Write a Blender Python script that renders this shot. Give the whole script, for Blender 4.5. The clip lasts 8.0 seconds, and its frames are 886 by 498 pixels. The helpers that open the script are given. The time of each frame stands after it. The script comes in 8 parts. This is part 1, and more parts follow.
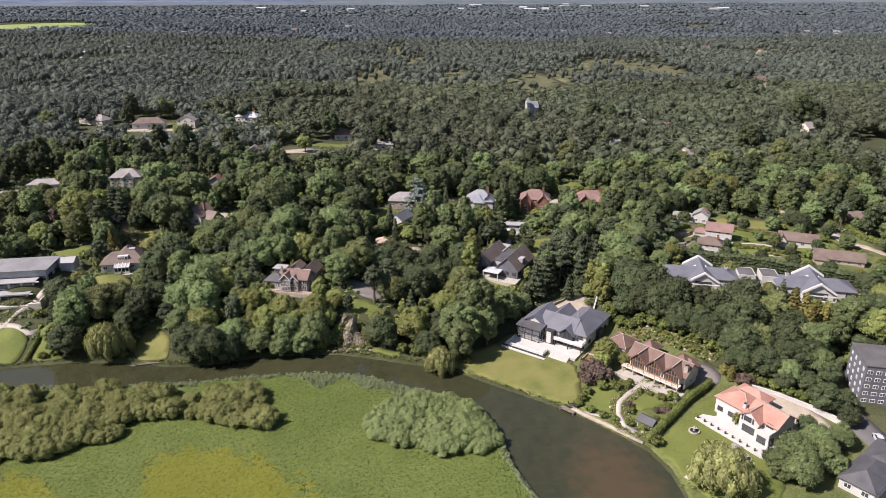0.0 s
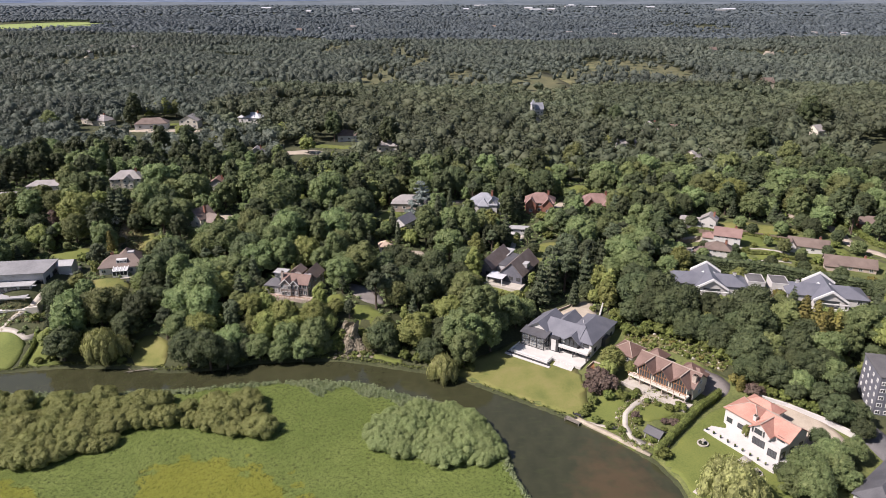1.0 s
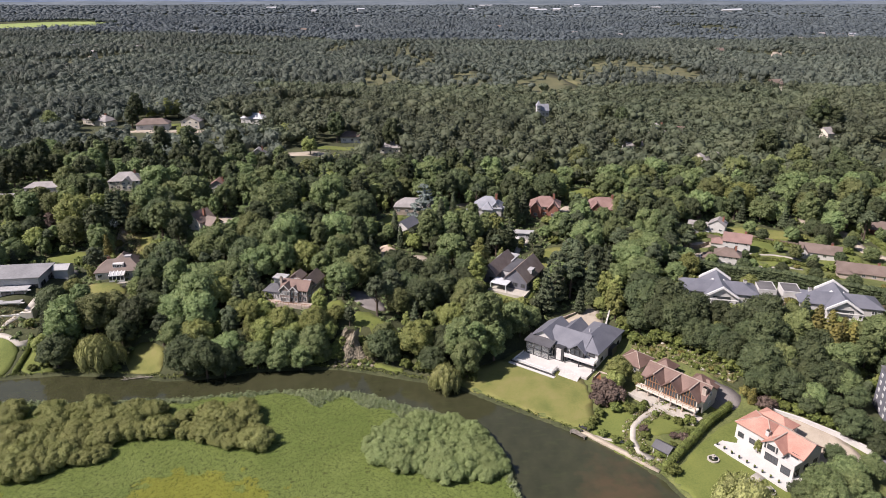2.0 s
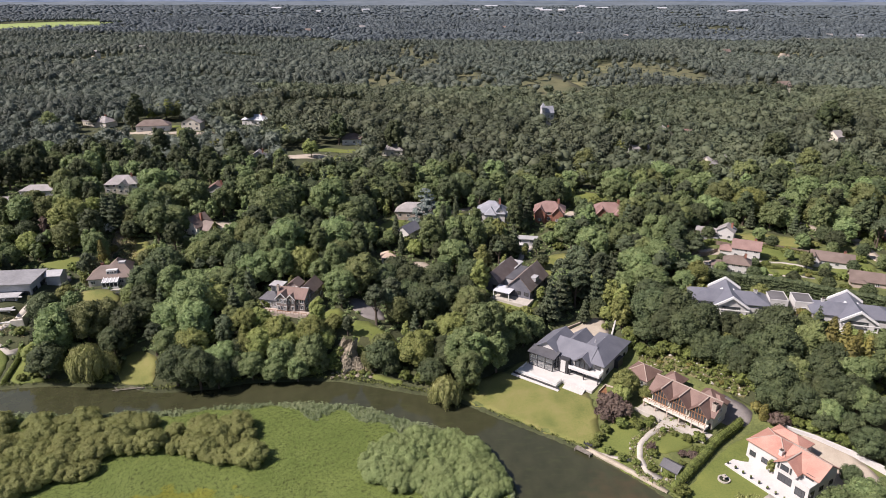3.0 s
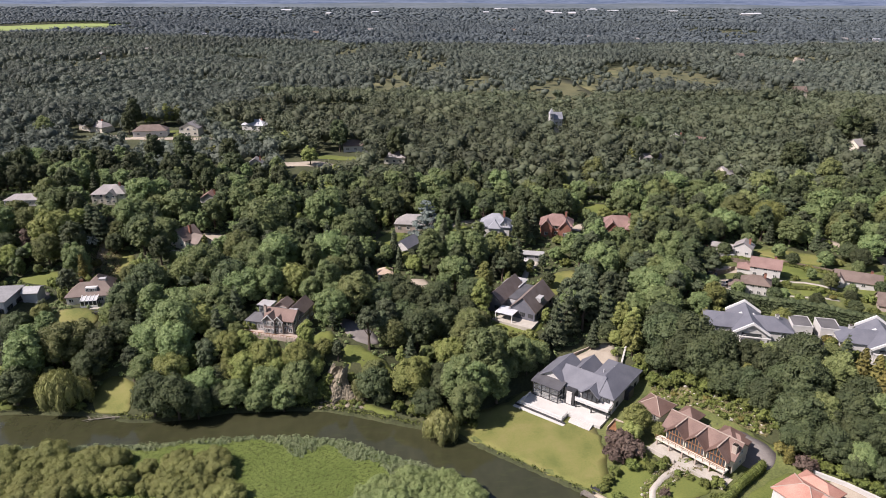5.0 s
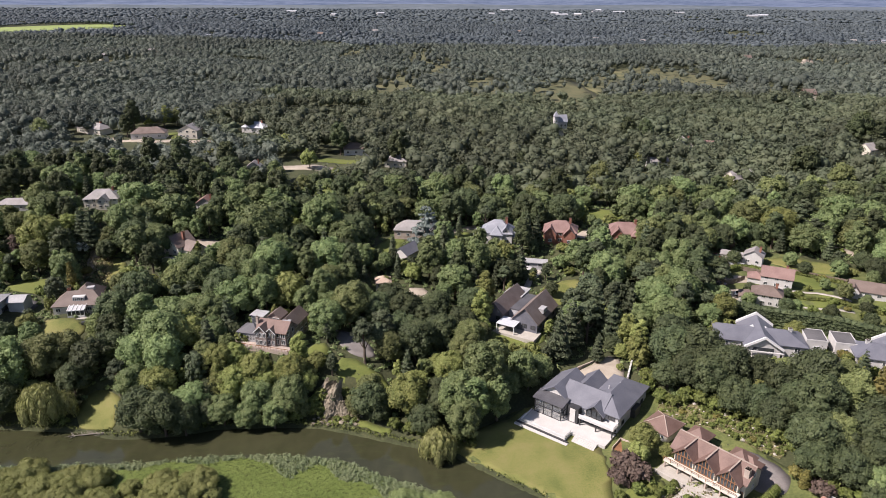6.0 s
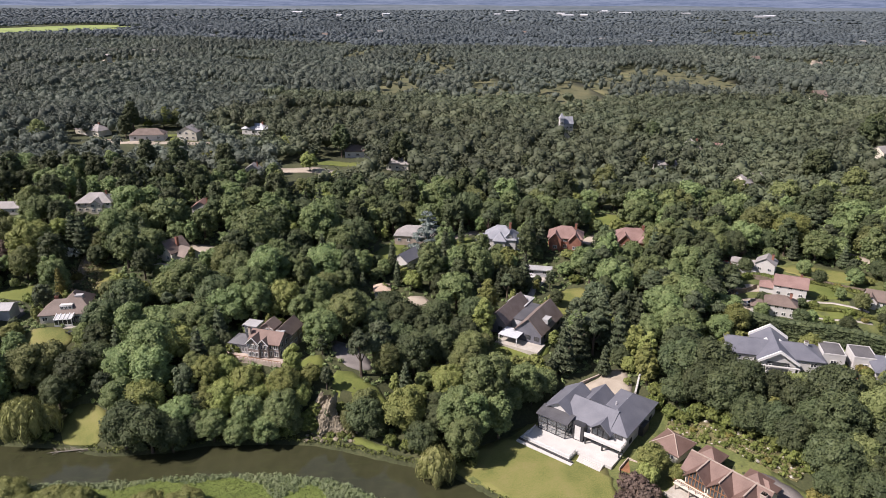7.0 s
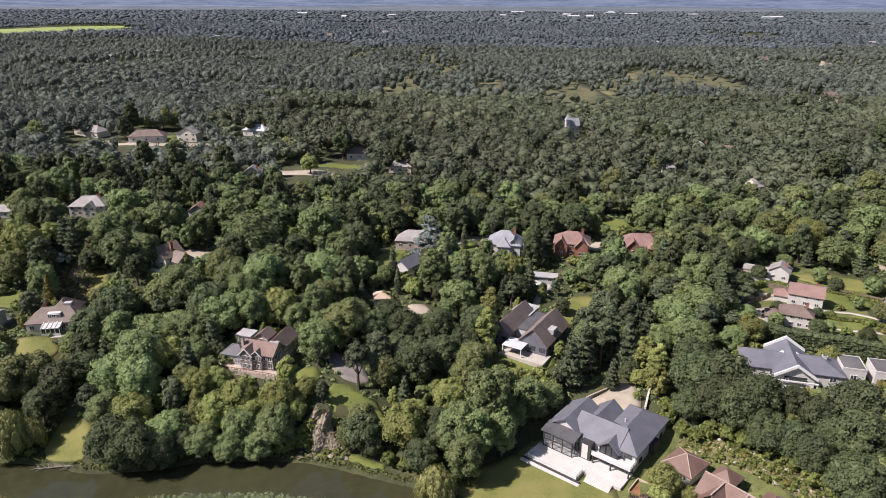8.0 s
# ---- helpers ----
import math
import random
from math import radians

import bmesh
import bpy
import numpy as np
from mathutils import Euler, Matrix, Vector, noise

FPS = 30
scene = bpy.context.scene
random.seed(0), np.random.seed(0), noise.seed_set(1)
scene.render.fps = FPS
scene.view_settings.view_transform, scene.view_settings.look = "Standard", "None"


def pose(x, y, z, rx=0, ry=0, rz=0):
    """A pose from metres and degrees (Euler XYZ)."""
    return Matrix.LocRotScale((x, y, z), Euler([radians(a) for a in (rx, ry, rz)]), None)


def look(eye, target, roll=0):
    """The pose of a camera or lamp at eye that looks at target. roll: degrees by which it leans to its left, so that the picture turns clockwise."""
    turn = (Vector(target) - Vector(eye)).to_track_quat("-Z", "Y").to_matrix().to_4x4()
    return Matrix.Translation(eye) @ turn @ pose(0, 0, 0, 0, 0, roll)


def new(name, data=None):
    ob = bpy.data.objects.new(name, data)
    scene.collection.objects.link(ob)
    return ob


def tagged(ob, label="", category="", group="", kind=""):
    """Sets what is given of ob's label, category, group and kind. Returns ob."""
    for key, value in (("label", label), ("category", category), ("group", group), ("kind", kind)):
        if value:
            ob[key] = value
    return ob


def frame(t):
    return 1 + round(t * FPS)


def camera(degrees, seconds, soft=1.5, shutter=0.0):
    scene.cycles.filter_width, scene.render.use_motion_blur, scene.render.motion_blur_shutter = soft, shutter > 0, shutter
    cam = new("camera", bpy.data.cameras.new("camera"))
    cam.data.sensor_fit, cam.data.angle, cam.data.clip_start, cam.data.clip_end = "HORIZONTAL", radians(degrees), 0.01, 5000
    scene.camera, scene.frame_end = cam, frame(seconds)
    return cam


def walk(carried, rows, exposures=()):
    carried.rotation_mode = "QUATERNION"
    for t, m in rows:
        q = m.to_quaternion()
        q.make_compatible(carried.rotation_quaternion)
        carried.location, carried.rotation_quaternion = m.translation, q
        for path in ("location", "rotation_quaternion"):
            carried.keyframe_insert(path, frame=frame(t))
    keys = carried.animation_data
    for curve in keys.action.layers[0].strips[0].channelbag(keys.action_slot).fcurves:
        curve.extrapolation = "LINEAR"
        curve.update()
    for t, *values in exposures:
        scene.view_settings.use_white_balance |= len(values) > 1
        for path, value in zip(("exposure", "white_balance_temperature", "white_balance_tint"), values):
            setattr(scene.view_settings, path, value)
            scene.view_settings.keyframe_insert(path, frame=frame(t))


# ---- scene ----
cam = camera(67.0, 8.0, soft=0.7)
PATH = [
    (0.0, -0.238, -1.068, 104.161, 68.844, -0.190, -0.281),
    (0.5, -0.018, 0.880, 104.164, 68.869, 0.004, -0.222),
    (1.0, 0.143, 3.148, 104.116, 68.870, 0.202, -0.168),
    (1.5, 0.326, 5.704, 104.057, 68.865, 0.400, -0.118),
    (3.0, 1.425, 14.805, 103.978, 68.903, 0.981, 0.002),
    (3.5, 2.011, 18.222, 103.978, 68.942, 1.173, 0.033),
    (4.0, 2.685, 21.784, 103.966, 68.991, 1.369, 0.060),
    (4.5, 3.417, 25.467, 103.921, 69.045, 1.571, 0.082),
    (6.0, 5.594, 36.983, 103.398, 69.199, 2.229, 0.122),
    (6.5, 6.194, 40.893, 103.054, 69.238, 2.466, 0.127),
    (7.0, 6.686, 44.797, 102.627, 69.271, 2.707, 0.128),
    (7.5, 7.057, 48.670, 102.137, 69.304, 2.946, 0.124),
    (8.0, 7.312, 52.485, 101.623, 69.349, 3.173, 0.117),
]
walk(cam, [(t, pose(x, y, z, tilt, 0, turn) @ pose(0, 0, 0, 0, 0, lean)) for t, x, y, z, tilt, turn, lean in PATH],
     exposures=[(0.0, 0.66, 6500, 22), (8.0, 0.66, 6500, 22)])

# ---- daylight ----
SUN_FROM = Vector((-0.90, -0.30, 1.04)).normalized()
world = bpy.data.worlds.new("sky")
scene.world = world
world.use_nodes = True
wn = world.node_tree
sky = wn.nodes.new("ShaderNodeTexSky")
sky.sky_type, sky.sun_disc = "NISHITA", False
sky.sun_elevation = math.asin(SUN_FROM.z)
sky.sun_rotation = math.atan2(SUN_FROM.x, SUN_FROM.y)
sky.altitude, sky.air_density, sky.dust_density, sky.ozone_density = 50, 1.0, 1.2, 1.0
wn.links.new(sky.outputs[0], wn.nodes["Background"].inputs[0])
wn.nodes["Background"].inputs[1].default_value = 0.066
sun_data = bpy.data.lights.new("sun", "SUN")
sun_data.energy, sun_data.angle, sun_data.color = 4.9, radians(0.53), (1.0, 0.95, 0.87)
sun = new("sun", sun_data)
sun.matrix_world = look(SUN_FROM * 400, (0, 0, 0))


# ---- materials ----
def mat(name, a, b, scale=1.0, rough=0.8, bump=0.3, fine=8.0, metal=0.0, c=None, spec=0.4, stretch=(1, 1, 1), island=0.0, thing=0.0, through_light=0.0, tone=0.0):
    """Two colours mixed by a broad and a fine noise, with relief; island and thing vary the tone from piece to piece."""
    m = bpy.data.materials.new(name)
    m.use_nodes = True
    nt = m.node_tree
    nd, ln = nt.nodes, nt.links
    p = nd["Principled BSDF"]
    p.inputs["Roughness"].default_value = rough
    p.inputs["Metallic"].default_value = metal
    p.inputs["Specular IOR Level"].default_value = spec
    tc = nd.new("ShaderNodeTexCoord")
    mp = nd.new("ShaderNodeMapping")
    mp.inputs["Scale"].default_value = stretch
    geo = nd.new("ShaderNodeNewGeometry")
    ln.new(geo.outputs["Position"], mp.inputs["Vector"])
    n1 = nd.new("ShaderNodeTexNoise")
    n1.inputs["Scale"].default_value, n1.inputs["Detail"].default_value = scale, 5
    n2 = nd.new("ShaderNodeTexNoise")
    n2.inputs["Scale"].default_value, n2.inputs["Detail"].default_value = scale * fine, 4
    ln.new(mp.outputs[0], n1.inputs["Vector"])
    ln.new(mp.outputs[0], n2.inputs["Vector"])
    mixf = nd.new("ShaderNodeMix")
    mixf.data_type = "FLOAT"
    mixf.inputs[0].default_value = 0.45
    ln.new(n1.outputs["Fac"], mixf.inputs[2])
    ln.new(n2.outputs["Fac"], mixf.inputs[3])
    ramp = nd.new("ShaderNodeValToRGB")
    ramp.color_ramp.elements[0].position, ramp.color_ramp.elements[1].position = 0.36, 0.64
    ramp.color_ramp.elements[0].color, ramp.color_ramp.elements[1].color = (*a, 1), (*b, 1)
    if c:
        e = ramp.color_ramp.elements.new(0.5)
        e.color = (*c, 1)
    ln.new(mixf.outputs[0], ramp.inputs[0])
    out = ramp.outputs[0]
    if island or thing or tone:
        hsv = nd.new("ShaderNodeHueSaturation")
        ln.new(out, hsv.inputs["Color"])
        val = None
        for amount, node in ((island, geo.outputs["Random Per Island"]), (thing, nd.new("ShaderNodeObjectInfo").outputs["Random"]), (tone, own_tone(nd) if tone else None)):
            if amount:
                r = nd.new("ShaderNodeMapRange")
                r.inputs["To Min"].default_value, r.inputs["To Max"].default_value = 1 - amount, 1 + amount
                ln.new(node, r.inputs["Value"])
                if val is None:
                    val = r.outputs[0]
                    h = nd.new("ShaderNodeMapRange")
                    h.inputs["To Min"].default_value, h.inputs["To Max"].default_value = 0.5 - amount * 0.06, 0.5 + amount * 0.03
                    ln.new(node, h.inputs["Value"])
                    ln.new(h.outputs[0], hsv.inputs["Hue"])
                else:
                    mu = nd.new("ShaderNodeMath")
                    mu.operation = "MULTIPLY"
                    ln.new(val, mu.inputs[0])
                    ln.new(r.outputs[0], mu.inputs[1])
                    val = mu.outputs[0]
                    h = nd.new("ShaderNodeMapRange")
                    h.inputs["To Min"].default_value, h.inputs["To Max"].default_value = 0.5 - amount * 0.06, 0.5 + amount * 0.025
                    ln.new(node, h.inputs["Value"])
                    ln.new(h.outputs[0], hsv.inputs["Hue"])
        ln.new(val, hsv.inputs["Value"])
        out = hsv.outputs[0]
    ln.new(out, p.inputs["Base Color"])
    if bump:
        bp = nd.new("ShaderNodeBump")
        bp.inputs["Strength"].default_value = bump
        bp.inputs["Distance"].default_value = 0.4 / (scale * fine)
        ln.new(n2.outputs["Fac"], bp.inputs["Height"])
        ln.new(bp.outputs[0], p.inputs["Normal"])
    if through_light:
        tr = nd.new("ShaderNodeBsdfTranslucent")
        ln.new(out, tr.inputs["Color"])
        ms = nd.new("ShaderNodeMixShader")
        ms.inputs[0].default_value = through_light
        ln.new(p.outputs[0], ms.inputs[1])
        ln.new(tr.outputs[0], ms.inputs[2])
        ln.new(ms.outputs[0], nd["Material Output"].inputs[0])
    return m


def own_tone(nd):
    """The tone that each tree of a wood carries on its vertices."""
    at = nd.new("ShaderNodeAttribute")
    at.attribute_name = "tone"
    return at.outputs["Fac"]


def leaf(name, a, b, thing=0.3, island=0.35, scale=0.25, c=None, tone=0.0):
    return mat(name, a, b, c=c, scale=scale, rough=0.65, bump=0, fine=6, spec=0.25, island=island, thing=thing, through_light=0.20, tone=tone)


M_OAK = leaf("oak_leaves", (0.101, 0.145, 0.056), (0.196, 0.243, 0.098), c=(0.137, 0.183, 0.073), island=0.22)
M_DEEP = leaf("deep_green_leaves", (0.047, 0.066, 0.030), (0.095, 0.116, 0.050), c=(0.067, 0.087, 0.039), island=0.22)
M_OLIVE = leaf("olive_leaves", (0.113, 0.138, 0.049), (0.188, 0.212, 0.081), c=(0.141, 0.166, 0.063), island=0.22)
M_LIGHT = leaf("light_leaves", (0.143, 0.175, 0.052), (0.235, 0.258, 0.083), island=0.22)
M_WILLOW = leaf("willow_leaves", (0.205, 0.221, 0.078), (0.287, 0.295, 0.119), thing=0.08)
M_SALLOW = leaf("sallow_leaves", (0.160, 0.177, 0.059), (0.228, 0.239, 0.084), thing=0.10, island=0.10)
M_LIGHTSALLOW = leaf("green_sallow_leaves", (0.172, 0.220, 0.084), (0.242, 0.296, 0.122), thing=0.08, island=0.10)
M_CONIFER = leaf("conifer_needles", (0.059, 0.078, 0.042), (0.100, 0.123, 0.065), thing=0.25)
M_CEDAR = leaf("blue_cedar_needles", (0.150, 0.185, 0.170), (0.220, 0.260, 0.235), thing=0.08)
M_GOLD = leaf("golden_conifer_needles", (0.115, 0.112, 0.034), (0.205, 0.182, 0.050), thing=0.15)
M_PURPLE = leaf("copper_leaves", (0.085, 0.060, 0.050), (0.140, 0.105, 0.080), thing=0.2)
M_BLOSSOM = leaf("white_blossom", (0.45, 0.48, 0.38), (0.70, 0.70, 0.62), thing=0.1)
M_HEDGE = leaf("hedge_leaves", (0.084, 0.112, 0.028), (0.150, 0.178, 0.048), thing=0.22)
M_MIXED = leaf("mixed_wood_leaves", (0.064, 0.080, 0.048), (0.114, 0.132, 0.074), thing=0.0, island=0.14, tone=0.34, scale=0.02, c=(0.087, 0.104, 0.060))
# pine's own grey-green, with a little distance haze mixed in as blue
M_PINE = leaf("hazy_pine_crowns", (0.068, 0.084, 0.068), (0.116, 0.134, 0.100), thing=0.0, island=0.12, tone=0.26, scale=0.016, c=(0.088, 0.106, 0.082))
# distance haze is put into this leaf colour as extra blue-grey
M_PINE_HAZED = leaf("hazed_wood_crowns", (0.066, 0.082, 0.091), (0.116, 0.137, 0.140), thing=0.0, island=0.10, tone=0.22, scale=0.006, c=(0.087, 0.106, 0.114))
M_TALLREED = leaf("river_reed_leaves", (0.140, 0.180, 0.085), (0.205, 0.240, 0.125), thing=0.0, island=0.14, scale=0.08)
M_BARK = mat("bark", (0.06, 0.045, 0.033), (0.13, 0.10, 0.075), scale=1.2, rough=0.95, bump=0.6)
M_FLOOR = mat("wood_floor", (0.032, 0.036, 0.015), (0.075, 0.078, 0.034), scale=0.09, rough=0.95, bump=0.6, fine=18, c=(0.046, 0.054, 0.021))
M_LAWN = mat("mown_lawn", (0.076, 0.100, 0.020), (0.134, 0.150, 0.034), scale=0.10, rough=0.9, bump=0.35, fine=25, c=(0.112, 0.136, 0.030))
M_DRYLAWN = mat("dry_lawn", (0.092, 0.112, 0.026), (0.190, 0.172, 0.062), scale=0.16, rough=0.9, bump=0.35, fine=22, c=(0.150, 0.155, 0.042))
M_REED = mat("reed_bed", (0.060, 0.080, 0.020), (0.105, 0.125, 0.034), scale=0.045, rough=0.95, bump=1.0, fine=45, c=(0.080, 0.100, 0.026), stretch=(1.0, 0.45, 1))
M_SEDGE = mat("bright_sedge", (0.112, 0.126, 0.018), (0.160, 0.166, 0.026), scale=0.05, rough=0.95, bump=1.0, fine=40, stretch=(1, 0.5, 1))
M_REEDLEAF = leaf("reed_leaves", (0.135, 0.186, 0.045), (0.188, 0.239, 0.067), thing=0.0, island=0.06, scale=0.03, c=(0.160, 0.210, 0.054))
M_SEDGELEAF = leaf("sedge_leaves", (0.189, 0.210, 0.031), (0.231, 0.245, 0.041), thing=0.0, island=0.06, scale=0.05)
M_ROUGH = mat("rough_grass", (0.060, 0.075, 0.022), (0.140, 0.150, 0.048), scale=0.22, rough=0.95, bump=0.6, fine=9, c=(0.095, 0.112, 0.034))
M_HEATH = mat("heath", (0.058, 0.068, 0.030), (0.130, 0.122, 0.058), scale=0.05, rough=0.95, bump=0.3, fine=12)
M_FIELD = mat("green_field", (0.17, 0.225, 0.060), (0.24, 0.29, 0.09), scale=0.01, rough=0.9, bump=0.1)
M_GRAVEL = mat("gravel", (0.27, 0.23, 0.18), (0.40, 0.35, 0.28), scale=0.3, rough=0.95, bump=0.4, fine=20)
M_ASPHALT = mat("asphalt", (0.075, 0.073, 0.075), (0.13, 0.125, 0.125), scale=0.25, rough=0.9, bump=0.3, fine=20)
M_TARMAC = mat("worn_tarmac", (0.140, 0.128, 0.120), (0.215, 0.195, 0.180), scale=0.3, rough=0.92, bump=0.3, fine=16)
M_PAVING = mat("pale_paving", (0.31, 0.285, 0.24), (0.44, 0.41, 0.36), scale=0.4, rough=0.85, bump=0.3, fine=10)
M_PATH = mat("worn_path", (0.27, 0.23, 0.17), (0.42, 0.37, 0.29), scale=0.4, rough=0.9, bump=0.3, fine=10)
M_SOIL = mat("sandy_bank", (0.22, 0.17, 0.11), (0.42, 0.34, 0.24), scale=0.25, rough=0.95, bump=0.7, fine=9)
M_ROCK = mat("chalky_cliff", (0.125, 0.110, 0.078), (0.270, 0.232, 0.170), scale=0.35, rough=0.95, bump=0.8, fine=7)
M_WHITE = mat("white_render", (0.44, 0.43, 0.41), (0.53, 0.52, 0.50), scale=0.3, rough=0.75, bump=0.1, fine=12)
M_TERRACE = mat("white_terrace", (0.43, 0.415, 0.39), (0.52, 0.51, 0.48), scale=0.35, rough=0.7, bump=0.1, fine=12)
M_CREAM = mat("cream_render", (0.52, 0.48, 0.40), (0.64, 0.60, 0.51), scale=0.3, rough=0.8, bump=0.1, fine=12)
M_GREYWALL = mat("grey_render", (0.34, 0.34, 0.35), (0.46, 0.46, 0.47), scale=0.3, rough=0.8, bump=0.1, fine=12)
M_BRICK = mat("red_brick", (0.208, 0.088, 0.060), (0.304, 0.144, 0.100), scale=0.5, rough=0.9, bump=0.4, fine=10)
M_STONE = mat("pinkish_stone", (0.30, 0.25, 0.21), (0.46, 0.38, 0.32), scale=0.5, rough=0.9, bump=0.4, fine=8)
M_TIMBER = mat("brown_timber", (0.16, 0.075, 0.035), (0.27, 0.135, 0.065), scale=0.6, rough=0.7, bump=0.3, fine=9)
M_DARKWOOD = mat("dark_frame", (0.030, 0.030, 0.032), (0.055, 0.055, 0.058), scale=0.6, rough=0.5, bump=0.1)


def roof_mat(name, a, b, rough=0.6):
    return mat(name, a, b, scale=0.35, rough=rough, bump=0.08, fine=14, spec=0.3)


M_SLATE = roof_mat("slate", (0.108, 0.112, 0.132), (0.152, 0.156, 0.178), rough=0.5)
M_GREYWALL_DARK = mat("grey_brick", (0.095, 0.098, 0.118), (0.145, 0.148, 0.168), scale=0.5, rough=0.9, bump=0.3, fine=10)
M_DARKSLATE = roof_mat("dark_slate", (0.060, 0.060, 0.066), (0.105, 0.104, 0.110), rough=0.5)
M_BROWNTILE = roof_mat("brown_clay_tile", (0.116, 0.088, 0.073), (0.185, 0.142, 0.120))
M_REDTILE = roof_mat("pink_clay_tile", (0.320, 0.155, 0.118), (0.440, 0.245, 0.190))
M_ROSETILE = roof_mat("rose_brown_tile", (0.123, 0.076, 0.061), (0.190, 0.123, 0.100))
M_SCRUB = mat("flowery_scrub", (0.095, 0.092, 0.034), (0.224, 0.184, 0.109), scale=0.35, rough=0.95, bump=0.8, fine=8, c=(0.129, 0.122, 0.051))
M_TUDOR = mat("half_timbered_wall", (0.15, 0.115, 0.10), (0.34, 0.29, 0.26), scale=0.5, rough=0.85, bump=0.2, fine=9)
M_DULLRED = roof_mat("dull_red_tile", (0.175, 0.108, 0.094), (0.255, 0.168, 0.146))
M_GREYTILE = roof_mat("grey_tile", (0.20, 0.19, 0.18), (0.31, 0.29, 0.28))
M_FLATROOF = mat("pale_felt_roof", (0.26, 0.26, 0.26), (0.38, 0.38, 0.38), scale=0.2, rough=0.8, bump=0.2)
M_PALEROOF = mat("pale_sheet_roof", (0.42, 0.44, 0.46), (0.54, 0.55, 0.57), scale=0.2, rough=0.5, bump=0.1)
M_FRAME = mat("white_frame", (0.60, 0.60, 0.58), (0.70, 0.70, 0.68), scale=1.0, rough=0.5, bump=0)
M_LEAD = mat("pale_ridge_tile", (0.27, 0.21, 0.17), (0.38, 0.31, 0.26), scale=1.0, rough=0.8, bump=0.2)
M_GLASS = mat("window_glass", (0.030, 0.035, 0.040), (0.060, 0.066, 0.072), scale=0.4, rough=0.06, bump=0, spec=0.9)
M_PAINT = {k: mat(k + "_car_paint", v, tuple(min(1, q * 1.15 + 0.01) for q in v), scale=1, rough=0.25, bump=0, spec=0.7) for k, v in
           dict(white=(0.75, 0.75, 0.75), dark=(0.03, 0.032, 0.04), red=(0.16, 0.03, 0.03), silver=(0.45, 0.46, 0.48), blue=(0.05, 0.08, 0.18)).items()}
M_RUBBER = mat("black_rubber", (0.02, 0.02, 0.02), (0.035, 0.035, 0.035), rough=0.9, bump=0)
M_POOL = mat("pool_water", (0.10, 0.36, 0.52), (0.16, 0.48, 0.62), scale=0.6, rough=0.1, bump=0.05)


def water_material():
    """Dark slow river over a weedy bed, with a sandy shoal at the bend."""
    m = mat("river_water", (0.030, 0.032, 0.016), (0.046, 0.047, 0.024), scale=0.035, rough=0.05, bump=0.0, fine=9, spec=0.5, stretch=(1.0, 0.6, 1))
    nt = m.node_tree
    nd, ln = nt.nodes, nt.links
    p = nd["Principled BSDF"]
    base = p.inputs["Base Color"].links[0].from_socket
    geo = nd.new("ShaderNodeNewGeometry")
    away = nd.new("ShaderNodeVectorMath")
    away.operation = "SUBTRACT"
    away.inputs[1].default_value = (39.0, 117.0, 0)
    turned = nd.new("ShaderNodeMapping")
    turned.inputs["Rotation"].default_value = (0, 0, radians(38))
    turned.inputs["Scale"].default_value = (1 / 11.0, 1 / 23.0, 1)
    size = nd.new("ShaderNodeVectorMath")
    size.operation = "LENGTH"
    ln.new(geo.outputs["Position"], away.inputs[0])
    ln.new(away.outputs[0], turned.inputs[0])
    ln.new(turned.outputs[0], size.inputs[0])
    ragged = nd.new("ShaderNodeTexNoise")
    ragged.inputs["Scale"].default_value, ragged.inputs["Detail"].default_value = 0.30, 9
    ln.new(geo.outputs["Position"], ragged.inputs["Vector"])
    add = nd.new("ShaderNodeMath")
    add.operation = "MULTIPLY_ADD"
    ln.new(ragged.outputs["Fac"], add.inputs[0])
    add.inputs[1].default_value = 1.5
    ln.new(size.outputs["Value"], add.inputs[2])
    ramp = nd.new("ShaderNodeMapRange")
    ramp.inputs["From Min"].default_value, ramp.inputs["From Max"].default_value = 1.85, 1.20
    ramp.inputs["To Max"].default_value = 0.72
    ramp.clamp = True
    ln.new(add.outputs[0], ramp.inputs["Value"])
    mixc = nd.new("ShaderNodeMix")
    mixc.data_type = "RGBA"
    ln.new(ramp.outputs[0], mixc.inputs[0])
    ln.new(base, mixc.inputs[6])
    mixc.inputs[7].default_value = (0.080, 0.054, 0.028, 1)
    weeds = nd.new("ShaderNodeTexNoise")
    wm = nd.new("ShaderNodeMapping")
    wm.inputs["Rotation"].default_value = (0, 0, radians(-58))
    wm.inputs["Scale"].default_value = (0.30, 0.9, 1)
    ln.new(geo.outputs["Position"], wm.inputs[0])
    ln.new(wm.outputs[0], weeds.inputs["Vector"])
    weeds.inputs["Scale"].default_value, weeds.inputs["Detail"].default_value = 0.9, 6
    wr = nd.new("ShaderNodeMapRange")
    wr.inputs["From Min"].default_value, wr.inputs["From Max"].default_value = 0.54, 0.68
    wr.inputs["To Max"].default_value = 0.40
    ln.new(weeds.outputs["Fac"], wr.inputs["Value"])
    mixw = nd.new("ShaderNodeMix")
    mixw.data_type = "RGBA"
    ln.new(wr.outputs[0], mixw.inputs[0])
    ln.new(mixc.outputs[2], mixw.inputs[6])
    mixw.inputs[7].default_value = (0.046, 0.054, 0.022, 1)
    ln.new(mixw.outputs[2], p.inputs["Base Color"])
    rip = nd.new("ShaderNodeTexNoise")
    rip.inputs["Scale"].default_value, rip.inputs["Detail"].default_value = 0.9, 4
    ln.new(geo.outputs["Position"], rip.inputs["Vector"])
    bp = nd.new("ShaderNodeBump")
    bp.inputs["Strength"].default_value, bp.inputs["Distance"].default_value = 0.035, 0.10
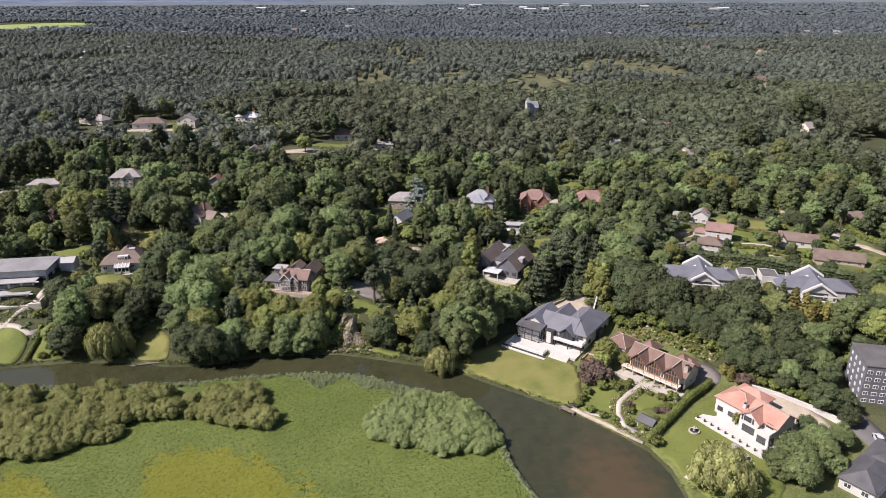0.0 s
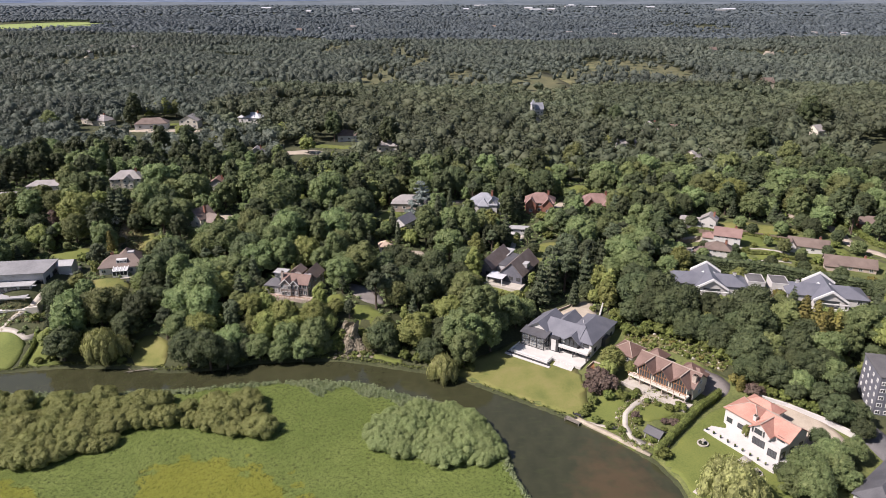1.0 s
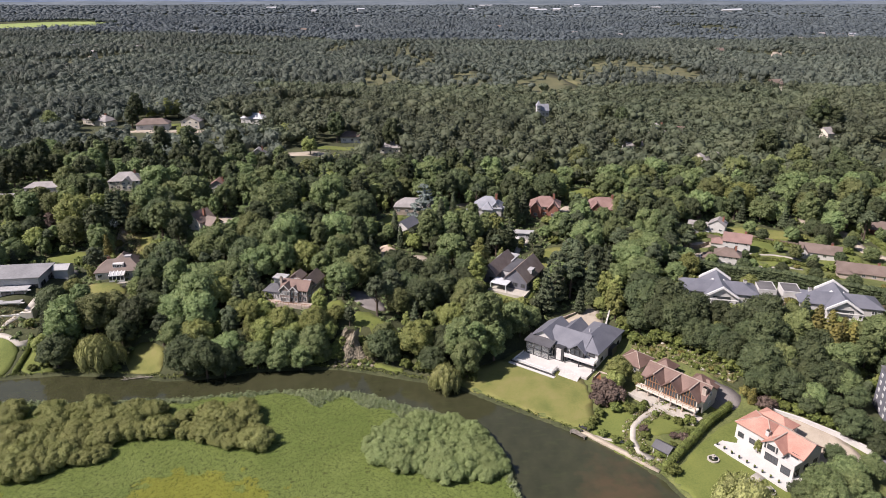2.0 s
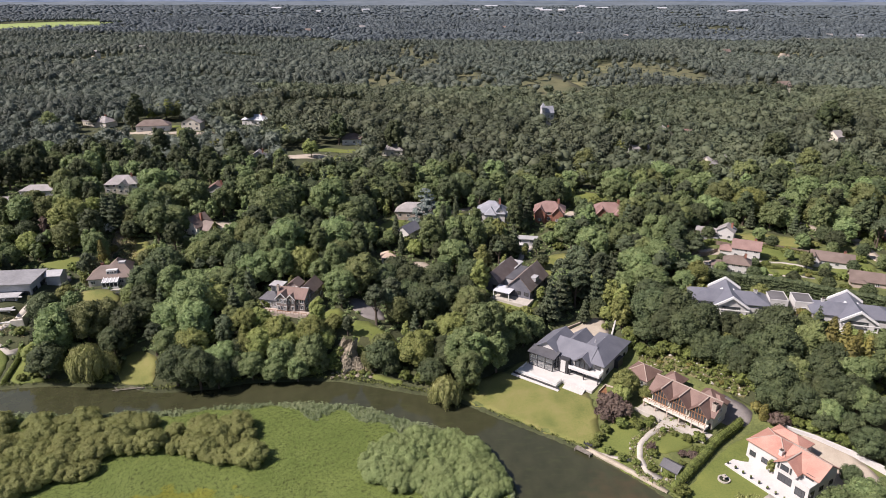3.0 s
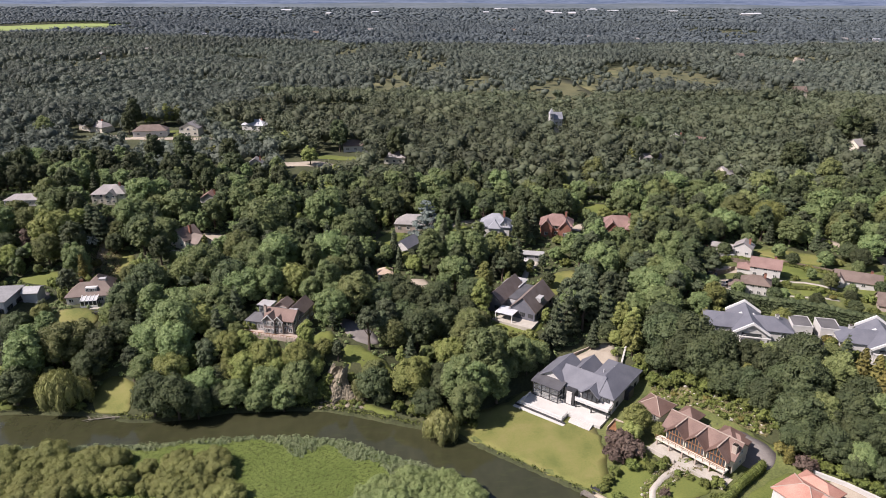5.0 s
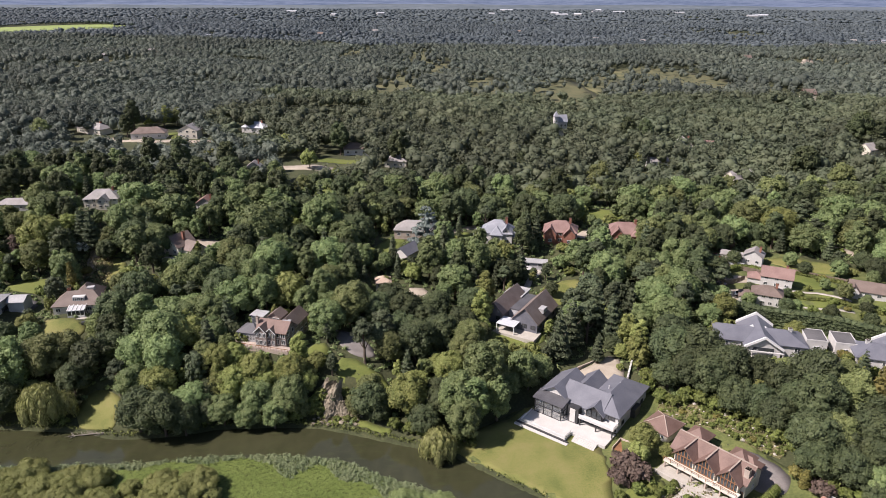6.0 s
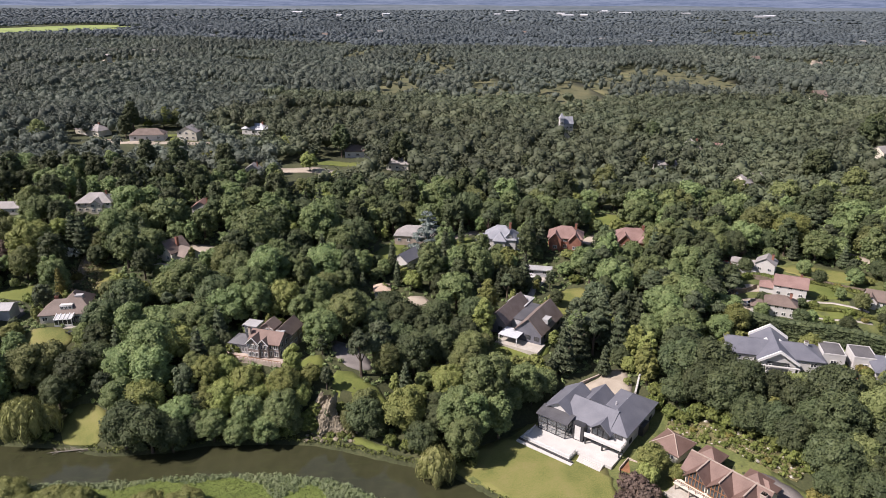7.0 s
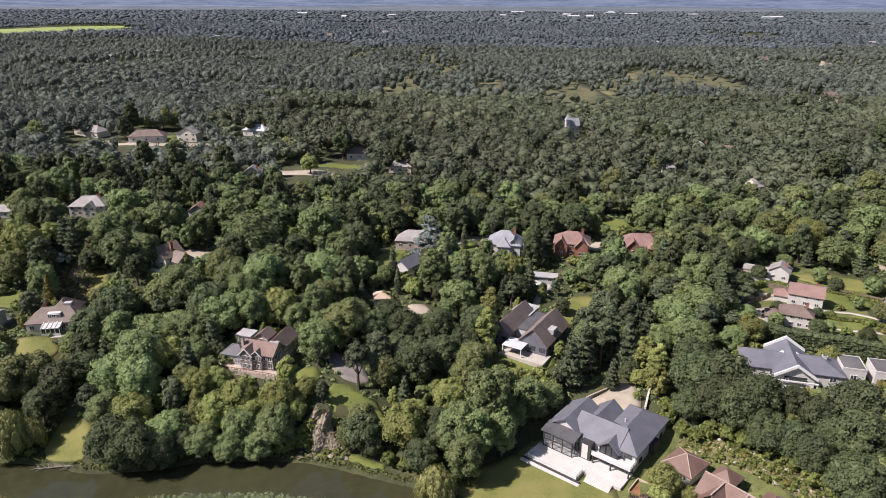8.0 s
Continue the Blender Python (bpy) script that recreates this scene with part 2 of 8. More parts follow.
    ln.new(rip.outputs["Fac"], bp.inputs["Height"])
    ln.new(bp.outputs[0], p.inputs["Normal"])
    return m


M_WATER = water_material()


# ---- the lie of the land ----
FAR_BANK = [(-900, 210), (-300, 185), (-131, 172.5), (-113, 175.5), (-90, 175), (-81, 172.5), (-66, 174.5), (-57, 178), (-38, 179.5), (-30, 179),
            (-22, 177), (-12, 174), (3, 170), (14, 162), (27, 153.5), (38, 145.5), (46, 137), (50, 132), (53, 124), (53.5, 116), (50, 100), (38, 70), (15, 20), (0, -60), (-20, -400)]
NEAR_BANK = [(-900, 196), (-300, 172), (-125, 160.5), (-100, 160.5), (-77, 162), (-53, 166), (-38, 167), (-23, 166), (-13, 161), (0, 156),
             (10, 148), (15, 137.5), (16, 128), (18.5, 120), (20.5, 116), (20, 100), (10, 70), (-10, 20), (-25, -60), (-45, -400)]
# x, y, height of the slopes and the plateau beyond the river
SLOPES = [(-145, 183, 2), (-125, 181, 2), (-95, 181, 2), (-128, 194, 7), (-95, 193, 8), (-60, 183, 2.5), (-60, 194, 9.5), (-25, 184, 2.2), (-27, 192, 8.5),
          (-30, 200, 11), (-8, 182, 2.5), (0, 195, 6), (12, 202, 6.5), (30, 165, 1.3), (16, 172, 1.2), (48, 206, 4.6), (70, 181, 5), (95, 160, 5), (75, 190, 6.5),
          (-200, 260, 20), (-230, 450, 21), (-60, 260, 11), (0, 330, 13), (-100, 370, 18), (68, 500, 15), (200, 300, 12), (250, 440, 13)]
BEYOND = [(360, 720, 14), (-400, 700, 23), (0, 800, 15), (-700, 1430, 26), (420, 920, 16), (900, 1500, 14), (0, 2000, 12), (-1200, 2600, 20), (1500, 3000, 12), (0, 3500, 10),
          (-300, 230, 14), (-500, 300, 18), (220, 160, 9), (200, 60, 5), (400, 200, 12), (600, 500, 14), (120, 20, 4)]
# levelled ground of the houses
PADS = [(-138, 207, 13.5), (-112, 214, 14), (-140, 284, 25), (-178, 288, 22), (-98, 260, 15.5), (-110, 308, 17), (-50, 205, 12), (-20, 275, 12), (17, 286, 12), (42, 288, 12),
        (67, 294, 11.5), (20, 232, 7.5), (30, 267, 8.5), (38, 186, 1.6), (24, 183, 1.1), (30, 177, 1.0), (55, 178, 2.2), (62, 160, 2.4), (57, 157, 2.0), (65, 150, 2.0), (77, 138, 1.9), (66, 133, 1.6), (88, 208, 11), (106, 207, 10.5),
        (120, 198, 11), (84, 229, 10), (134, 204, 10), (104, 242, 8.8), (115, 262, 9.2), (140, 238, 10), (110, 148, 4), (93, 121, 2.4), (-105, 368, 17), (-200, 446, 20)]


def smooth(a, b, v):
    k = np.clip((v - a) / (b - a), 0, 1)
    return k * k * (3 - 2 * k)


def line_distance(line, x, y):
    best = np.full(x.shape, 1e9)
    for (ax, ay), (bx, by) in zip(line, line[1:]):
        dx, dy = bx - ax, by - ay
        k = np.clip(((x - ax) * dx + (y - ay) * dy) / (dx * dx + dy * dy), 0, 1)
        best = np.minimum(best, np.hypot(x - ax - k * dx, y - ay - k * dy))
    return best


def inside(poly, x, y):
    odd = np.zeros(x.shape, bool)
    for (ax, ay), (bx, by) in zip(poly, poly[1:] + poly[:1]):
        odd ^= ((ay > y) != (by > y)) & (x < (bx - ax) * (y - ay) / (by - ay + 1e-12) + ax)
    return odd


RIVER = NEAR_BANK + FAR_BANK[::-1]
MEADOW = NEAR_BANK + [(-900, -400)]
KNOTS = np.array(SLOPES + BEYOND + PADS, float)


def ground(x, y):
    """Height of the ground, for arrays or single places."""
    x, y = np.asarray(x, float), np.asarray(y, float)
    top, low = np.zeros(x.shape), np.zeros(x.shape)
    for kx, ky, kz in KNOTS:
        w = 1 / ((x - kx) ** 2 + (y - ky) ** 2 + 20) ** 2
        top, low = top + w * kz, low + w
    land = top / low
    bank = line_distance(FAR_BANK, x, y)
    land = 0.7 + (land - 0.7) * smooth(0.0, 13.0, bank) + 0.25 * np.sin(x * 0.31 + 1.3 * np.sin(y * 0.17)) * smooth(3, 30, bank)
    land = land  + smooth(300, 1500, y) * 4 * np.sin(x * 0.004 + 1) * np.sin(y * 0.003)
    flat = 0.45 + 0.12 * np.sin(x * 0.21) * np.sin(y * 0.17)
    z = np.where(inside(MEADOW, x, y), flat, land)
    edge = np.minimum(bank, line_distance(NEAR_BANK, x, y))
    return np.where(inside(RIVER, x, y), -1.4 * smooth(0.0, 3.5, edge) + 0.35 * (1 - smooth(0, 1.0, edge)), z)


def gz(x, y):
    return float(ground(np.array([x]), np.array([y]))[0])


def mesh_of(name, verts, faces, material):
    me = bpy.data.meshes.new(name)
    me.from_pydata([tuple(v) for v in verts] if not isinstance(verts, np.ndarray) else verts.tolist(), [], faces.tolist() if isinstance(faces, np.ndarray) else faces)
    me.materials.append(material)
    return me


def spread(lo, hi, step, out_lo, out_hi, grow=1.12):
    mid = list(np.arange(lo, hi + step / 2, step))
    right, s = [], step
    while (right[-1] if right else mid[-1]) < out_hi:
        s *= grow
        right.append((right[-1] if right else mid[-1]) + s)
    left, s = [], step
    while (left[-1] if left else mid[0]) > out_lo:
        s *= grow
        left.append((left[-1] if left else mid[0]) - s)
    return np.array(left[::-1] + mid + right)


gx, gy = spread(-165, 160, 1.6, -4600, 4600), spread(95, 320, 1.6, -700, 4900)
GX, GY = np.meshgrid(gx, gy)
GZ = ground(GX, GY)
nx, ny = len(gx), len(gy)
cells = np.arange(nx * ny).reshape(ny, nx)
quads = np.stack([cells[:-1, :-1], cells[:-1, 1:], cells[1:, 1:], cells[1:, :-1]], -1).reshape(-1, 4)
ground_ob = new("ground", mesh_of("ground", np.stack([GX, GY, GZ], -1).reshape(-1, 3), quads, M_FLOOR))
tagged(ground_ob, "dark woodland ground with leaf litter and rough grass", "ground", kind="structure")
for poly in ground_ob.data.polygons:
    poly.use_smooth = True
wv = [(x, y, 0) for x, y in RIVER]
water = new("water", mesh_of("water", wv, [list(range(len(wv)))], M_WATER))
tagged(water, "dark slow river over a weedy sandy bed", "river", kind="structure")

from mathutils.geometry import delaunay_2d_cdt


def draped(poly, step, lift, skirt=0.35):
    """A sheet that follows the ground inside a plan outline."""
    rim = []
    for (ax, ay), (bx, by) in zip(poly, poly[1:] + poly[:1]):
        n = max(1, int(math.hypot(bx - ax, by - ay) / step))
        rim += [(ax + (bx - ax) * k / n, ay + (by - ay) * k / n) for k in range(n)]
    px, py = np.array(poly).T
    qx, qy = np.meshgrid(np.arange(px.min(), px.max(), step), np.arange(py.min(), py.max(), step))
    qx, qy = qx.ravel(), qy.ravel()
    keep = inside(list(poly), qx, qy)
    keep &= line_distance(list(poly) + [poly[0]], qx, qy) > step * 0.4
    pts = [Vector(p) for p in rim] + [Vector(p) for p in zip(qx[keep], qy[keep])]
    out = delaunay_2d_cdt(pts, [], [list(range(len(rim)))], 1, 1e-4)
    vs, fs = out[0], out[2]
    vx, vy = np.array([v.x for v in vs]), np.array([v.y for v in vs])
    vz = ground(vx, vy) + lift
    verts = [(a, b, c) for a, b, c in zip(vx, vy, vz)]
    faces = [list(f) for f in fs]
    count = {}
    for f in faces:
        for a, b in zip(f, f[1:] + f[:1]):
            count[(a, b)] = 1
    low = {}
    for a, b in list(count):
        if (b, a) not in count:
            for v in (a, b):
                if v not in low:
                    low[v] = len(verts)
                    verts.append((verts[v][0], verts[v][1], verts[v][2] - skirt))
            faces.append([b, a, low[a], low[b]])
    return verts, faces


PATCHES = []


def rounded(poly, times=2):
    """Corners cut twice, for the soft outlines of lawns and beds."""
    for _ in range(times):
        out = []
        for (ax, ay), (bx, by) in zip(poly, poly[1:] + poly[:1]):
            out += [(ax * 0.75 + bx * 0.25, ay * 0.75 + by * 0.25), (ax * 0.25 + bx * 0.75, ay * 0.25 + by * 0.75)]
        poly = out
    return poly


def patch(name, poly, material, label, category, step=2.0, lift=0.10):
    if category in ("lawn", "meadow", "drive") and name != "reed_meadow":
        poly = rounded(list(poly))
        wob, rng = (1.1 if category == "meadow" else 0.5 if category == "lawn" and "mown" not in label else 0.25), random.Random(len(poly) + int(abs(poly[0][0]) * 10))
        dense = []
        for (ax, ay), (bx, by) in zip(poly, poly[1:] + poly[:1]):
            n = max(1, int(math.hypot(bx - ax, by - ay) / (2.0 * wob + 0.6)))
            dense += [(ax + (bx - ax) * k / n + rng.uniform(-wob, wob), ay + (by - ay) * k / n + rng.uniform(-wob, wob)) for k in range(n)]
        poly = dense
    if name not in ("reed_meadow", "field", "heath"):
        px, py = zip(*poly)
        PATCHES.append((min(px), max(px), min(py), max(py), list(poly)))
    v, f = draped(poly, step, lift)
    ob = new(name, mesh_of(name, v, f, material))
    for p in ob.data.polygons:
        p.use_smooth = p.normal.z > 0.5
    return tagged(ob, label, category, kind="structure")


def band(line, width):
    """Plan outline of a strip along a line."""
    left, right = [], []
    for i, (x, y) in enumerate(line):
        a, b = line[max(0, i - 1)], line[min(len(line) - 1, i + 1)]
        dx, dy = b[0] - a[0], b[1] - a[1]
        s = math.hypot(dx, dy)
        w = (width[i] if isinstance(width, (list, tuple)) else width) / 2
        left.append((x - dy / s * w, y + dx / s * w))
        right.append((x + dy / s * w, y - dx / s * w))
    return right + left[::-1]


# ---- meadow, lawns, drives and paths ----
def meadow_outline():
    pts = [p for p in NEAR_BANK if -320 < p[0] and p[1] > -120]
    return [(x - 0.4 if x > 0 else x, y - 0.5) for x, y in pts] + [(-320, -60)]


patch("reed_meadow", meadow_outline(), M_REED, "green reed meadow inside the river bend", "meadow", step=5, lift=0.08)
patch("sedge_patch", [(-66, 100), (-69, 130), (-62, 133), (-50, 132), (-38, 126), (-28, 116), (-24, 95), (-45, 88)], M_SEDGE, "bright yellow-green sedge in the meadow", "meadow", step=2, lift=0.14)
patch("sedge_strip", [(-120, 100), (-104, 122), (-95, 125), (-84, 116), (-82, 96)], M_SEDGE, "yellow-green sedge beside the thicket", "meadow", step=2, lift=0.14)
patch("rough_grass", [(3, 170.5), (14, 162.6), (27, 154), (38, 146), (46, 137.5), (50, 132.5), (53, 124.5), (53.6, 116), (52, 108), (90, 104), (112, 120), (100, 150), (84, 156), (76, 168), (60, 190), (48, 200), (30, 192), (18, 186)], M_ROUGH, "rough grass and beds around the riverside gardens", "garden ground", lift=0.03)
patch("rockery", band([(56, 188), (64, 183), (72, 176), (80, 168.5)], [4, 7, 7.5, 5]), M_SCRUB, "dry flowery bank with rocks behind the stone house", "flower bank", lift=0.12)
patch("villa_lawn", [(49, 131), (54, 127), (54.5, 119), (60, 112), (72, 112), (79, 122), (82, 132), (82, 154), (74.5, 155)], M_LAWN, "mown lawn of the white villa", "lawn", lift=0.08)
patch("river_lawn", [(0, 172.5), (7, 167.5), (14.3, 162.6), (21, 158), (27.2, 154), (35, 148.6), (37, 151), (38.5, 158), (39.5, 172), (34, 182), (24, 190), (18, 184), (9, 178)], M_DRYLAWN, "sunburnt river lawn below the grey house", "lawn", lift=0.08)
patch("garden_lawn", [(36, 149), (40, 155), (46, 162), (51, 160), (49, 150), (46, 143), (40, 143.2)], M_LAWN, "garden lawn by the river", "lawn")
patch("garden_lawn", [(49.3, 151.0), (55.4, 155.4), (61.4, 153.0), (59.0, 148.2), (52.5, 145.6), (48.6, 147.2)], M_LAWN, "round garden lawn with flower beds", "lawn")
patch("garden_lawn", [(40, 143.4), (44.3, 143.2), (45.0, 139.6), (46.8, 136.9), (45.8, 136.6), (41.5, 141.2)], M_LAWN, "small lawn behind the quay", "lawn")
patch("bank_lawn", [(-160, 178), (-160, 191), (-131, 191), (-126.5, 173.5), (-131, 173.2)], M_LAWN, "mown lawn by the river", "lawn")
patch("bank_lawn", [(-126.5, 187.5), (-124, 188), (-116, 178), (-113, 176.3), (-124.5, 173.8)], M_LAWN, "mown lawn beside a hedge", "lawn")
patch("bank_lawn", [(-97, 186), (-86, 187), (-82, 177), (-84, 174.2), (-93, 175.8)], M_DRYLAWN, "rough grass by the river", "lawn")
patch("cliff_lawn", [(-40, 200), (-34, 205), (-31, 198), (-37, 194)], M_LAWN, "lawn on the cliff top", "lawn", lift=0.10)
patch("cliff_lawn", [(-31, 194), (-26, 199), (-15, 193), (-14, 188), (-20, 187.5), (-26, 188.5)], M_LAWN, "lawn on the cliff edge", "lawn", lift=0.10)
patch("cliff_drive", [(-34, 213), (-27, 211), (-19, 202), (-21, 198), (-27, 199), (-31, 205)], M_TARMAC, "worn tarmac drive behind the cliff lawn", "drive", lift=0.10)
patch("shelf_lawn", [(-32, 180.4), (-24, 180.2), (-18, 177.6), (-13, 176), (-12.5, 178), (-20, 181), (-26, 184)], M_LAWN, "grassy shelf at the cliff foot", "lawn", lift=0.10)
patch("hill_lawn", [(12, 219), (20, 223.5), (31, 220), (29, 214.5), (18, 212), (12, 213)], M_LAWN, "lawn in front of the twin-roofed house", "lawn", lift=0.10)
patch("hill_drive", band([(24, 242), (28, 256), (33, 267)], 2.2), M_PAVING, "paved path up to the garden shed", "path", lift=0.10)
patch("hill_lawn", [(27, 240), (33, 252), (38, 256), (47, 258), (46, 247), (36, 238)], M_DRYLAWN, "dry lawn below the shed", "lawn", lift=0.08)
patch("house_lawn", [(-120, 210), (-104, 209), (-106, 201), (-119, 202)], M_DRYLAWN, "lawn below the conservatory", "lawn", lift=0.10)
patch("house_lawn", [(-123, 255), (-114, 252), (-106, 231), (-113, 233), (-117, 243)], M_DRYLAWN, "sunny lawn between shrubs", "lawn", lift=0.10)
patch("house_path", band([(-121, 235), (-126, 250), (-128, 262)], 3.0), M_GRAVEL, "gravel drive", "drive", lift=0.10)
patch("house_path", band([(-106, 223), (-102, 228), (-100, 236)], 4.0), M_GRAVEL, "gravel yard behind the house", "drive", lift=0.10)
patch("terrace_path", band([(-146, 187), (-139, 192), (-134, 198), (-132, 203)], 1.3), M_PAVING, "pale zigzag garden path", "path", lift=0.35)
patch("terrace_path", band([(-146, 193), (-138, 190), (-130, 186), (-127, 187)], 1.3), M_PAVING, "pale lower garden path", "path", lift=0.35)
patch("house_drive", [(37, 196), (36, 202), (41, 205), (47, 211), (51, 209), (50, 198), (44, 197)], M_GRAVEL, "gravel drive behind the grey house", "drive", lift=0.10)
patch("house_drive", [(68.0, 170.2), (74.8, 168.2), (79.0, 161.5), (75.5, 155.6), (69.0, 157.2), (67.2, 163)], M_TARMAC, "tarmac drive beside the stone house", "drive", lift=0.10)
patch("villa_drive", [(83, 150), (88, 151.5), (97.5, 139), (94, 130), (84, 134), (80, 142)], M_GRAVEL, "sandy gravel court behind the villa", "drive", lift=0.10)
patch("lane", band([(101.5, 147), (103, 138), (105, 122), (108, 100)], 6.0), M_ASPHALT, "tarmac lane under the trees", "road", lift=0.10)
patch("garden_path", band([(36.5, 147.0), (38.5, 146.2), (41.6, 144.9), (45.4, 144.2)], 1.0), M_PAVING, "stone garden path", "path", lift=0.16)
GARDEN_WALK = [(59.7, 158.0), (54.1, 156.9), (49.5, 152.6), (46.6, 149.2), (45.6, 145.1), (46.2, 140.6), (48.6, 138.0)]
patch("garden_path", band(GARDEN_WALK, [2.2, 2.0, 1.5, 1.4, 1.4, 1.5, 2.0]), M_PAVING, "curving stone garden path", "path", lift=0.16)
patch("quay", band([(34, 148.9), (38.4, 145.0), (42.8, 140.7), (46.6, 136.7), (49, 134)], 0.9), M_PATH, "stone quay along the river", "quay", lift=0.35)
patch("villa_path", band([(71.5, 132.0), (67.5, 129.3)], 2.2), M_PAVING, "paved path on the villa lawn", "path", lift=0.2)
patch("villa_path", band([(58.5, 123.6), (55.0, 121.0)], 1.4), M_PAVING, "paved landing at the river edge", "path", lift=0.2)
patch("street_gardens", [(88, 234), (94, 262), (97, 285), (122, 289), (160, 266), (174, 246), (164, 208), (148, 199), (116, 216)], M_ROUGH, "rough garden ground between the street houses", "garden ground", step=4, lift=0.04)
patch("hedge_strip", band([(76, 231), (97, 222), (115, 213.5), (135, 203.5), (152, 195)], 6.5), M_ROUGH, "rough grass along the tall hedge", "garden ground", lift=0.06)
patch("street_yard", [(92, 244), (100, 240), (108, 247), (106, 253), (94, 251)], M_GRAVEL, "pinkish gravel yard", "drive", lift=0.10)
patch("street_yard", [(96, 262), (106, 262), (110, 257), (98, 256)], M_GRAVEL, "pale gravel forecourt", "drive", lift=0.10)
patch("back_garden", [(117, 254), (122, 267), (136, 257), (131, 249)], M_LAWN, "back garden lawn", "lawn", lift=0.10)
patch("back_garden", [(113, 239), (117, 249), (130, 245), (127, 234)], M_LAWN, "back garden lawn with a path", "lawn", lift=0.10)
patch("back_garden", [(96, 270), (99, 282), (118, 278), (113, 268)], M_DRYLAWN, "dry garden behind the houses", "lawn", lift=0.10)
patch("back_garden", [(118, 272), (122, 284), (150, 272), (146, 262)], M_DRYLAWN, "dry paddock", "lawn", lift=0.10)
patch("back_garden", [(131, 245), (150, 256), (158, 246), (150, 232), (140, 230)], M_LAWN, "garden round the bungalow", "lawn", lift=0.08)
patch("garden_path", band([(112, 251), (124, 248), (131, 240)], 1.4), M_PAVING, "garden path behind the terrace", "path", lift=0.2)
patch("garden_path", band([(110, 240), (120, 235), (128, 232)], 1.2), M_PAVING, "garden path", "path", lift=0.2)
patch("country_road", band([(150, 292), (163, 270), (161, 250), (168, 235), (185, 222)], 4.5), M_GRAVEL, "pale lane between hedges", "road", lift=0.10)
patch("hill_yard", [(-106, 270), (-92, 276), (-80, 268), (-88, 262), (-98, 264)], M_GRAVEL, "pale gravel yard", "drive", lift=0.10)
patch("hill_yard", [(-16, 245), (-8, 247), (-4, 238), (-12, 235)], M_GRAVEL, "sandy yard among trees", "drive", lift=0.10)
patch("hill_lawn", [(-34, 262), (-26, 292), (-18, 290), (-22, 268)], M_LAWN, "bright lawn beside the cedar", "lawn", lift=0.10)
patch("hill_lawn", [(-2, 282), (0, 296), (8, 298), (6, 282)], M_LAWN, "bright lawn by the white house", "lawn", lift=0.10)
patch("hill_drive", band([(-2, 296), (6, 303), (14, 306)], 4), M_GRAVEL, "pale drive by the white house", "drive", lift=0.10)
patch("hill_drive", band([(50, 292), (53, 298), (58, 304)], 5), M_GRAVEL, "pale drive between the red-roofed houses", "drive", lift=0.10)
patch("hill_lawn", [(52, 318), (56, 332), (80, 334), (76, 318)], M_LAWN, "lawn behind the red-roofed houses", "lawn", lift=0.10)
patch("hill_lawn", [(-150, 232), (-140, 240), (-126, 236), (-130, 228)], M_LAWN, "lawn behind the modern house", "lawn", lift=0.10)
patch("hill_drive", [(-150, 222), (-146, 229), (-128, 224), (-127, 216), (-134, 214)], M_ASPHALT, "tarmac car court", "drive", lift=0.10)
patch("hill_yard", [(-222, 430), (-214, 441), (-180, 436), (-152, 440), (-150, 432), (-186, 427)], M_GRAVEL, "pale gravel drive before the far houses", "drive", step=4, lift=0.10)
patch("hill_lawn", [(-210, 446), (-206, 458), (-180, 462), (-176, 450)], M_LAWN, "bright lawn behind the far houses", "lawn", step=4, lift=0.10)
patch("hill_yard", [(-100, 376), (-96, 384), (-72, 388), (-60, 378), (-74, 374)], M_GRAVEL, "pale lane between far gardens", "drive", step=4, lift=0.10)
patch("hill_lawn", [(-82, 392), (-78, 404), (-52, 404), (-50, 394)], M_LAWN, "lawn of a far garden", "lawn", step=4, lift=0.10)
OPENINGS = [(-452, 945, 36, 55, M_HEATH, "heath clearing"), (-545, 858, 40, 40, M_HEATH, "heath clearing"), (-173, 1210, 26, 55, M_HEATH, "heath clearing"), (-73, 1165, 30, 45, M_HEATH, "heath clearing"), (-66, 790, 24, 40, M_HEATH, "pale heath clearing"), (-30, 960, 20, 50, M_HEATH, "heath clearing"),
            (22, 770, 20, 34, M_HEATH, "light green heath"), (92, 745, 34, 38, M_HEATH, "light green heath"), (150, 800, 22, 34, M_HEATH, "light green heath"), (222, 875, 52, 62, M_HEATH, "brown open heath"), (300, 770, 16, 24, M_HEATH, "heath clearing"),
            (-1120, 1900, 190, 150, M_FIELD, "green field"), (-920, 1650, 150, 110, M_FIELD, "bright green field"), (620, 1850, 70, 110, M_HEATH, "pale heath clearing"), (533, 1150, 24, 40, M_HEATH, "heath clearing")]
# trees stand back from a clearing by the length that their tops would hide
OPENINGS = [(x, y - 0.075 * y, rx * 1.15, ry + 0.085 * y, m, what) for x, y, rx, ry, m, what in OPENINGS]
for cx, cy, rx, ry, m, what in OPENINGS:
    ring = [(cx + rx * math.cos(a) * (1 + 0.18 * math.sin(3 * a + cx)), cy + ry * math.sin(a) * (1 + 0.15 * math.cos(2 * a + cy))) for a in np.linspace(0, 2 * math.pi, 22)[:-1]]
    patch("field" if m is M_FIELD else "heath", ring, m, what + " in the woods", "field", step=14, lift=0.6)
patch("far_road", band([(400, 905), (425, 950), (470, 1010), (500, 1070)], 16), M_GRAVEL, "pale road curving through the woods", "road", step=8, lift=0.7)


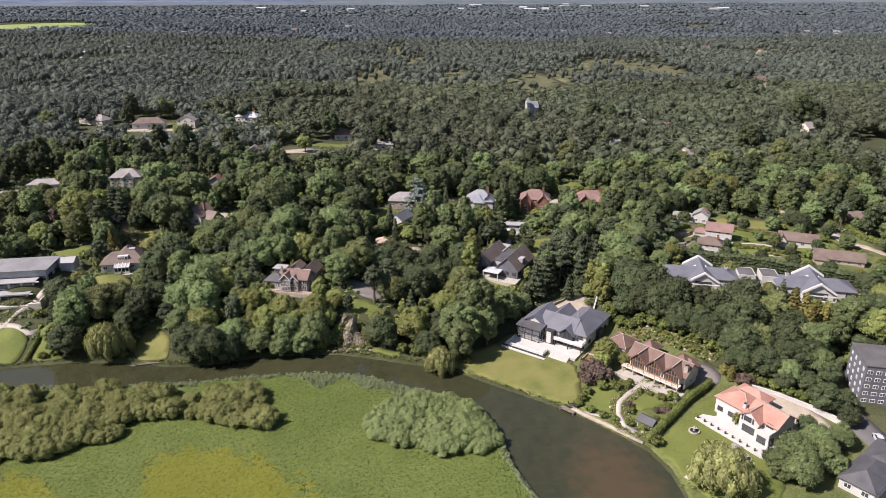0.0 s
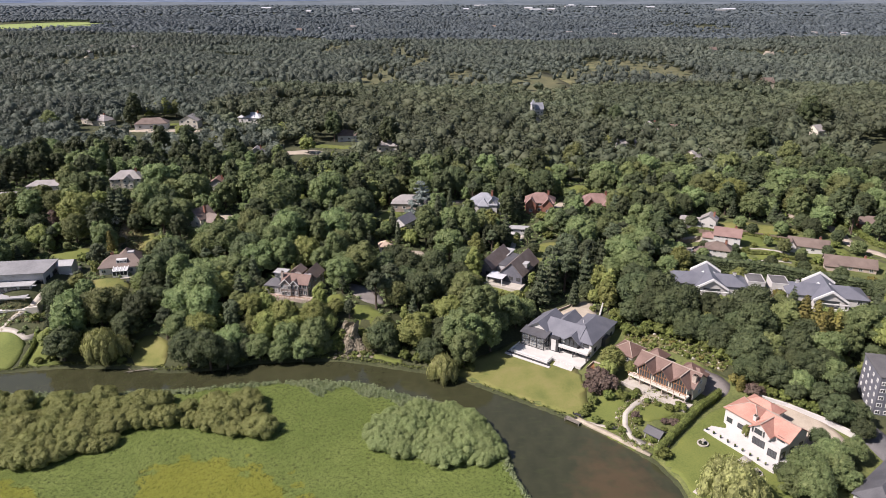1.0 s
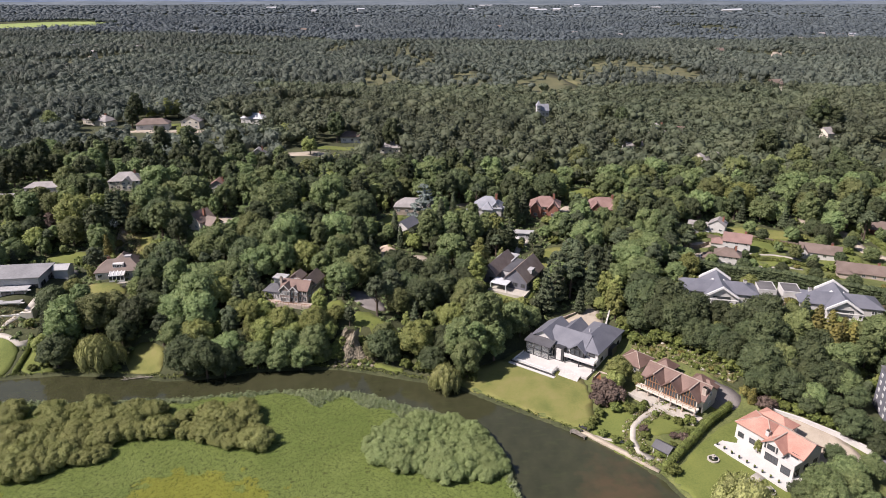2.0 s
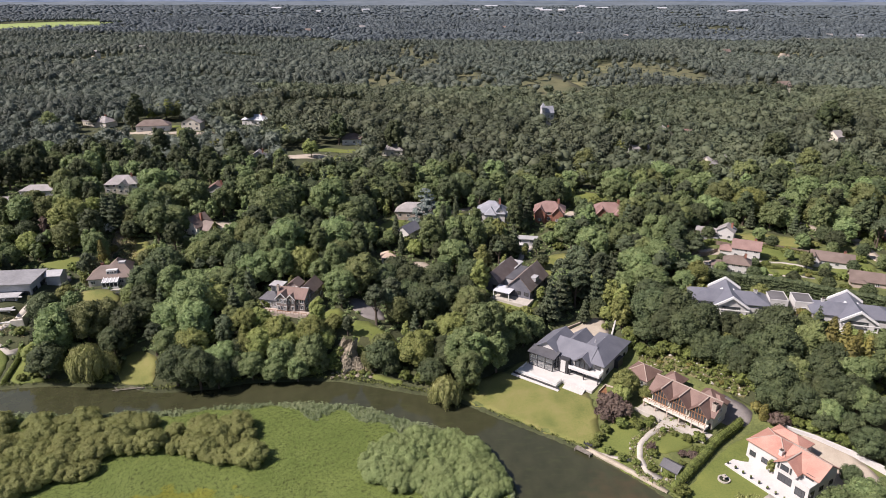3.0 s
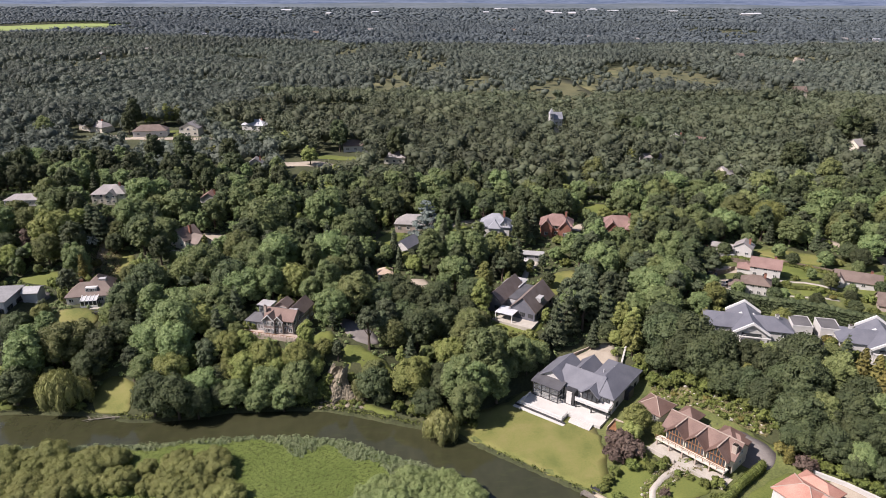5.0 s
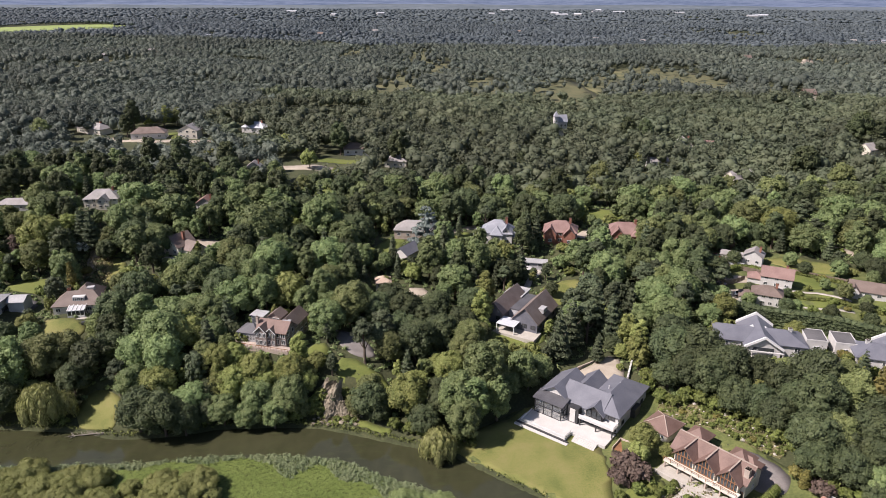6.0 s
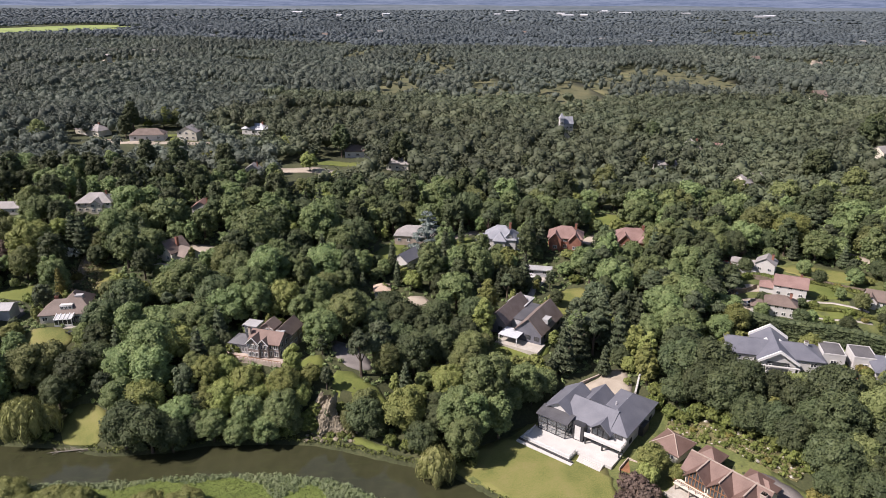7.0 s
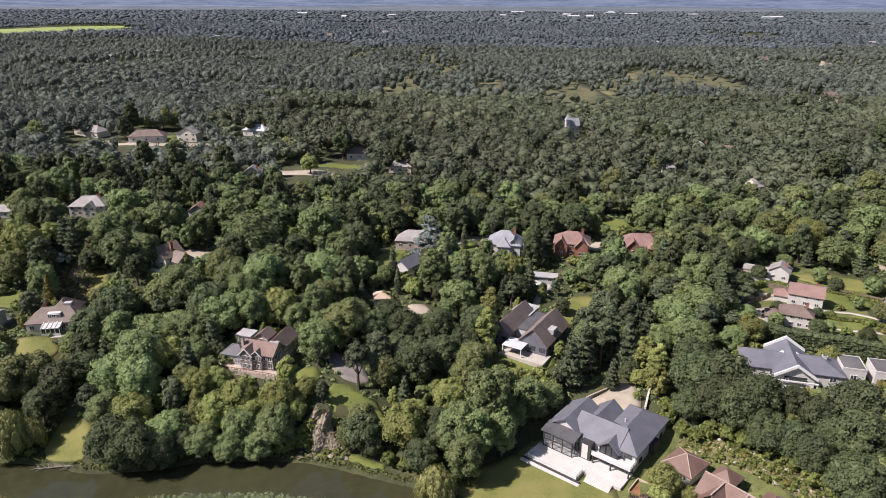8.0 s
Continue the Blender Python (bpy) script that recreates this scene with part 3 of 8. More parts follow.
# ---- rocky cliff below the house ----
def cliff():
    rng = np.random.default_rng(8)
    n, k = 30, 24
    v = []
    rough = rng.uniform(-0.45, 0.45, (k, n))
    for j in range(k):
        for i in range(n):
            a, b = i / (n - 1), j / (k - 1)
            left, right = -32.4 + 1.0 * b + 0.7 * math.sin(b * 7), -23.6 - 3.6 * b + 0.8 * math.sin(b * 5 + 2)
            bulge = 0.7 * math.sin(a * 4 + b * 5) + 0.5 * math.sin(a * 9 - b * 8 + 1)
            edge = max(0, 1 - min(a, 1 - a) * 5)
            v.append((left + (right - left) * a + rough[j, i] * 0.5, 181.8 - 0.5 * a + 5.8 * b ** 1.3 - bulge * (1 - edge) + rough[j, i] + 1.6 * edge, 0.6 + 8.4 * b + rough[j, (i * 7) % n] * 0.5))
    f = [(j * n + i, j * n + i + 1, (j + 1) * n + i + 1, (j + 1) * n + i) for j in range(k - 1) for i in range(n - 1)]
    ob = new("cliff", mesh_of("cliff", v, f, M_ROCK))
    tagged(ob, "weathered sandy cliff face above the river", "cliff", kind="structure")


cliff()


# ---- building kit ----
def raw(name, verts, faces, material, parent, label=""):
    ob = new(name, mesh_of(name, verts, faces, material))
    ob.parent = parent
    return tagged(ob, label)


def thing(name, label, category, x, y, z, rot=0, group=""):
    ob = new(name)
    ob.empty_display_size = 0.5
    ob.matrix_world = pose(x, y, z, 0, 0, rot)
    return tagged(ob, label, category, group)


BOX = [(0, 1, 3, 2), (4, 6, 7, 5), (0, 2, 6, 4), (1, 5, 7, 3), (0, 4, 5, 1), (2, 3, 7, 6)]


def box(x0, x1, y0, y1, z0, z1):
    return [(x, y, z) for x in (x0, x1) for y in (y0, y1) for z in (z0, z1)]


def boxes(name, dims, material, parent, label="", bevel=0.0):
    v, f = [], []
    for d in dims:
        n = len(v)
        v += box(*d)
        f += [tuple(i + n for i in q) for q in BOX]
    ob = raw(name, v, f, material, parent, label)
    if bevel:
        b = ob.modifiers.new("bevel", "BEVEL")
        b.width, b.segments = bevel, 2
    return ob


def gable_roof(parent, x0, x1, y0, y1, e, r, material, along="x", over=0.45, thick=0.22, label="", ridge=None):
    """Two sloping slabs with eaves; the ridge runs along x or y."""
    if along == "y":
        f = lambda a, b, c: (b, a, c)
        x0, x1, y0, y1 = y0, y1, x0, x1
    else:
        f = lambda a, b, c: (a, b, c)
    ym, h = (y0 + y1) / 2, (y1 - y0) / 2
    s = r / h
    prof = [(y0 - over, e - s * over), (ym, e + r), (y1 + over, e - s * over)]
    low = [(a, c - thick) for a, c in prof]
    v = [f(x, a, c) for x in (x0 - over, x1 + over) for a, c in prof + low]
    q = [(0, 1, 7, 6), (1, 2, 8, 7), (3, 9, 10, 4), (4, 10, 11, 5), (0, 6, 9, 3), (2, 5, 11, 8), (0, 3, 4, 1), (1, 4, 5, 2), (6, 7, 10, 9), (7, 8, 11, 10)]
    ob = raw("roof", v, q, material, parent, label)
    if ridge:
        w = [f(*p) for p in box(x0 - over, x1 + over, ym - 0.16, ym + 0.16, e + r - 0.06, e + r + 0.1)]
        raw("ridge", w, BOX, ridge, ob)
    return ob


def hip_roof(parent, x0, x1, y0, y1, e, r, material, along="x", over=0.5, thick=0.2, label="", ridge=None, short=1.0):
    if along == "y":
        f = lambda a, b, c: (b, a, c)
        x0, x1, y0, y1 = y0, y1, x0, x1
    else:
        f = lambda a, b, c: (a, b, c)
    ym = (y0 + y1) / 2
    k = min((y1 - y0) / 2 * short, (x1 - x0) / 2 - 0.05)
    a0, a1, b0, b1 = x0 - over, x1 + over, y0 - over, y1 + over
    v = [f(*p) for p in ((a0, b0, e - thick), (a1, b0, e - thick), (a1, b1, e - thick), (a0, b1, e - thick), (a0, b0, e), (a1, b0, e), (a1, b1, e), (a0, b1, e), (x0 + k, ym, e + r), (x1 - k, ym, e + r))]
    q = [(0, 3, 2, 1), (0, 1, 5, 4), (1, 2, 6, 5), (2, 3, 7, 6), (3, 0, 4, 7), (4, 5, 9, 8), (6, 7, 8, 9), (5, 6, 9), (7, 4, 8)]
    ob = raw("roof", v, q, material, parent, label)
    if ridge:
        w = []
        fc = []
        for p, qn in ((8, 9), (4, 8), (7, 8), (5, 9), (6, 9)):
            A, B = Vector(v[p]), Vector(v[qn])
            if (B - A).length < 0.3:
                continue
            side = (B - A).cross(Vector((0, 0, 1))).normalized() * 0.13
            n = len(w)
            for P in (A, B):
                w += [tuple(P + side), tuple(P + Vector((0, 0, 0.13))), tuple(P - side)]
            fc += [(n, n + 1, n + 4, n + 3), (n + 1, n + 2, n + 5, n + 4), (n, n + 2, n + 1), (n + 3, n + 4, n + 5), (n, n + 3, n + 5, n + 2)]
        raw("ridge", w, fc, ridge, ob)
    return ob


def walls(parent, x0, x1, y0, y1, z0, e, r, kind, material, label=""):
    v = box(x0, x1, y0, y1, z0, e)
    f = list(BOX)
    if kind == "gx":
        v += [(x0, (y0 + y1) / 2, e + r), (x1, (y0 + y1) / 2, e + r)]
        f = [q for q in f if q != BOX[0] and q != BOX[1] and q != BOX[3]]
        f = [(0, 1, 8, 3, 2), (4, 6, 7, 9, 5), (0, 2, 6, 4), (0, 4, 5, 1), (2, 3, 7, 6), (1, 5, 9, 8), (3, 8, 9, 7)]
    if kind == "gy":
        v += [((x0 + x1) / 2, y0, e + r), ((x0 + x1) / 2, y1, e + r)]
        f = [(0, 1, 3, 2), (4, 6, 7, 5), (0, 2, 6, 4), (0, 4, 5, 8, 1), (2, 3, 9, 7, 6), (1, 8, 9, 3), (5, 7, 9, 8)]
    return raw("wall", v, f, material, parent, label)


def window(parent, side, a, z, w, h, at, trim=None, bars=1, name="window", depth=0.12):
    """A framed window centred at a along a wall; side f, b, l or r; at: that wall's plane."""
    sign = -1 if side in "fl" else 1
    put = (lambda u, d, c: (u, at + sign * d, c)) if side in "fb" else (lambda u, d, c: (at + sign * d, u, c))
    t = 0.09
    v, f = [], []
    rails = [(a - w / 2, a + w / 2, z, z + t), (a - w / 2, a + w / 2, z + h - t, z + h), (a - w / 2, a - w / 2 + t, z + t, z + h - t), (a + w / 2 - t, a + w / 2, z + t, z + h - t)]
    for k in range(1, bars + 1):
        c = a - w / 2 + w * k / (bars + 1)
        rails.append((c - t / 2, c + t / 2, z + t, z + h - t))
    for u0, u1, z0, z1 in rails:
        n = len(v)
        v += [put(u, d, c) for u in (u0, u1) for d in (-0.04, depth) for c in (z0, z1)]
        f += [tuple(i + n for i in q) for q in BOX]
    ob = raw(name, v, f, trim or M_FRAME, parent)
    p = [put(u, d, c) for u in (a - w / 2 + t, a + w / 2 - t) for d in (0.02, 0.05) for c in (z + t, z + h - t)]
    raw("pane", p, BOX, M_GLASS, ob)
    return ob


def wing(root, x0, x1, y0, y1, e, r, kind, wall_m, roof_m, z0=-1.2, wins="", trim=None, ridge=None, over=0.45, ww=1.5, wh=1.25, floors=None, roof_label="", wall_label=""):
    """One block of a house. kind: gx, gy (gable), hx, hy (hip) or flat. wins: per side and number, such as 'f4 r2'."""
    walls(root, x0, x1, y0, y1, z0, e - (0.19 if kind[0] == "g" else 0), r, kind, wall_m, wall_label)
    if kind[0] == "g":
        gable_roof(root, x0, x1, y0, y1, e, r, roof_m, kind[1], over, ridge=ridge, label=roof_label)
    elif kind[0] == "h":
        hip_roof(root, x0, x1, y0, y1, e, r, roof_m, kind[1], over, ridge=ridge, label=roof_label)
    else:
        boxes("roof", [(x0 - over, x1 + over, y0 - over, y1 + over, e, e + 0.3)], roof_m, root, roof_label, bevel=0.05)
    levels = floors if floors is not None else ([0.9] if e < 4 else [0.9, 3.55])
    for item in wins.split():
        side, n = item[0], int(item[1:])
        lo, hi = (x0, x1) if side in "fb" else (y0, y1)
        at = {"f": y0, "b": y1, "l": x0, "r": x1}[side]
        for z in levels:
            if z + 0.5 < z0 or z + wh > e + 0.1:
                continue
            for k in range(n):
                window(root, side, lo + (hi - lo) * (k + 0.5) / n, z, min(ww, (hi - lo) / n * 0.75), wh, at, trim)


def chimney(root, x, y, z0, z1, m=None, w=0.9):
    ob = boxes("chimney", [(x - w / 2, x + w / 2, y - w / 2, y + w / 2, z0, z1), (x - w / 2 - 0.08, x + w / 2 + 0.08, y - w / 2 - 0.08, y + w / 2 + 0.08, z1 - 0.25, z1)], m or M_BRICK, root)
    v, f = [], []
    for k in (-0.2, 0.2):
        n = len(v)
        for zz, rr in ((z1, 0.13), (z1 + 0.4, 0.11)):
            v += [(x + k + rr * math.cos(a), y + rr * math.sin(a), zz) for a in np.linspace(0, 2 * math.pi, 9)[:-1]]
        f += [(n + i, n + (i + 1) % 8, n + 8 + (i + 1) % 8, n + 8 + i) for i in range(8)] + [tuple(range(n + 8, n + 16))]
    raw("chimney_pot", v, f, M_BROWNTILE, ob)


def simple_house(label, x, y, z, rot, w, d, e, r, kind, wall_m, roof_m, wins="f4 r2 l2", name="house", group="", extra=(), ridge=None, stack=True):
    root = thing(name, label, "house", x, y, z, rot, group)
    wing(root, -w / 2, w / 2, -d / 2, d / 2, e, r, kind, wall_m, roof_m, wins=wins, ridge=ridge)
    for a in extra:
        wing(root, *a[0], wall_m, roof_m, **a[1])
    if stack:
        chimney(root, w * 0.28, 0.4, e + 0.3, e + r + 0.9)
    return root


# ---- the grey slate house with the glass pavilion ----
def grey_house():
    h = thing("grey_house", "white rendered river house with slate roofs and glass pavilion", "house", 37.5, 187.0, 1.95, -36)
    wing(h, -11.0, -3.0, -5.2, 6.0, 4.5, 2.7, "gy", M_WHITE, M_SLATE, wins="l3", trim=M_DARKWOOD, over=0.6)
    wing(h, -5.0, 6.0, -5.0, 4.6, 4.5, 3.0, "gx", M_WHITE, M_SLATE, trim=M_DARKWOOD, over=0.5)
    wing(h, 1.2, 10.3, -4.2, 13.5, 4.5, 3.1, "hy", M_WHITE, M_SLATE, wins="r3 b2", trim=M_DARKWOOD, over=0.55)
    wing(h, -5.0, 1.0, 2.0, 9.5, 4.5, 2.4, "gy", M_WHITE, M_SLATE)
    # dark gable over the balcony
    wing(h, 2.2, 6.8, -5.6, -1.0, 4.4, 1.9, "gy", M_DARKWOOD, M_SLATE, z0=2.4, over=0.5)
    for k in range(3):
        window(h, "f", 3.1 + k * 1.4, 2.55, 1.3, 2.1, -5.64, M_DARKWOOD, bars=0)
    window(h, "f", 8.6, 2.9, 1.8, 1.5, -4.25, M_DARKWOOD)
    # glass pavilion
    pav = boxes("glass_pavilion", [(-10.7, -3.0, -8.75, -8.45, 3.9, 4.15)], M_DARKWOOD, h, "dark metal framed glass pavilion")
    for z0, z1 in ((2.1, 2.28), (0, 0.12)):
        boxes("rail", [(-10.7, -3.0, -8.7, -8.5, z0, z1)], M_DARKWOOD, pav)
    for k in range(4):
        boxes("post", [(-10.6 + k * 2.5 - 0.1, -10.6 + k * 2.5 + 0.1, -8.72, -8.48, 0, 3.9)], M_DARKWOOD, pav)
    for x in (-10.6, -3.1):
        for y in (-7.0, -5.3):
            boxes("post", [(x - 0.1, x + 0.1, y - 0.1, y + 0.1, 0, 3.9)], M_DARKWOOD, pav)
        boxes("beam", [(x - 0.08, x + 0.08, -8.45, -5.2, 3.9, 4.15)], M_DARKWOOD, pav)
        boxes("rail", [(x - 0.06, x + 0.06, -8.5, -5.2, 2.1, 2.25)], M_DARKWOOD, pav)
    for k in range(3):
        boxes("pane", [(-10.5 + k * 2.5, -8.2 + k * 2.5, -8.62, -8.58, 0.12, 3.9)], M_PAVGLASS, pav)
    for x in (-10.62, -3.1):
        boxes("pane", [(x, x + 0.03, -8.5, -5.3, 0.1, 3.9)], M_PAVGLASS, pav)
    raw("canopy", [(-11.2, -9.1, 4.1), (-2.5, -9.1, 4.1), (-2.5, -5.0, 4.75), (-11.2, -5.0, 4.75), (-11.2, -9.1, 4.32), (-2.5, -9.1, 4.32), (-2.5, -5.0, 4.97), (-11.2, -5.0, 4.97)],
        [(0, 3, 2, 1), (4, 5, 6, 7), (0, 1, 5, 4), (1, 2, 6, 5), (2, 3, 7, 6), (3, 0, 4, 7)], M_DARKSLATE, pav, "dark sloping canopy")
    boxes("inner_blind", [(-10.2, -8.6, -5.5, -5.4, 0.2, 3.4), (-7.8, -6.0, -5.5, -5.4, 0.2, 2.9)], M_WHITE, h)
    # entrance block between pavilion and balcony
    boxes("porch", [(-1.9, 0.9, -7.2, -4.9, 0, 4.3)], M_DARKWOOD, h)
    boxes("wall_panel", [(-1.3, 0.2, -7.32, -7.2, 0.3, 4.0)], M_WHITE, h)
    bal = boxes("balcony", [(1.2, 10.6, -7.4, -4.2, 2.1, 2.4)], M_WHITE, h, "white balcony with glass front")
    boxes("balustrade", [(1.2, 10.6, -7.42, -7.32, 2.4, 3.35), (10.5, 10.6, -7.3, -4.2, 2.4, 3.35)], M_BALGLASS, bal)
    for x in (1.4, 5.8, 10.1):
        boxes("column", [(x, x + 0.3, -7.3, -7.0, 0, 2.1)], M_DARKWOOD, bal)
    for k in range(4):
        window(h, "f", 2.4 + k * 2.2, 0.1, 2.0, 1.9, -5.0 if k < 2 else -4.2, M_DARKWOOD, bars=1)
    boxes("bay", [(10.3, 11.5, 3.5, 7.0, 0, 3.0)], M_DARKWOOD, h)
    for k in range(2):
        boxes("vent", [(4.0 + k * 1.6, 4.25 + k * 1.6, 3.0 + k * 3, 3.25 + k * 3, 6.2, 7.6)], M_GREYWALL, h)
    t = thing("terrace", "white stepped deck and terrace of the grey house", "terrace", 37.5, 187.0, 1.95, -36)
    boxes("deck", [(-11.2, 1.4, -14.6, -5.2, -1.8, 0.0)], M_TERRACE, t, bevel=0.03)
    boxes("deck", [(1.4, 10.4, -11.2, -5.0, -1.8, 0.05)], M_TERRACE, t, bevel=0.03)
    boxes("lower_step", [(-12.4, 2.6, -15.9, -14.6, -1.8, -0.55)], M_TERRACE, t, bevel=0.03)
    boxes("lower_step", [(-12.4, -11.2, -14.6, -8.0, -1.8, -0.55)], M_TERRACE, t, bevel=0.03)
    boxes("planter", [(-12.3, 2.4, -15.0, -14.65, -0.55, -0.15)], M_DARKWOOD, t)
    for d in ((-11.1, 1.3, -14.5, -14.44, 0.0, 0.85), (-11.16, -11.1, -14.5, -9.0, 0.0, 0.85), (1.3, 1.36, -14.5, -11.2, 0.0, 0.85)):
        boxes("glass_rail", [d], M_BALGLASS, t)
    for k in range(7):
        boxes("step", [(2.6, 8.6, -12.0 - k * 0.36, -11.2 - k * 0.36, -1.8, -0.08 - k * 0.14)], M_TERRACE, t)
    g = thing("gravel_bed", "brown timber framed sunken bed below the terrace", "planter", 44.0, 172.2, 1.55, -36)
    boxes("bed", [(-1.8, 1.8, -2.2, 2.0, -0.6, 0.25)], M_TIMBER, g)
    for d in ((-2.0, -1.8, -2.4, 2.2, -0.6, 0.8), (1.8, 2.0, -2.4, 2.2, -0.6, 0.8), (-1.8, 1.8, 2.0, 2.2, -0.6, 0.8)):
        boxes("edge", [d], M_STONE, g)
    w = thing("retaining_wall", "white stepped retaining wall beside the drive", "wall", 52.0, 203.5, 3.9, 70)
    for k in range(5):
        boxes("wall_step", [(-5 + k * 2.2, -2.8 + k * 2.2, -0.25, 0.25, -2.0, 1.2 + 0.3 * k)], M_WHITE, w, bevel=0.03)
    w = thing("retaining_wall", "low curved stone wall along the drive", "wall", 36, 200, 3.4, 0)
    pts = [(33, 199.5), (37, 203.3), (42, 207), (46, 212.5)]
    for (ax, ay), (bx, by) in zip(pts, pts[1:]):
        L = math.hypot(bx - ax, by - ay)
        o = boxes("wall_segment", [(0, L, -0.18, 0.18, -2, 1.3)], M_STONE, w)
        o.matrix_local = pose(ax - 36, ay - 200, 0.3, 0, 0, math.degrees(math.atan2(by - ay, bx - ax)))


def glassy(name, tint, alpha):
    m = bpy.data.materials.new(name)
    m.use_nodes = True
    nd, ln = m.node_tree.nodes, m.node_tree.links
    p = nd["Principled BSDF"]
    p.inputs["Base Color"].default_value = (*tint, 1)
    p.inputs["Roughness"].default_value = 0.05
    tr = nd.new("ShaderNodeBsdfTransparent")
    ms = nd.new("ShaderNodeMixShader")
    ms.inputs[0].default_value = alpha
    ln.new(tr.outputs[0], ms.inputs[1])
    ln.new(p.outputs[0], ms.inputs[2])
    ln.new(ms.outputs[0], nd["Material Output"].inputs[0])
    return m


M_PAVGLASS = glassy("pavilion_glass", (0.25, 0.27, 0.28), 0.20)
M_BALGLASS = glassy("frosted_balustrade", (0.75, 0.76, 0.76), 0.45)
grey_house()


# ---- stone house with three timber gables ----
def stone_house():
    h = thing("stone_house", "pinkish stone house with three glazed timber gables", "house", 62.5, 162.5, 2.2, -46)
    wing(h, -9.5, 7.8, -3.2, 3.8, 4.2, 2.6, "gx", M_CREAM, M_ROSETILE, wins="b4 l1", ridge=M_LEAD)
    wing(h, 1.5, 7.0, 3.0, 6.5, 3.6, 1.8, "hx", M_CREAM, M_ROSETILE, ridge=None)
    for c in (-5.6, -0.6, 4.6):
        gable_roof(h, c - 2.5, c + 2.5, -5.0, 0.5, 4.2, 2.5, M_ROSETILE, "y", over=0.35, ridge=M_LEAD)
        walls(h, c - 2.3, c + 2.3, -4.9, -3.0, -1.0, 4.0, 2.3, "gy", M_CREAM)
        frame_v = [(c + d - 0.09, c + d + 0.09, -5.02, -4.9, 2.2, 4.2 + 2.0 * (1 - abs(d) / 2.3)) for d in (-1.5, -0.75, 0, 0.75, 1.5)]
        fr = boxes("glazed_gable", frame_v + [(c - 2.2, c + 2.2, -5.02, -4.9, 2.1, 2.3), (c - 2.2, c + 2.2, -5.02, -4.9, 4.05, 4.22)], M_TIMBER, h, "brown timber glazing bars")
        raw("pane", [(c - 2.1, -4.94, 2.2), (c + 2.1, -4.94, 2.2), (c + 2.1, -4.94, 4.3), (c, -4.94, 6.2), (c - 2.1, -4.94, 4.3), (c - 2.1, -4.9, 2.2), (c + 2.1, -4.9, 2.2), (c + 2.1, -4.9, 4.3), (c, -4.9, 6.2), (c - 2.1, -4.9, 4.3)],
            [(0, 1, 2, 3, 4), (9, 8, 7, 6, 5), (0, 5, 6, 1), (1, 6, 7, 2), (2, 7, 8, 3), (3, 8, 9, 4), (4, 9, 5, 0)], M_GLASS, fr)
    bal = boxes("balcony", [(-9.6, 7.6, -6.6, -4.6, 1.75, 2.05)], M_CREAM, h, "long cream balcony with timber rail")
    boxes("rail", [(-9.6, 7.6, -6.6, -6.5, 2.9, 3.0)] + [(-9.6 + k * 1.7, -9.5 + k * 1.7, -6.6, -6.5, 2.05, 2.95) for k in range(11)], M_TIMBER, bal)
    for k in range(6):
        boxes("post", [(-9.4 + k * 3.3, -9.1 + k * 3.3, -6.5, -6.2, -1, 1.75)], M_STONE, bal)
    for k in range(5):
        window(h, "f", -8.0 + k * 3.6, -0.1, 2.2, 1.8, -4.9 if k % 2 else -3.2, M_TIMBER, bars=2)
    window(h, "r", 0.5, 0.9, 1.2, 1.2, 7.8)
    window(h, "r", 0.5, 3.5, 1.2, 1.2, 7.8)
    chimney(h, 7.2, -1.8, 2.0, 7.0, M_STONE, 1.1)
    for dx, dy in ((-7.5, 5.2), (3.0, 4.6)):
        hip_roof(h, dx - 2.2, dx + 2.2, dy - 2.5, dy + 2.5, 4.1, 2.2, M_ROSETILE, "y")
    g = thing("garage", "brown tiled hipped garage beside the stone house", "garage", 54.5, 178.0, 2.2, -46)
    wing(g, -3.4, 3.4, -3.6, 3.6, 2.5, 2.5, "hx", M_CREAM, M_ROSETILE, ridge=M_LEAD, wins="f2", wh=1.1)
    t = thing("terrace", "pale stone terrace with low walls", "terrace", 62.5, 162.5, 2.35, -46)
    boxes("paving", [(-10, 9, -9.4, -4.9, -1.5, 0.05)], M_PAVING, t)
    boxes("parapet", [(-10, -2.8, -9.6, -9.3, -1.5, 0.75)], M_PAVING, t, bevel=0.04)
    boxes("parapet", [(0.8, 9, -9.6, -9.3, -1.5, 0.75)], M_PAVING, t, bevel=0.04)
    for k in range(4):
        boxes("step", [(-2.6, 0.6, -10.6 - 0.4 * k, -9.4 - 0.4 * k, -1.5, -0.1 - 0.16 * k)], M_PAVING, t)
    s = thing("summerhouse", "small slate roofed open summerhouse by the quay", "summerhouse", 51.5, 140.0, 1.0, -46)
    for x in (-1.8, 1.8):
        for y in (-1.4, 1.4):
            boxes("post", [(x - 0.1, x + 0.1, y - 0.1, y + 0.1, -0.5, 2.3)], M_WHITE, s)
    boxes("back_wall", [(-1.8, 1.8, 1.3, 1.45, -0.5, 2.3)], M_WHITE, s)
    gable_roof(s, -1.9, 1.9, -1.5, 1.5, 2.3, 0.9, M_DARKSLATE, "x", over=0.35)
    boxes("bench", [(-1.5, 1.5, 0.7, 1.2, 0.35, 0.5)], M_TIMBER, s)


stone_house()


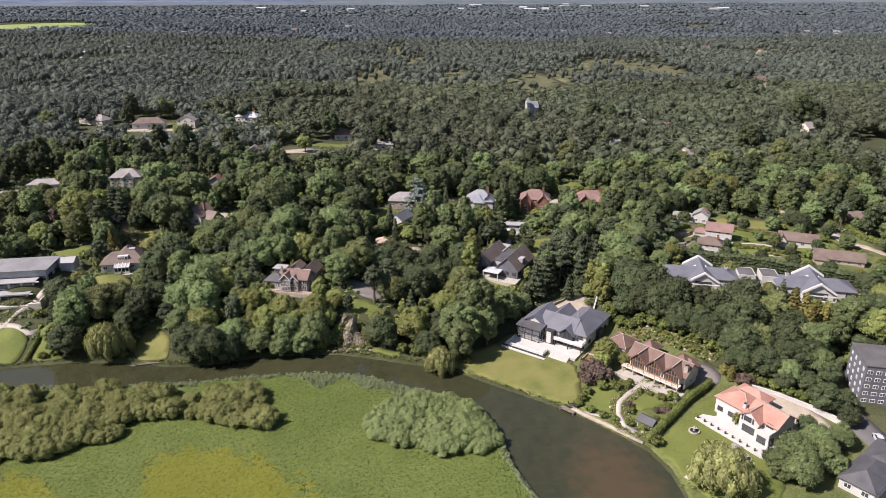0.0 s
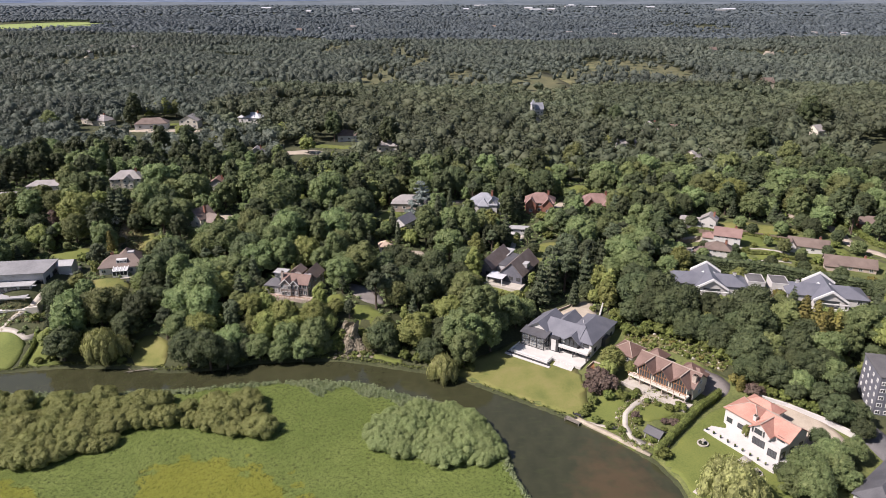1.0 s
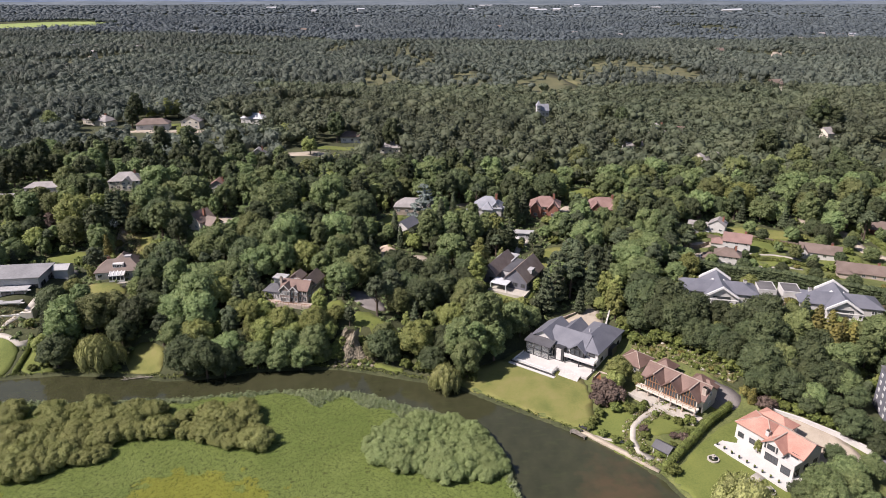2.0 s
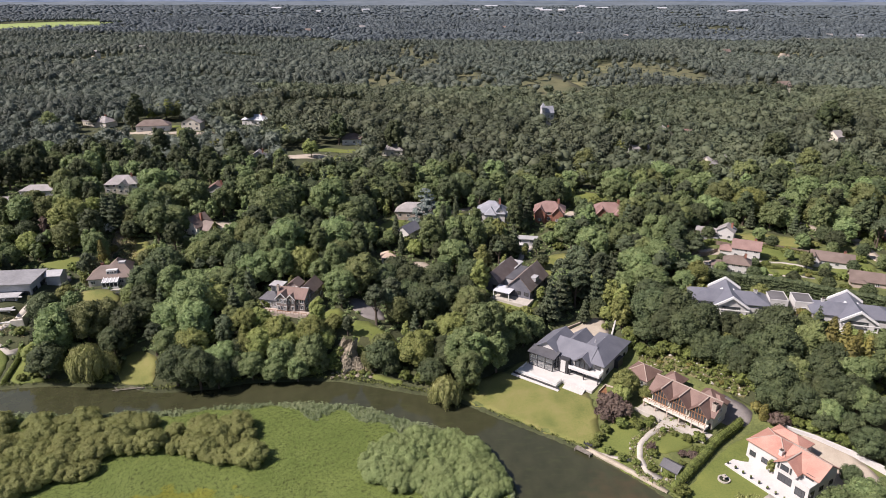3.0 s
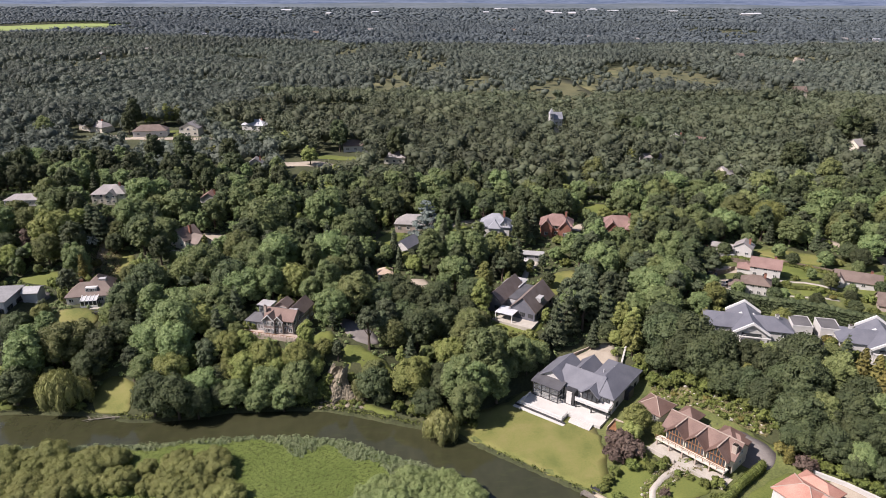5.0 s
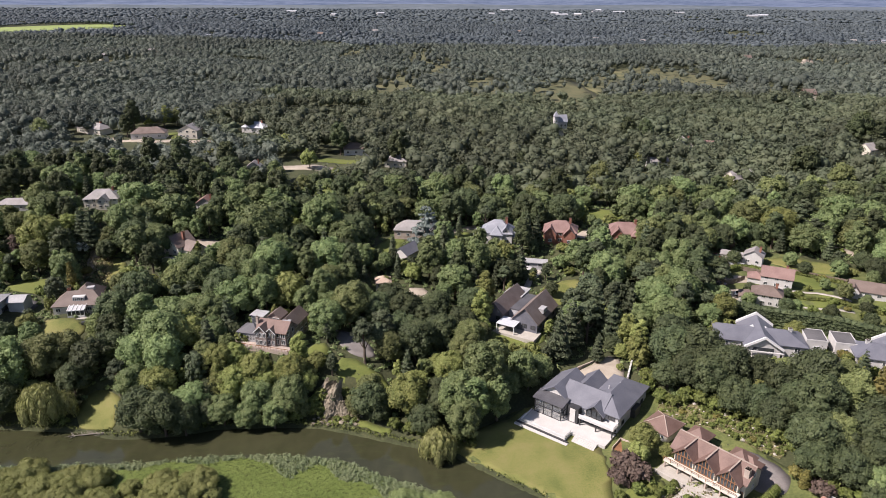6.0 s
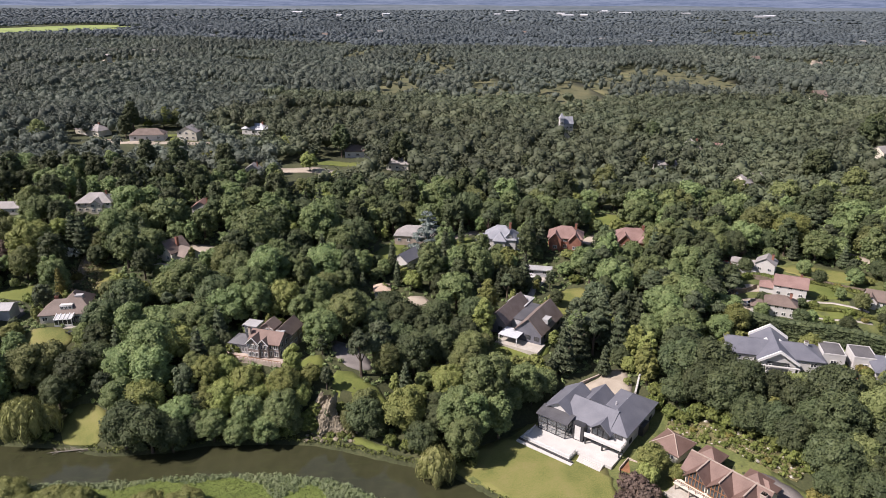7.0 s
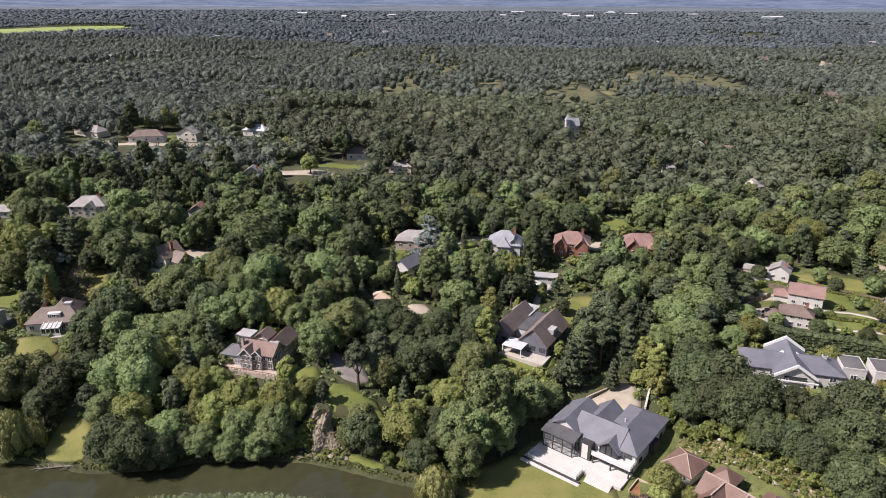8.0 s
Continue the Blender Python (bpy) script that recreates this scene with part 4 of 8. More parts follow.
# ---- white villa with pink tiles ----
def villa():
    h = thing("white_villa", "white rendered villa with pink clay tile roofs", "house", 78.2, 140.2, 2.15, -57)
    wing(h, -8.5, 0.5, -3.8, 3.8, 4.5, 2.2, "hx", M_WHITE, M_REDTILE, wins="f3 l2", trim=M_DARKWOOD, ridge=M_LEAD, wh=1.3)
    wing(h, -8.0, 0.0, 2.5, 7.5, 4.3, 1.8, "hx", M_WHITE, M_REDTILE)
    wing(h, 0.0, 8.0, -3.6, 3.8, 4.6, 2.3, "gx", M_WHITE, M_REDTILE, wins="r2", ridge=M_LEAD, trim=M_DARKWOOD)
    wing(h, -0.6, 4.4, -5.4, 1.0, 4.5, 2.0, "gy", M_WHITE, M_REDTILE, over=0.4, ridge=M_LEAD)
    window(h, "f", 1.5, 3.3, 1.9, 1.3, -5.4, M_DARKWOOD)
    window(h, "f", 2.0, 0.3, 3.2, 1.9, -5.4, M_DARKWOOD, bars=3)
    window(h, "f", 6.2, 3.4, 1.8, 1.2, -3.6, M_DARKWOOD)
    window(h, "f", 6.2, 0.2, 2.2, 2.0, -3.6, M_DARKWOOD)
    p = boxes("porch", [(4.4, 8.0, -6.6, -3.6, -0.5, 2.9)], M_WHITE, h, "white porch with balcony parapet")
    boxes("parapet", [(4.4, 8.0, -6.6, -6.4, 2.9, 3.6), (7.8, 8.0, -6.4, -3.6, 2.9, 3.6), (4.4, 4.6, -6.4, -5.4, 2.9, 3.6)], M_WHITE, p)
    window(p, "f", 6.2, 0.3, 2.2, 1.9, -6.6, M_DARKWOOD, bars=2)
    window(p, "r", -5.2, 0.3, 1.6, 1.9, 8.0, M_DARKWOOD)
    boxes("shutter", [(-0.1, 0.25, -5.54, -5.4, 3.2, 4.7), (2.75, 3.1, -5.54, -5.4, 3.2, 4.7)], M_DARKWOOD, h)
    chimney(h, -1.0, -3.2, 4.2, 6.2, M_WHITE, 0.8)
    t = thing("terrace", "white paved terrace round the villa", "terrace", 78.2, 140.2, 2.1, -57)
    boxes("paving", [(-9.2, 9.5, -10.4, -3.6, -1.4, 0.1)], M_TERRACE, t, bevel=0.02)
    boxes("kerb", [(-9.2, 9.5, -10.7, -10.4, -1.4, 0.3)], M_WHITE, t, bevel=0.03)
    for k in range(10):
        pot = thing("flower_pot", "dark round flower pot on the terrace edge", "flower pot", 0, 0, 0, group="pots on the villa terrace")
        pot.matrix_world = t.matrix_world @ pose(-8.8 + k * 1.98, -10.1, 0.1)
        v, f = [], []
        for zz, rr in ((0, 0.16), (0.4, 0.24), (0.42, 0.2)):
            v += [(rr * math.cos(a), rr * math.sin(a), zz) for a in np.linspace(0, 2 * math.pi, 9)[:-1]]
        f = [(i + 8 * j, (i + 1) % 8 + 8 * j, (i + 1) % 8 + 8 * j + 8, i + 8 * j + 8) for j in range(2) for i in range(8)] + [tuple(range(16, 24)), tuple(range(7, -1, -1))]
        raw("pot", v, f, M_DARKWOOD, pot)
        leaf_ball(pot, 0.26, 0.6, M_HEDGE, 40 + k)
    for x, y in ((62.3, 137.2), (70.6, 126.5)):
        fo = thing("fountain", "round stone fountain basin on the lawn", "fountain", x, y, gz(x, y) + 0.1)
        rings = [(1.35, 0), (1.35, 0.35), (1.05, 0.35), (1.05, 0.12), (0.25, 0.12), (0.18, 0.9), (0.55, 1.05), (0.55, 1.15), (0.12, 1.1), (0.1, 1.6), (0.0, 1.7)]
        n = 24
        v = [(r * math.cos(a), r * math.sin(a), z) for r, z in rings for a in np.linspace(0, 2 * math.pi, n + 1)[:-1]]
        f = [(i + n * j, (i + 1) % n + n * j, (i + 1) % n + n * j + n, i + n * j + n) for j in range(len(rings) - 1) for i in range(n)]
        raw("basin", v, f, M_PAVING, fo)
        raw("water", [(1.04 * math.cos(a), 1.04 * math.sin(a), 0.25) for a in np.linspace(0, 2 * math.pi, 17)[:-1]], [tuple(range(16))], M_WATER, fo)
    w = thing("garden_wall", "white garden wall behind the villa court", "wall", 84, 152, 1.5)
    pts = [(82.5, 153.5), (88, 149.5), (94, 143.5), (99.5, 136)]
    for (ax, ay), (bx, by) in zip(pts, pts[1:]):
        L = math.hypot(bx - ax, by - ay)
        o = boxes("wall_segment", [(0, L, -0.25, 0.25, -1, 3.2), (-0.05, L + 0.05, -0.32, 0.32, 3.2, 3.35)], M_WHITE, w)
        o.matrix_local = pose(ax - 84, ay - 152, 0, 0, 0, math.degrees(math.atan2(by - ay, bx - ax)))
        o = boxes("bank_ledge", [(0, L, 0.3, 1.4, -1, 2.2)], M_SOIL, w)
        o.matrix_local = pose(ax - 84, ay - 152, 0, 0, 0, math.degrees(math.atan2(by - ay, bx - ax)))


def leaf_ball(parent, r, z, material, seed):
    v, f = foliage([((0, 0, z), (r, r, r))], 60, r * 0.45, seed)
    raw("foliage", v, f, material, parent)


# ---- leaves: small kites over lumps ----
PHI = (1 + 5 ** 0.5) / 2
ICO_V = np.array([(-1, PHI, 0), (1, PHI, 0), (-1, -PHI, 0), (1, -PHI, 0), (0, -1, PHI), (0, 1, PHI), (0, -1, -PHI), (0, 1, -PHI), (PHI, 0, -1), (PHI, 0, 1), (-PHI, 0, -1), (-PHI, 0, 1)]) / math.hypot(1, PHI)
ICO_F = np.array([(0, 11, 5), (0, 5, 1), (0, 1, 7), (0, 7, 10), (0, 10, 11), (1, 5, 9), (5, 11, 4), (11, 10, 2), (10, 7, 6), (7, 1, 8),
                  (3, 9, 4), (3, 4, 2), (3, 2, 6), (3, 6, 8), (3, 8, 9), (4, 9, 5), (2, 4, 11), (6, 2, 10), (8, 6, 7), (9, 8, 1)])


def foliage(lumps, leaves, size, seed, core=0.84, droop=0.0, low=-0.45):
    """Lumpy core with leaf kites scattered over it; returns vertices and faces."""
    rng = np.random.default_rng(seed)
    C, R = np.array([l[0] for l in lumps], float), np.array([l[1] for l in lumps], float)
    v, f, n = [], [], 0
    for c, r in zip(C, R):
        w = ICO_V * (1 + rng.uniform(-0.2, 0.08, (12, 1))) * r * core + c
        v.append(w)
        f += (ICO_F + n).tolist()
        n += 12
    area = R[:, 0] * (R[:, 0] + R[:, 2])
    if len(C) > 3:
        area[0] *= 0.35
    pick = rng.choice(len(C), leaves, p=area / area.sum())
    d = rng.normal(size=(leaves, 3))
    d /= np.linalg.norm(d, axis=1)[:, None]
    d[:, 2] = np.where(d[:, 2] < low, -d[:, 2], d[:, 2])
    pos = C[pick] + R[pick] * d * (0.82 + 0.36 * rng.beta(1.6, 2.6, (leaves, 1)))
    hidden = np.zeros(leaves, bool)
    for i, (c, r) in enumerate(zip(C, R)):
        hidden |= (np.linalg.norm((pos - c) / r, axis=1) < 0.78) & (pick != i)
    pos, d = pos[~hidden], d[~hidden]
    k = len(pos)
    out = pos - C.mean(axis=0)
    out /= np.linalg.norm(out, axis=1)[:, None] + 1e-6
    nrm = 0.55 * d + 0.35 * out + rng.normal(size=(k, 3)) * 0.42 + (0, 0, 0.25)
    nrm /= np.linalg.norm(nrm, axis=1)[:, None]
    t = np.cross(nrm, rng.normal(size=(k, 3)))
    t /= np.linalg.norm(t, axis=1)[:, None]
    if droop:
        t = t * (1 - droop) + np.array((0, 0, -1.0)) * droop
    b = np.cross(nrm, t)
    s = size * rng.uniform(0.5, 1.3, (k, 1))
    long = 1.0 + 1.6 * droop
    kite = np.stack([pos - t * s * 0.6 * long, pos + b * s * 0.42 - t * s * 0.05, pos + t * s * 0.7 * long + nrm * s * 0.12, pos - b * s * 0.42 + t * s * 0.08], 1).reshape(-1, 3)
    f += (np.arange(k * 4).reshape(-1, 4) + n).tolist()
    return np.vstack(v + [kite]), f


villa()


# ---- timber framed house on the cliff ----
def tudor():
    h = thing("cliff_house", "half-timbered house with brown tile roofs and white windows", "house", -48.0, 204.8, 12.0, -13)
    h.scale = (0.84, 0.84, 0.88)
    wing(h, -4.5, 6.0, -5.5, 1.5, 4.9, 2.4, "gx", M_TUDOR, M_ROSETILE, wins="f5 r2", ww=1.8, wh=1.7, floors=[0.5, 2.9])
    wing(h, 0.5, 6.5, 0.0, 9.5, 4.9, 2.6, "gy", M_TUDOR, M_BROWNTILE, wins="r3")
    wing(h, -4.2, -0.2, -7.2, -1.0, 4.8, 2.0, "gy", M_TUDOR, M_BROWNTILE, wins="f3", ww=1.2, wh=1.6, floors=[0.4, 3.0])
    wing(h, -3.8, 0.8, 1.0, 5.5, 6.6, 1.6, "gy", M_TUDOR, M_BROWNTILE, wins="f3", floors=[5.0], ww=0.9)
    wing(h, -12.0, -4.5, -5.2, 1.0, 2.9, 2.0, "hx", M_GREYWALL, M_DARKSLATE, wins="f7", ww=1.0, wh=1.9, floors=[0.4])
    wing(h, -0.6, 2.6, -6.4, -1.0, 4.5, 1.6, "gy", M_TUDOR, M_BROWNTILE, wins="f2", ww=1.1, wh=1.5, floors=[0.4, 2.9])
    for c, half, y0, e, r in ((-2.2, 2.3, -7.7, 4.45, 2.3), (1.0, 1.9, -6.9, 4.2, 1.9)):
        v, f = [], []
        for side in (-1, 1):
            n = len(v)
            v += [(c + side * px, y0 + d, z + q) for px, z in ((half + 0.15, e), (0, e + r)) for d in (0, 0.14) for q in (-0.05, 0.28)]
            f += [tuple(i + n for i in q) for q in BOX]
        raw("bargeboard", v, f, M_FRAME, h, "white bargeboard")
    chimney(h, -5.0, -3.6, 0, 8.2, M_STONE, 0.8)
    boxes("dormer_roof", [(2.6, 5.6, -2.2, 0.2, 6.6, 6.8)], M_FLATROOF, h)
    boxes("terrace", [(-13, 8, -8.6, -5.4, -2.2, -0.1)], M_STONE, h)
    b = boxes("balustrade", [(-13, 8, -8.65, -8.5, 0.7, 0.82)] + [(-13 + k * 1.05, -12.9 + k * 1.05, -8.62, -8.52, -0.1, 0.7) for k in range(21)], M_TIMBER, h)
    o = thing("outbuilding", "pale flat roofed outbuilding", "shed", -56.0, 214.5, 12, -13)
    wing(o, -1.9, 1.9, -1.6, 1.6, 2.3, 0, "flat", M_WHITE, M_FLATROOF)


tudor()


def conservatory_house():
    h = thing("garden_house", "brown tiled house with a white conservatory", "house", -111.0, 217.5, 14.0, 12)
    h.scale = (0.9, 0.9, 0.92)
    wing(h, -8.0, 8.0, -5.0, 3.0, 2.9, 3.6, "hx", M_CREAM, M_BROWNTILE, wins="f5 r2", ridge=None)
    wing(h, -3.5, 4.5, -1.5, 9.0, 3.0, 4.0, "hy", M_CREAM, M_BROWNTILE, wins="b2")
    c = boxes("conservatory", [(-2.7, 2.7, -8.2, -8.0, 0, 0.7)], M_FRAME, h, "white framed conservatory")
    for k in range(5):
        boxes("front_post", [(-2.6 + k * 1.3 - 0.08, -2.6 + k * 1.3 + 0.08, -8.2, -8.04, 0.7, 2.3)], M_FRAME, c)
    boxes("eaves_rail", [(-2.7, 2.7, -8.2, -8.0, 2.3, 2.5)], M_FRAME, c)
    boxes("wall_rail", [(-2.7, 2.7, -5.1, -4.9, 3.0, 3.15)], M_FRAME, c)
    for x in (-2.6, 2.6):
        for y in (-6.6, -5.2):
            boxes("side_post", [(x - 0.08, x + 0.08, y - 0.08, y + 0.08, 0, 2.35)], M_FRAME, c)
        boxes("side_rail", [(x - 0.06, x + 0.06, -8.0, -5, 2.35, 2.5)], M_FRAME, c)
    for k in range(5):
        x = -2.6 + k * 1.3
        raw("rafter", [(x + d, y, z + q) for d in (-0.1, 0.1) for y, z in ((-8.2, 2.5), (-5.0, 3.15)) for q in (0, 0.12)], BOX, M_FRAME, c)
    raw("roof_glass", [(-2.6, -8.2, 2.42), (2.6, -8.2, 2.42), (2.6, -5, 3.06), (-2.6, -5, 3.06), (-2.6, -8.2, 2.46), (2.6, -8.2, 2.46), (2.6, -5, 3.1), (-2.6, -5, 3.1)],
        [(0, 3, 2, 1), (4, 5, 6, 7), (0, 1, 5, 4), (1, 2, 6, 5), (2, 3, 7, 6), (3, 0, 4, 7)], M_BALGLASS, c)
    for d in ((-2.62, -2.58, -8.0, -5, 0.1, 2.35), (2.58, 2.62, -8.0, -5, 0.1, 2.35), (-2.6, 2.6, -8.1, -8.06, 0.7, 2.3)):
        boxes("side_glass", [d], M_GLASS, c)
    boxes("dormer", [(-1.8, 2.0, -4.0, -1.0, 3.4, 5.4)], M_WHITE, h, "white flat roofed dormer")
    for k in range(3):
        window(h, "f", -1.1 + k * 1.2, 4.1, 1.05, 1.0, -4.0)
    boxes("dormer", [(1.2, 3.6, 1.2, 3.0, 5.0, 6.3)], M_FLATROOF, h)
    boxes("rooflight", [(4.2, 5.0, -2.4, -1.2, 4.2, 5.05)], M_PALEROOF, h)
    boxes("terrace", [(-4.5, 4.5, -9.4, -4.9, -1.6, -0.05)], M_PAVING, h)
    chimney(h, -3.9, 0.5, 4, 6.8)


conservatory_house()


M_DULLFLAT = mat("grey_felt_roof", (0.150, 0.150, 0.155), (0.240, 0.240, 0.245), scale=0.2, rough=0.85, bump=0.2)


def modern_house():
    h = thing("modern_house", "modern terraced house with flat roofs and long glazing", "house", -137.5, 209.0, 12.3, 8)
    wing(h, -22, 4, -3, 8, 5.0, 0, "flat", M_GREYWALL, M_DULLFLAT, wins="f7 r2", ww=3.2, wh=1.7, over=0.9, trim=M_DARKWOOD)
    wing(h, -22, 1, -6.5, -3, 2.2, 0, "flat", M_WHITE, M_FLATROOF, wins="f6", ww=3.2, wh=1.7, over=0.8, trim=M_DARKWOOD, floors=[0.3])
    wing(h, -22, 0, -10.0, -6.5, -0.5, 0, "flat", M_WHITE, M_FLATROOF, wins="f5", ww=3.2, wh=1.7, z0=-6, over=0.8, trim=M_DARKWOOD, floors=[-2.8])
    boxes("slab", [(-22, 3, -7.2, -6.6, 2.1, 2.4), (-22, 2, -10.8, -10.1, -0.6, -0.3), (-22, 5, -13, -10, -4.2, -3.4)], M_WHITE, h, bevel=0.05)
    boxes("garden_wall", [(1.2, 5.0, -13.5, -13.1, -6, -2.6), (4.8, 5.1, -13.5, -6.5, -6, -1.6)], M_CREAM, h)
    g = thing("glass_roofed_shed", "grey garage with a pale sheet roof", "garage", -131.0, 217.5, 14, 8)
    wing(g, -2.2, 2.2, -2.6, 2.6, 2.6, 1.0, "gx", M_GREYWALL, M_FLATROOF)


modern_house()


def twin_house():
    h = thing("twin_roofed_house", "grey house with two steep dark tile roofs", "house", 20.5, 228.5, 7.5, -28)
    wing(h, -7.5, -1.5, -5.0, 12.0, 3.6, 3.0, "gy", M_GREYWALL_DARK, M_BROWNTILE_GREY, wins="f2 l3", trim=M_DARKWOOD)
    wing(h, -1.5, 2.2, 0.0, 13, 3.0, 0, "flat", M_GREYWALL, M_DARKSLATE, over=0.1)
    wing(h, 2.2, 10.5, -5.8, 10.0, 3.4, 4.2, "gy", M_GREYWALL_DARK, M_BROWNTILE_GREY, wins="f3 r3", trim=M_DARKWOOD)
    boxes("glass_roof", [(-1.2, 4.8, -10.2, -4.6, 2.4, 2.55)], M_PALEROOF, h, "white canopy over the terrace")
    for px in (-1.1, 4.5):
        boxes("post", [(px, px + 0.2, -10.1, -9.9, -1, 2.4)], M_FRAME, h)
    boxes("dormer", [(7.4, 10.2, -0.5, 2.5, 4.2, 5.6)], M_FLATROOF, h, "flat roofed dormer")
    boxes("terrace", [(-2, 11.5, -10.6, -4.6, -2, -0.1)], M_PAVING, h)
    wing(h, -7.2, -1.6, 9.0, 16, 3.4, 0, "flat", M_GREYWALL, M_FLATROOF, over=0.5)
    s = thing("garden_shed", "long flat roofed garden shed", "shed", 30.5, 269, 8.6, -8)
    wing(s, -4.5, 4.5, -1.8, 1.8, 2.3, 0, "flat", M_GREYWALL, M_FLATROOF, wins="f2")
    u = thing("parasol", "open white garden parasol", "parasol", 27.6, 263.5, 8.5)
    v = [(0, 0, 2.7)] + [(1.9 * math.cos(a), 1.9 * math.sin(a), 2.0) for a in np.linspace(0, 2 * math.pi, 9)[:-1]] + [(0, 0, 2.62)] + [(1.9 * math.cos(a), 1.9 * math.sin(a), 1.95) for a in np.linspace(0, 2 * math.pi, 9)[:-1]]
    f = [(0, i + 1, (i + 1) % 8 + 1) for i in range(8)] + [(9, (i + 1) % 8 + 10, i + 10) for i in range(8)] + [(i + 1, i + 10, (i + 1) % 8 + 10, (i + 1) % 8 + 1) for i in range(8)]
    raw("canopy", v, f, M_WHITE, u)
    boxes("pole", [(-0.04, 0.04, -0.04, 0.04, -0.3, 2.65)], M_DARKWOOD, u)


M_BROWNTILE_GREY = roof_mat("weathered_brown_tile", (0.140, 0.110, 0.096), (0.215, 0.175, 0.155))
twin_house()


def slate_bungalow(x, y, z, rot, sx):
    h = thing("slate_bungalow", "white gabled bungalow with slate roof and white bargeboards", "house", x, y, z, rot, "pair of slate bungalows")
    wing(h, -11.5, 11.5, -4.5, 5.0, 2.8, 2.3, "hx", M_WHITE, M_SLATE, wins="f5 l2 r2")
    wing(h, -4.4, 4.4, -7.4, 7.0, 2.9, 2.9, "gy", M_WHITE, M_SLATE, wins="f2", over=0.6)
    for y0, up, thick in ((-8.15, 0.0, 0.55), (7.2, 0.12, 0.6)):
        v, f = [], []
        for s in (-1, 1):
            n = len(v)
            a, b = Vector((s * 5.05, y0, 2.5 + up)), Vector((0, y0, 5.78 + up))
            v += [tuple(p + Vector((0, d, q))) for p in (a, b) for d in (0.0, 0.45) for q in (-0.2, thick)]
            f += [tuple(i + n for i in q) for q in BOX]
        raw("bargeboard", v, f, M_FRAME, h, "broad white bargeboard")
    for s in (-1, 1):
        rl = boxes("rooflight", [(-0.45, 0.45, -0.65, 0.65, -0.04, 0.12)], M_FRAME, h)
        rl.matrix_local = Matrix.Translation((s * 1.9, 1.2, 4.62)) @ pose(0, 0, 0, 0, s * 33.4, 0)
    boxes("gable_glazing", [(-2.6, 2.6, -7.52, -7.4, 0.2, 2.7)], M_GLASS, h)
    boxes("veranda", [(-5, 5, -10.0, -7.4, -1.0, 0.1)], M_TERRACE, h)
    for px in (-4.6, 4.3):
        boxes("veranda_post", [(px, px + 0.3, -9.8, -9.5, 0, 2.4)], M_WHITE, h)
    boxes("veranda_beam", [(-4.7, 4.7, -9.9, -9.4, 2.4, 2.65)], M_WHITE, h)
    chimney(h, sx * 8.0, 1.0, 3.6, 5.4, M_WHITE)


slate_bungalow(88, 208, 11.2, -12, 1)
slate_bungalow(121.5, 198.5, 11.2, -14, -1)
for x, y, n in ((103.0, 207.5, 0), (110.2, 206.0, 1)):
    b = thing("garden_studio", "white box studio with dark flat roof", "studio", x, y, 10.8, -12, "pair of garden studios")
    wing(b, -2.7, 2.7, -3.5, 3.5, 3.6, 0, "flat", M_WHITE, M_ASPHALT, wins="f1 r1", over=0.02)
    boxes("parapet", [(-2.75, 2.75, -3.55, -3.35, 3.6, 4.0), (-2.75, 2.75, 3.35, 3.55, 3.6, 4.0), (-2.75, -2.55, -3.35, 3.35, 3.6, 4.0), (2.55, 2.75, -3.35, 3.35, 3.6, 4.0)], M_WHITE, b)
t = thing("timber_terrace", "brown timber terrace between the studios", "terrace", 106.5, 199.5, 10.5, -12)
boxes("deck", [(-3.5, 3.5, -2.5, 3.0, -1.0, 0.3)], M_TIMBER, t)
boxes("rail", [(-3.5, 3.5, -2.5, -2.4, 1.2, 1.3)] + [(-3.5 + k, -3.4 + k, -2.5, -2.4, 0.3, 1.2) for k in range(8)], M_TIMBER, t)


def block():
    h = thing("apartment_block", "grey apartment block with rows of small white windows", "apartment block", 122.5, 148, 4.0, -14)
    wing(h, -14, 14, -6, 6, 10.9, 0, "flat", M_GREYWALL_DARK, M_ASPHALT, over=0.2, z0=-3)
    for lv in range(5):
        for k in range(14):
            window(h, "f", -13.0 + k * 2.0, 0.6 + lv * 2.05, 1.25, 1.0, -6, bars=1)
        for k in range(4):
            window(h, "l", -4.4 + k * 2.9, 0.6 + lv * 2.05, 0.8, 0.9, -14)
    boxes("plant_room", [(-4, 2, -2, 3, 11.2, 12.3)], M_GREYWALL, h)


block()


def brick_house():
    h = thing("brick_house", "brick house with slate roof and pale glazed extension", "house", 94.0, 116.0, 2.4, 38)
    wing(h, -6.0, 6.0, -2.0, 5.0, 2.8, 2.3, "hx", M_WHITE, M_DARKSLATE, wins="f2 l2", ridge=None)
    wing(h, 4.0, 15, -4.0, 5.0, 2.7, 2.2, "hx", M_BRICK, M_DARKSLATE, wins="f4")
    boxes("sunroom_roof", [(2, 14, -8.0, -3.6, 2.9, 3.1)], M_PALEROOF, h, "pale sheet sunroom roof")
    for k in range(5):
        boxes("sunroom_post", [(2.0 + k * 2.9, 2.3 + k * 2.9, -7.9, -7.6, -0.5, 2.9)], M_BRICK, h)
        window(h, "f", 3.6 + k * 2.6, 0.1, 2.1, 2.3, -7.6, bars=2)
    boxes("terrace", [(-8, 14, -11.5, -2, -1.5, 0.0)], M_PAVING, h)


brick_house()

# ---- houses on the plateau ----
def smaller(root, k):
    root.scale = (k, k, k)
    return root


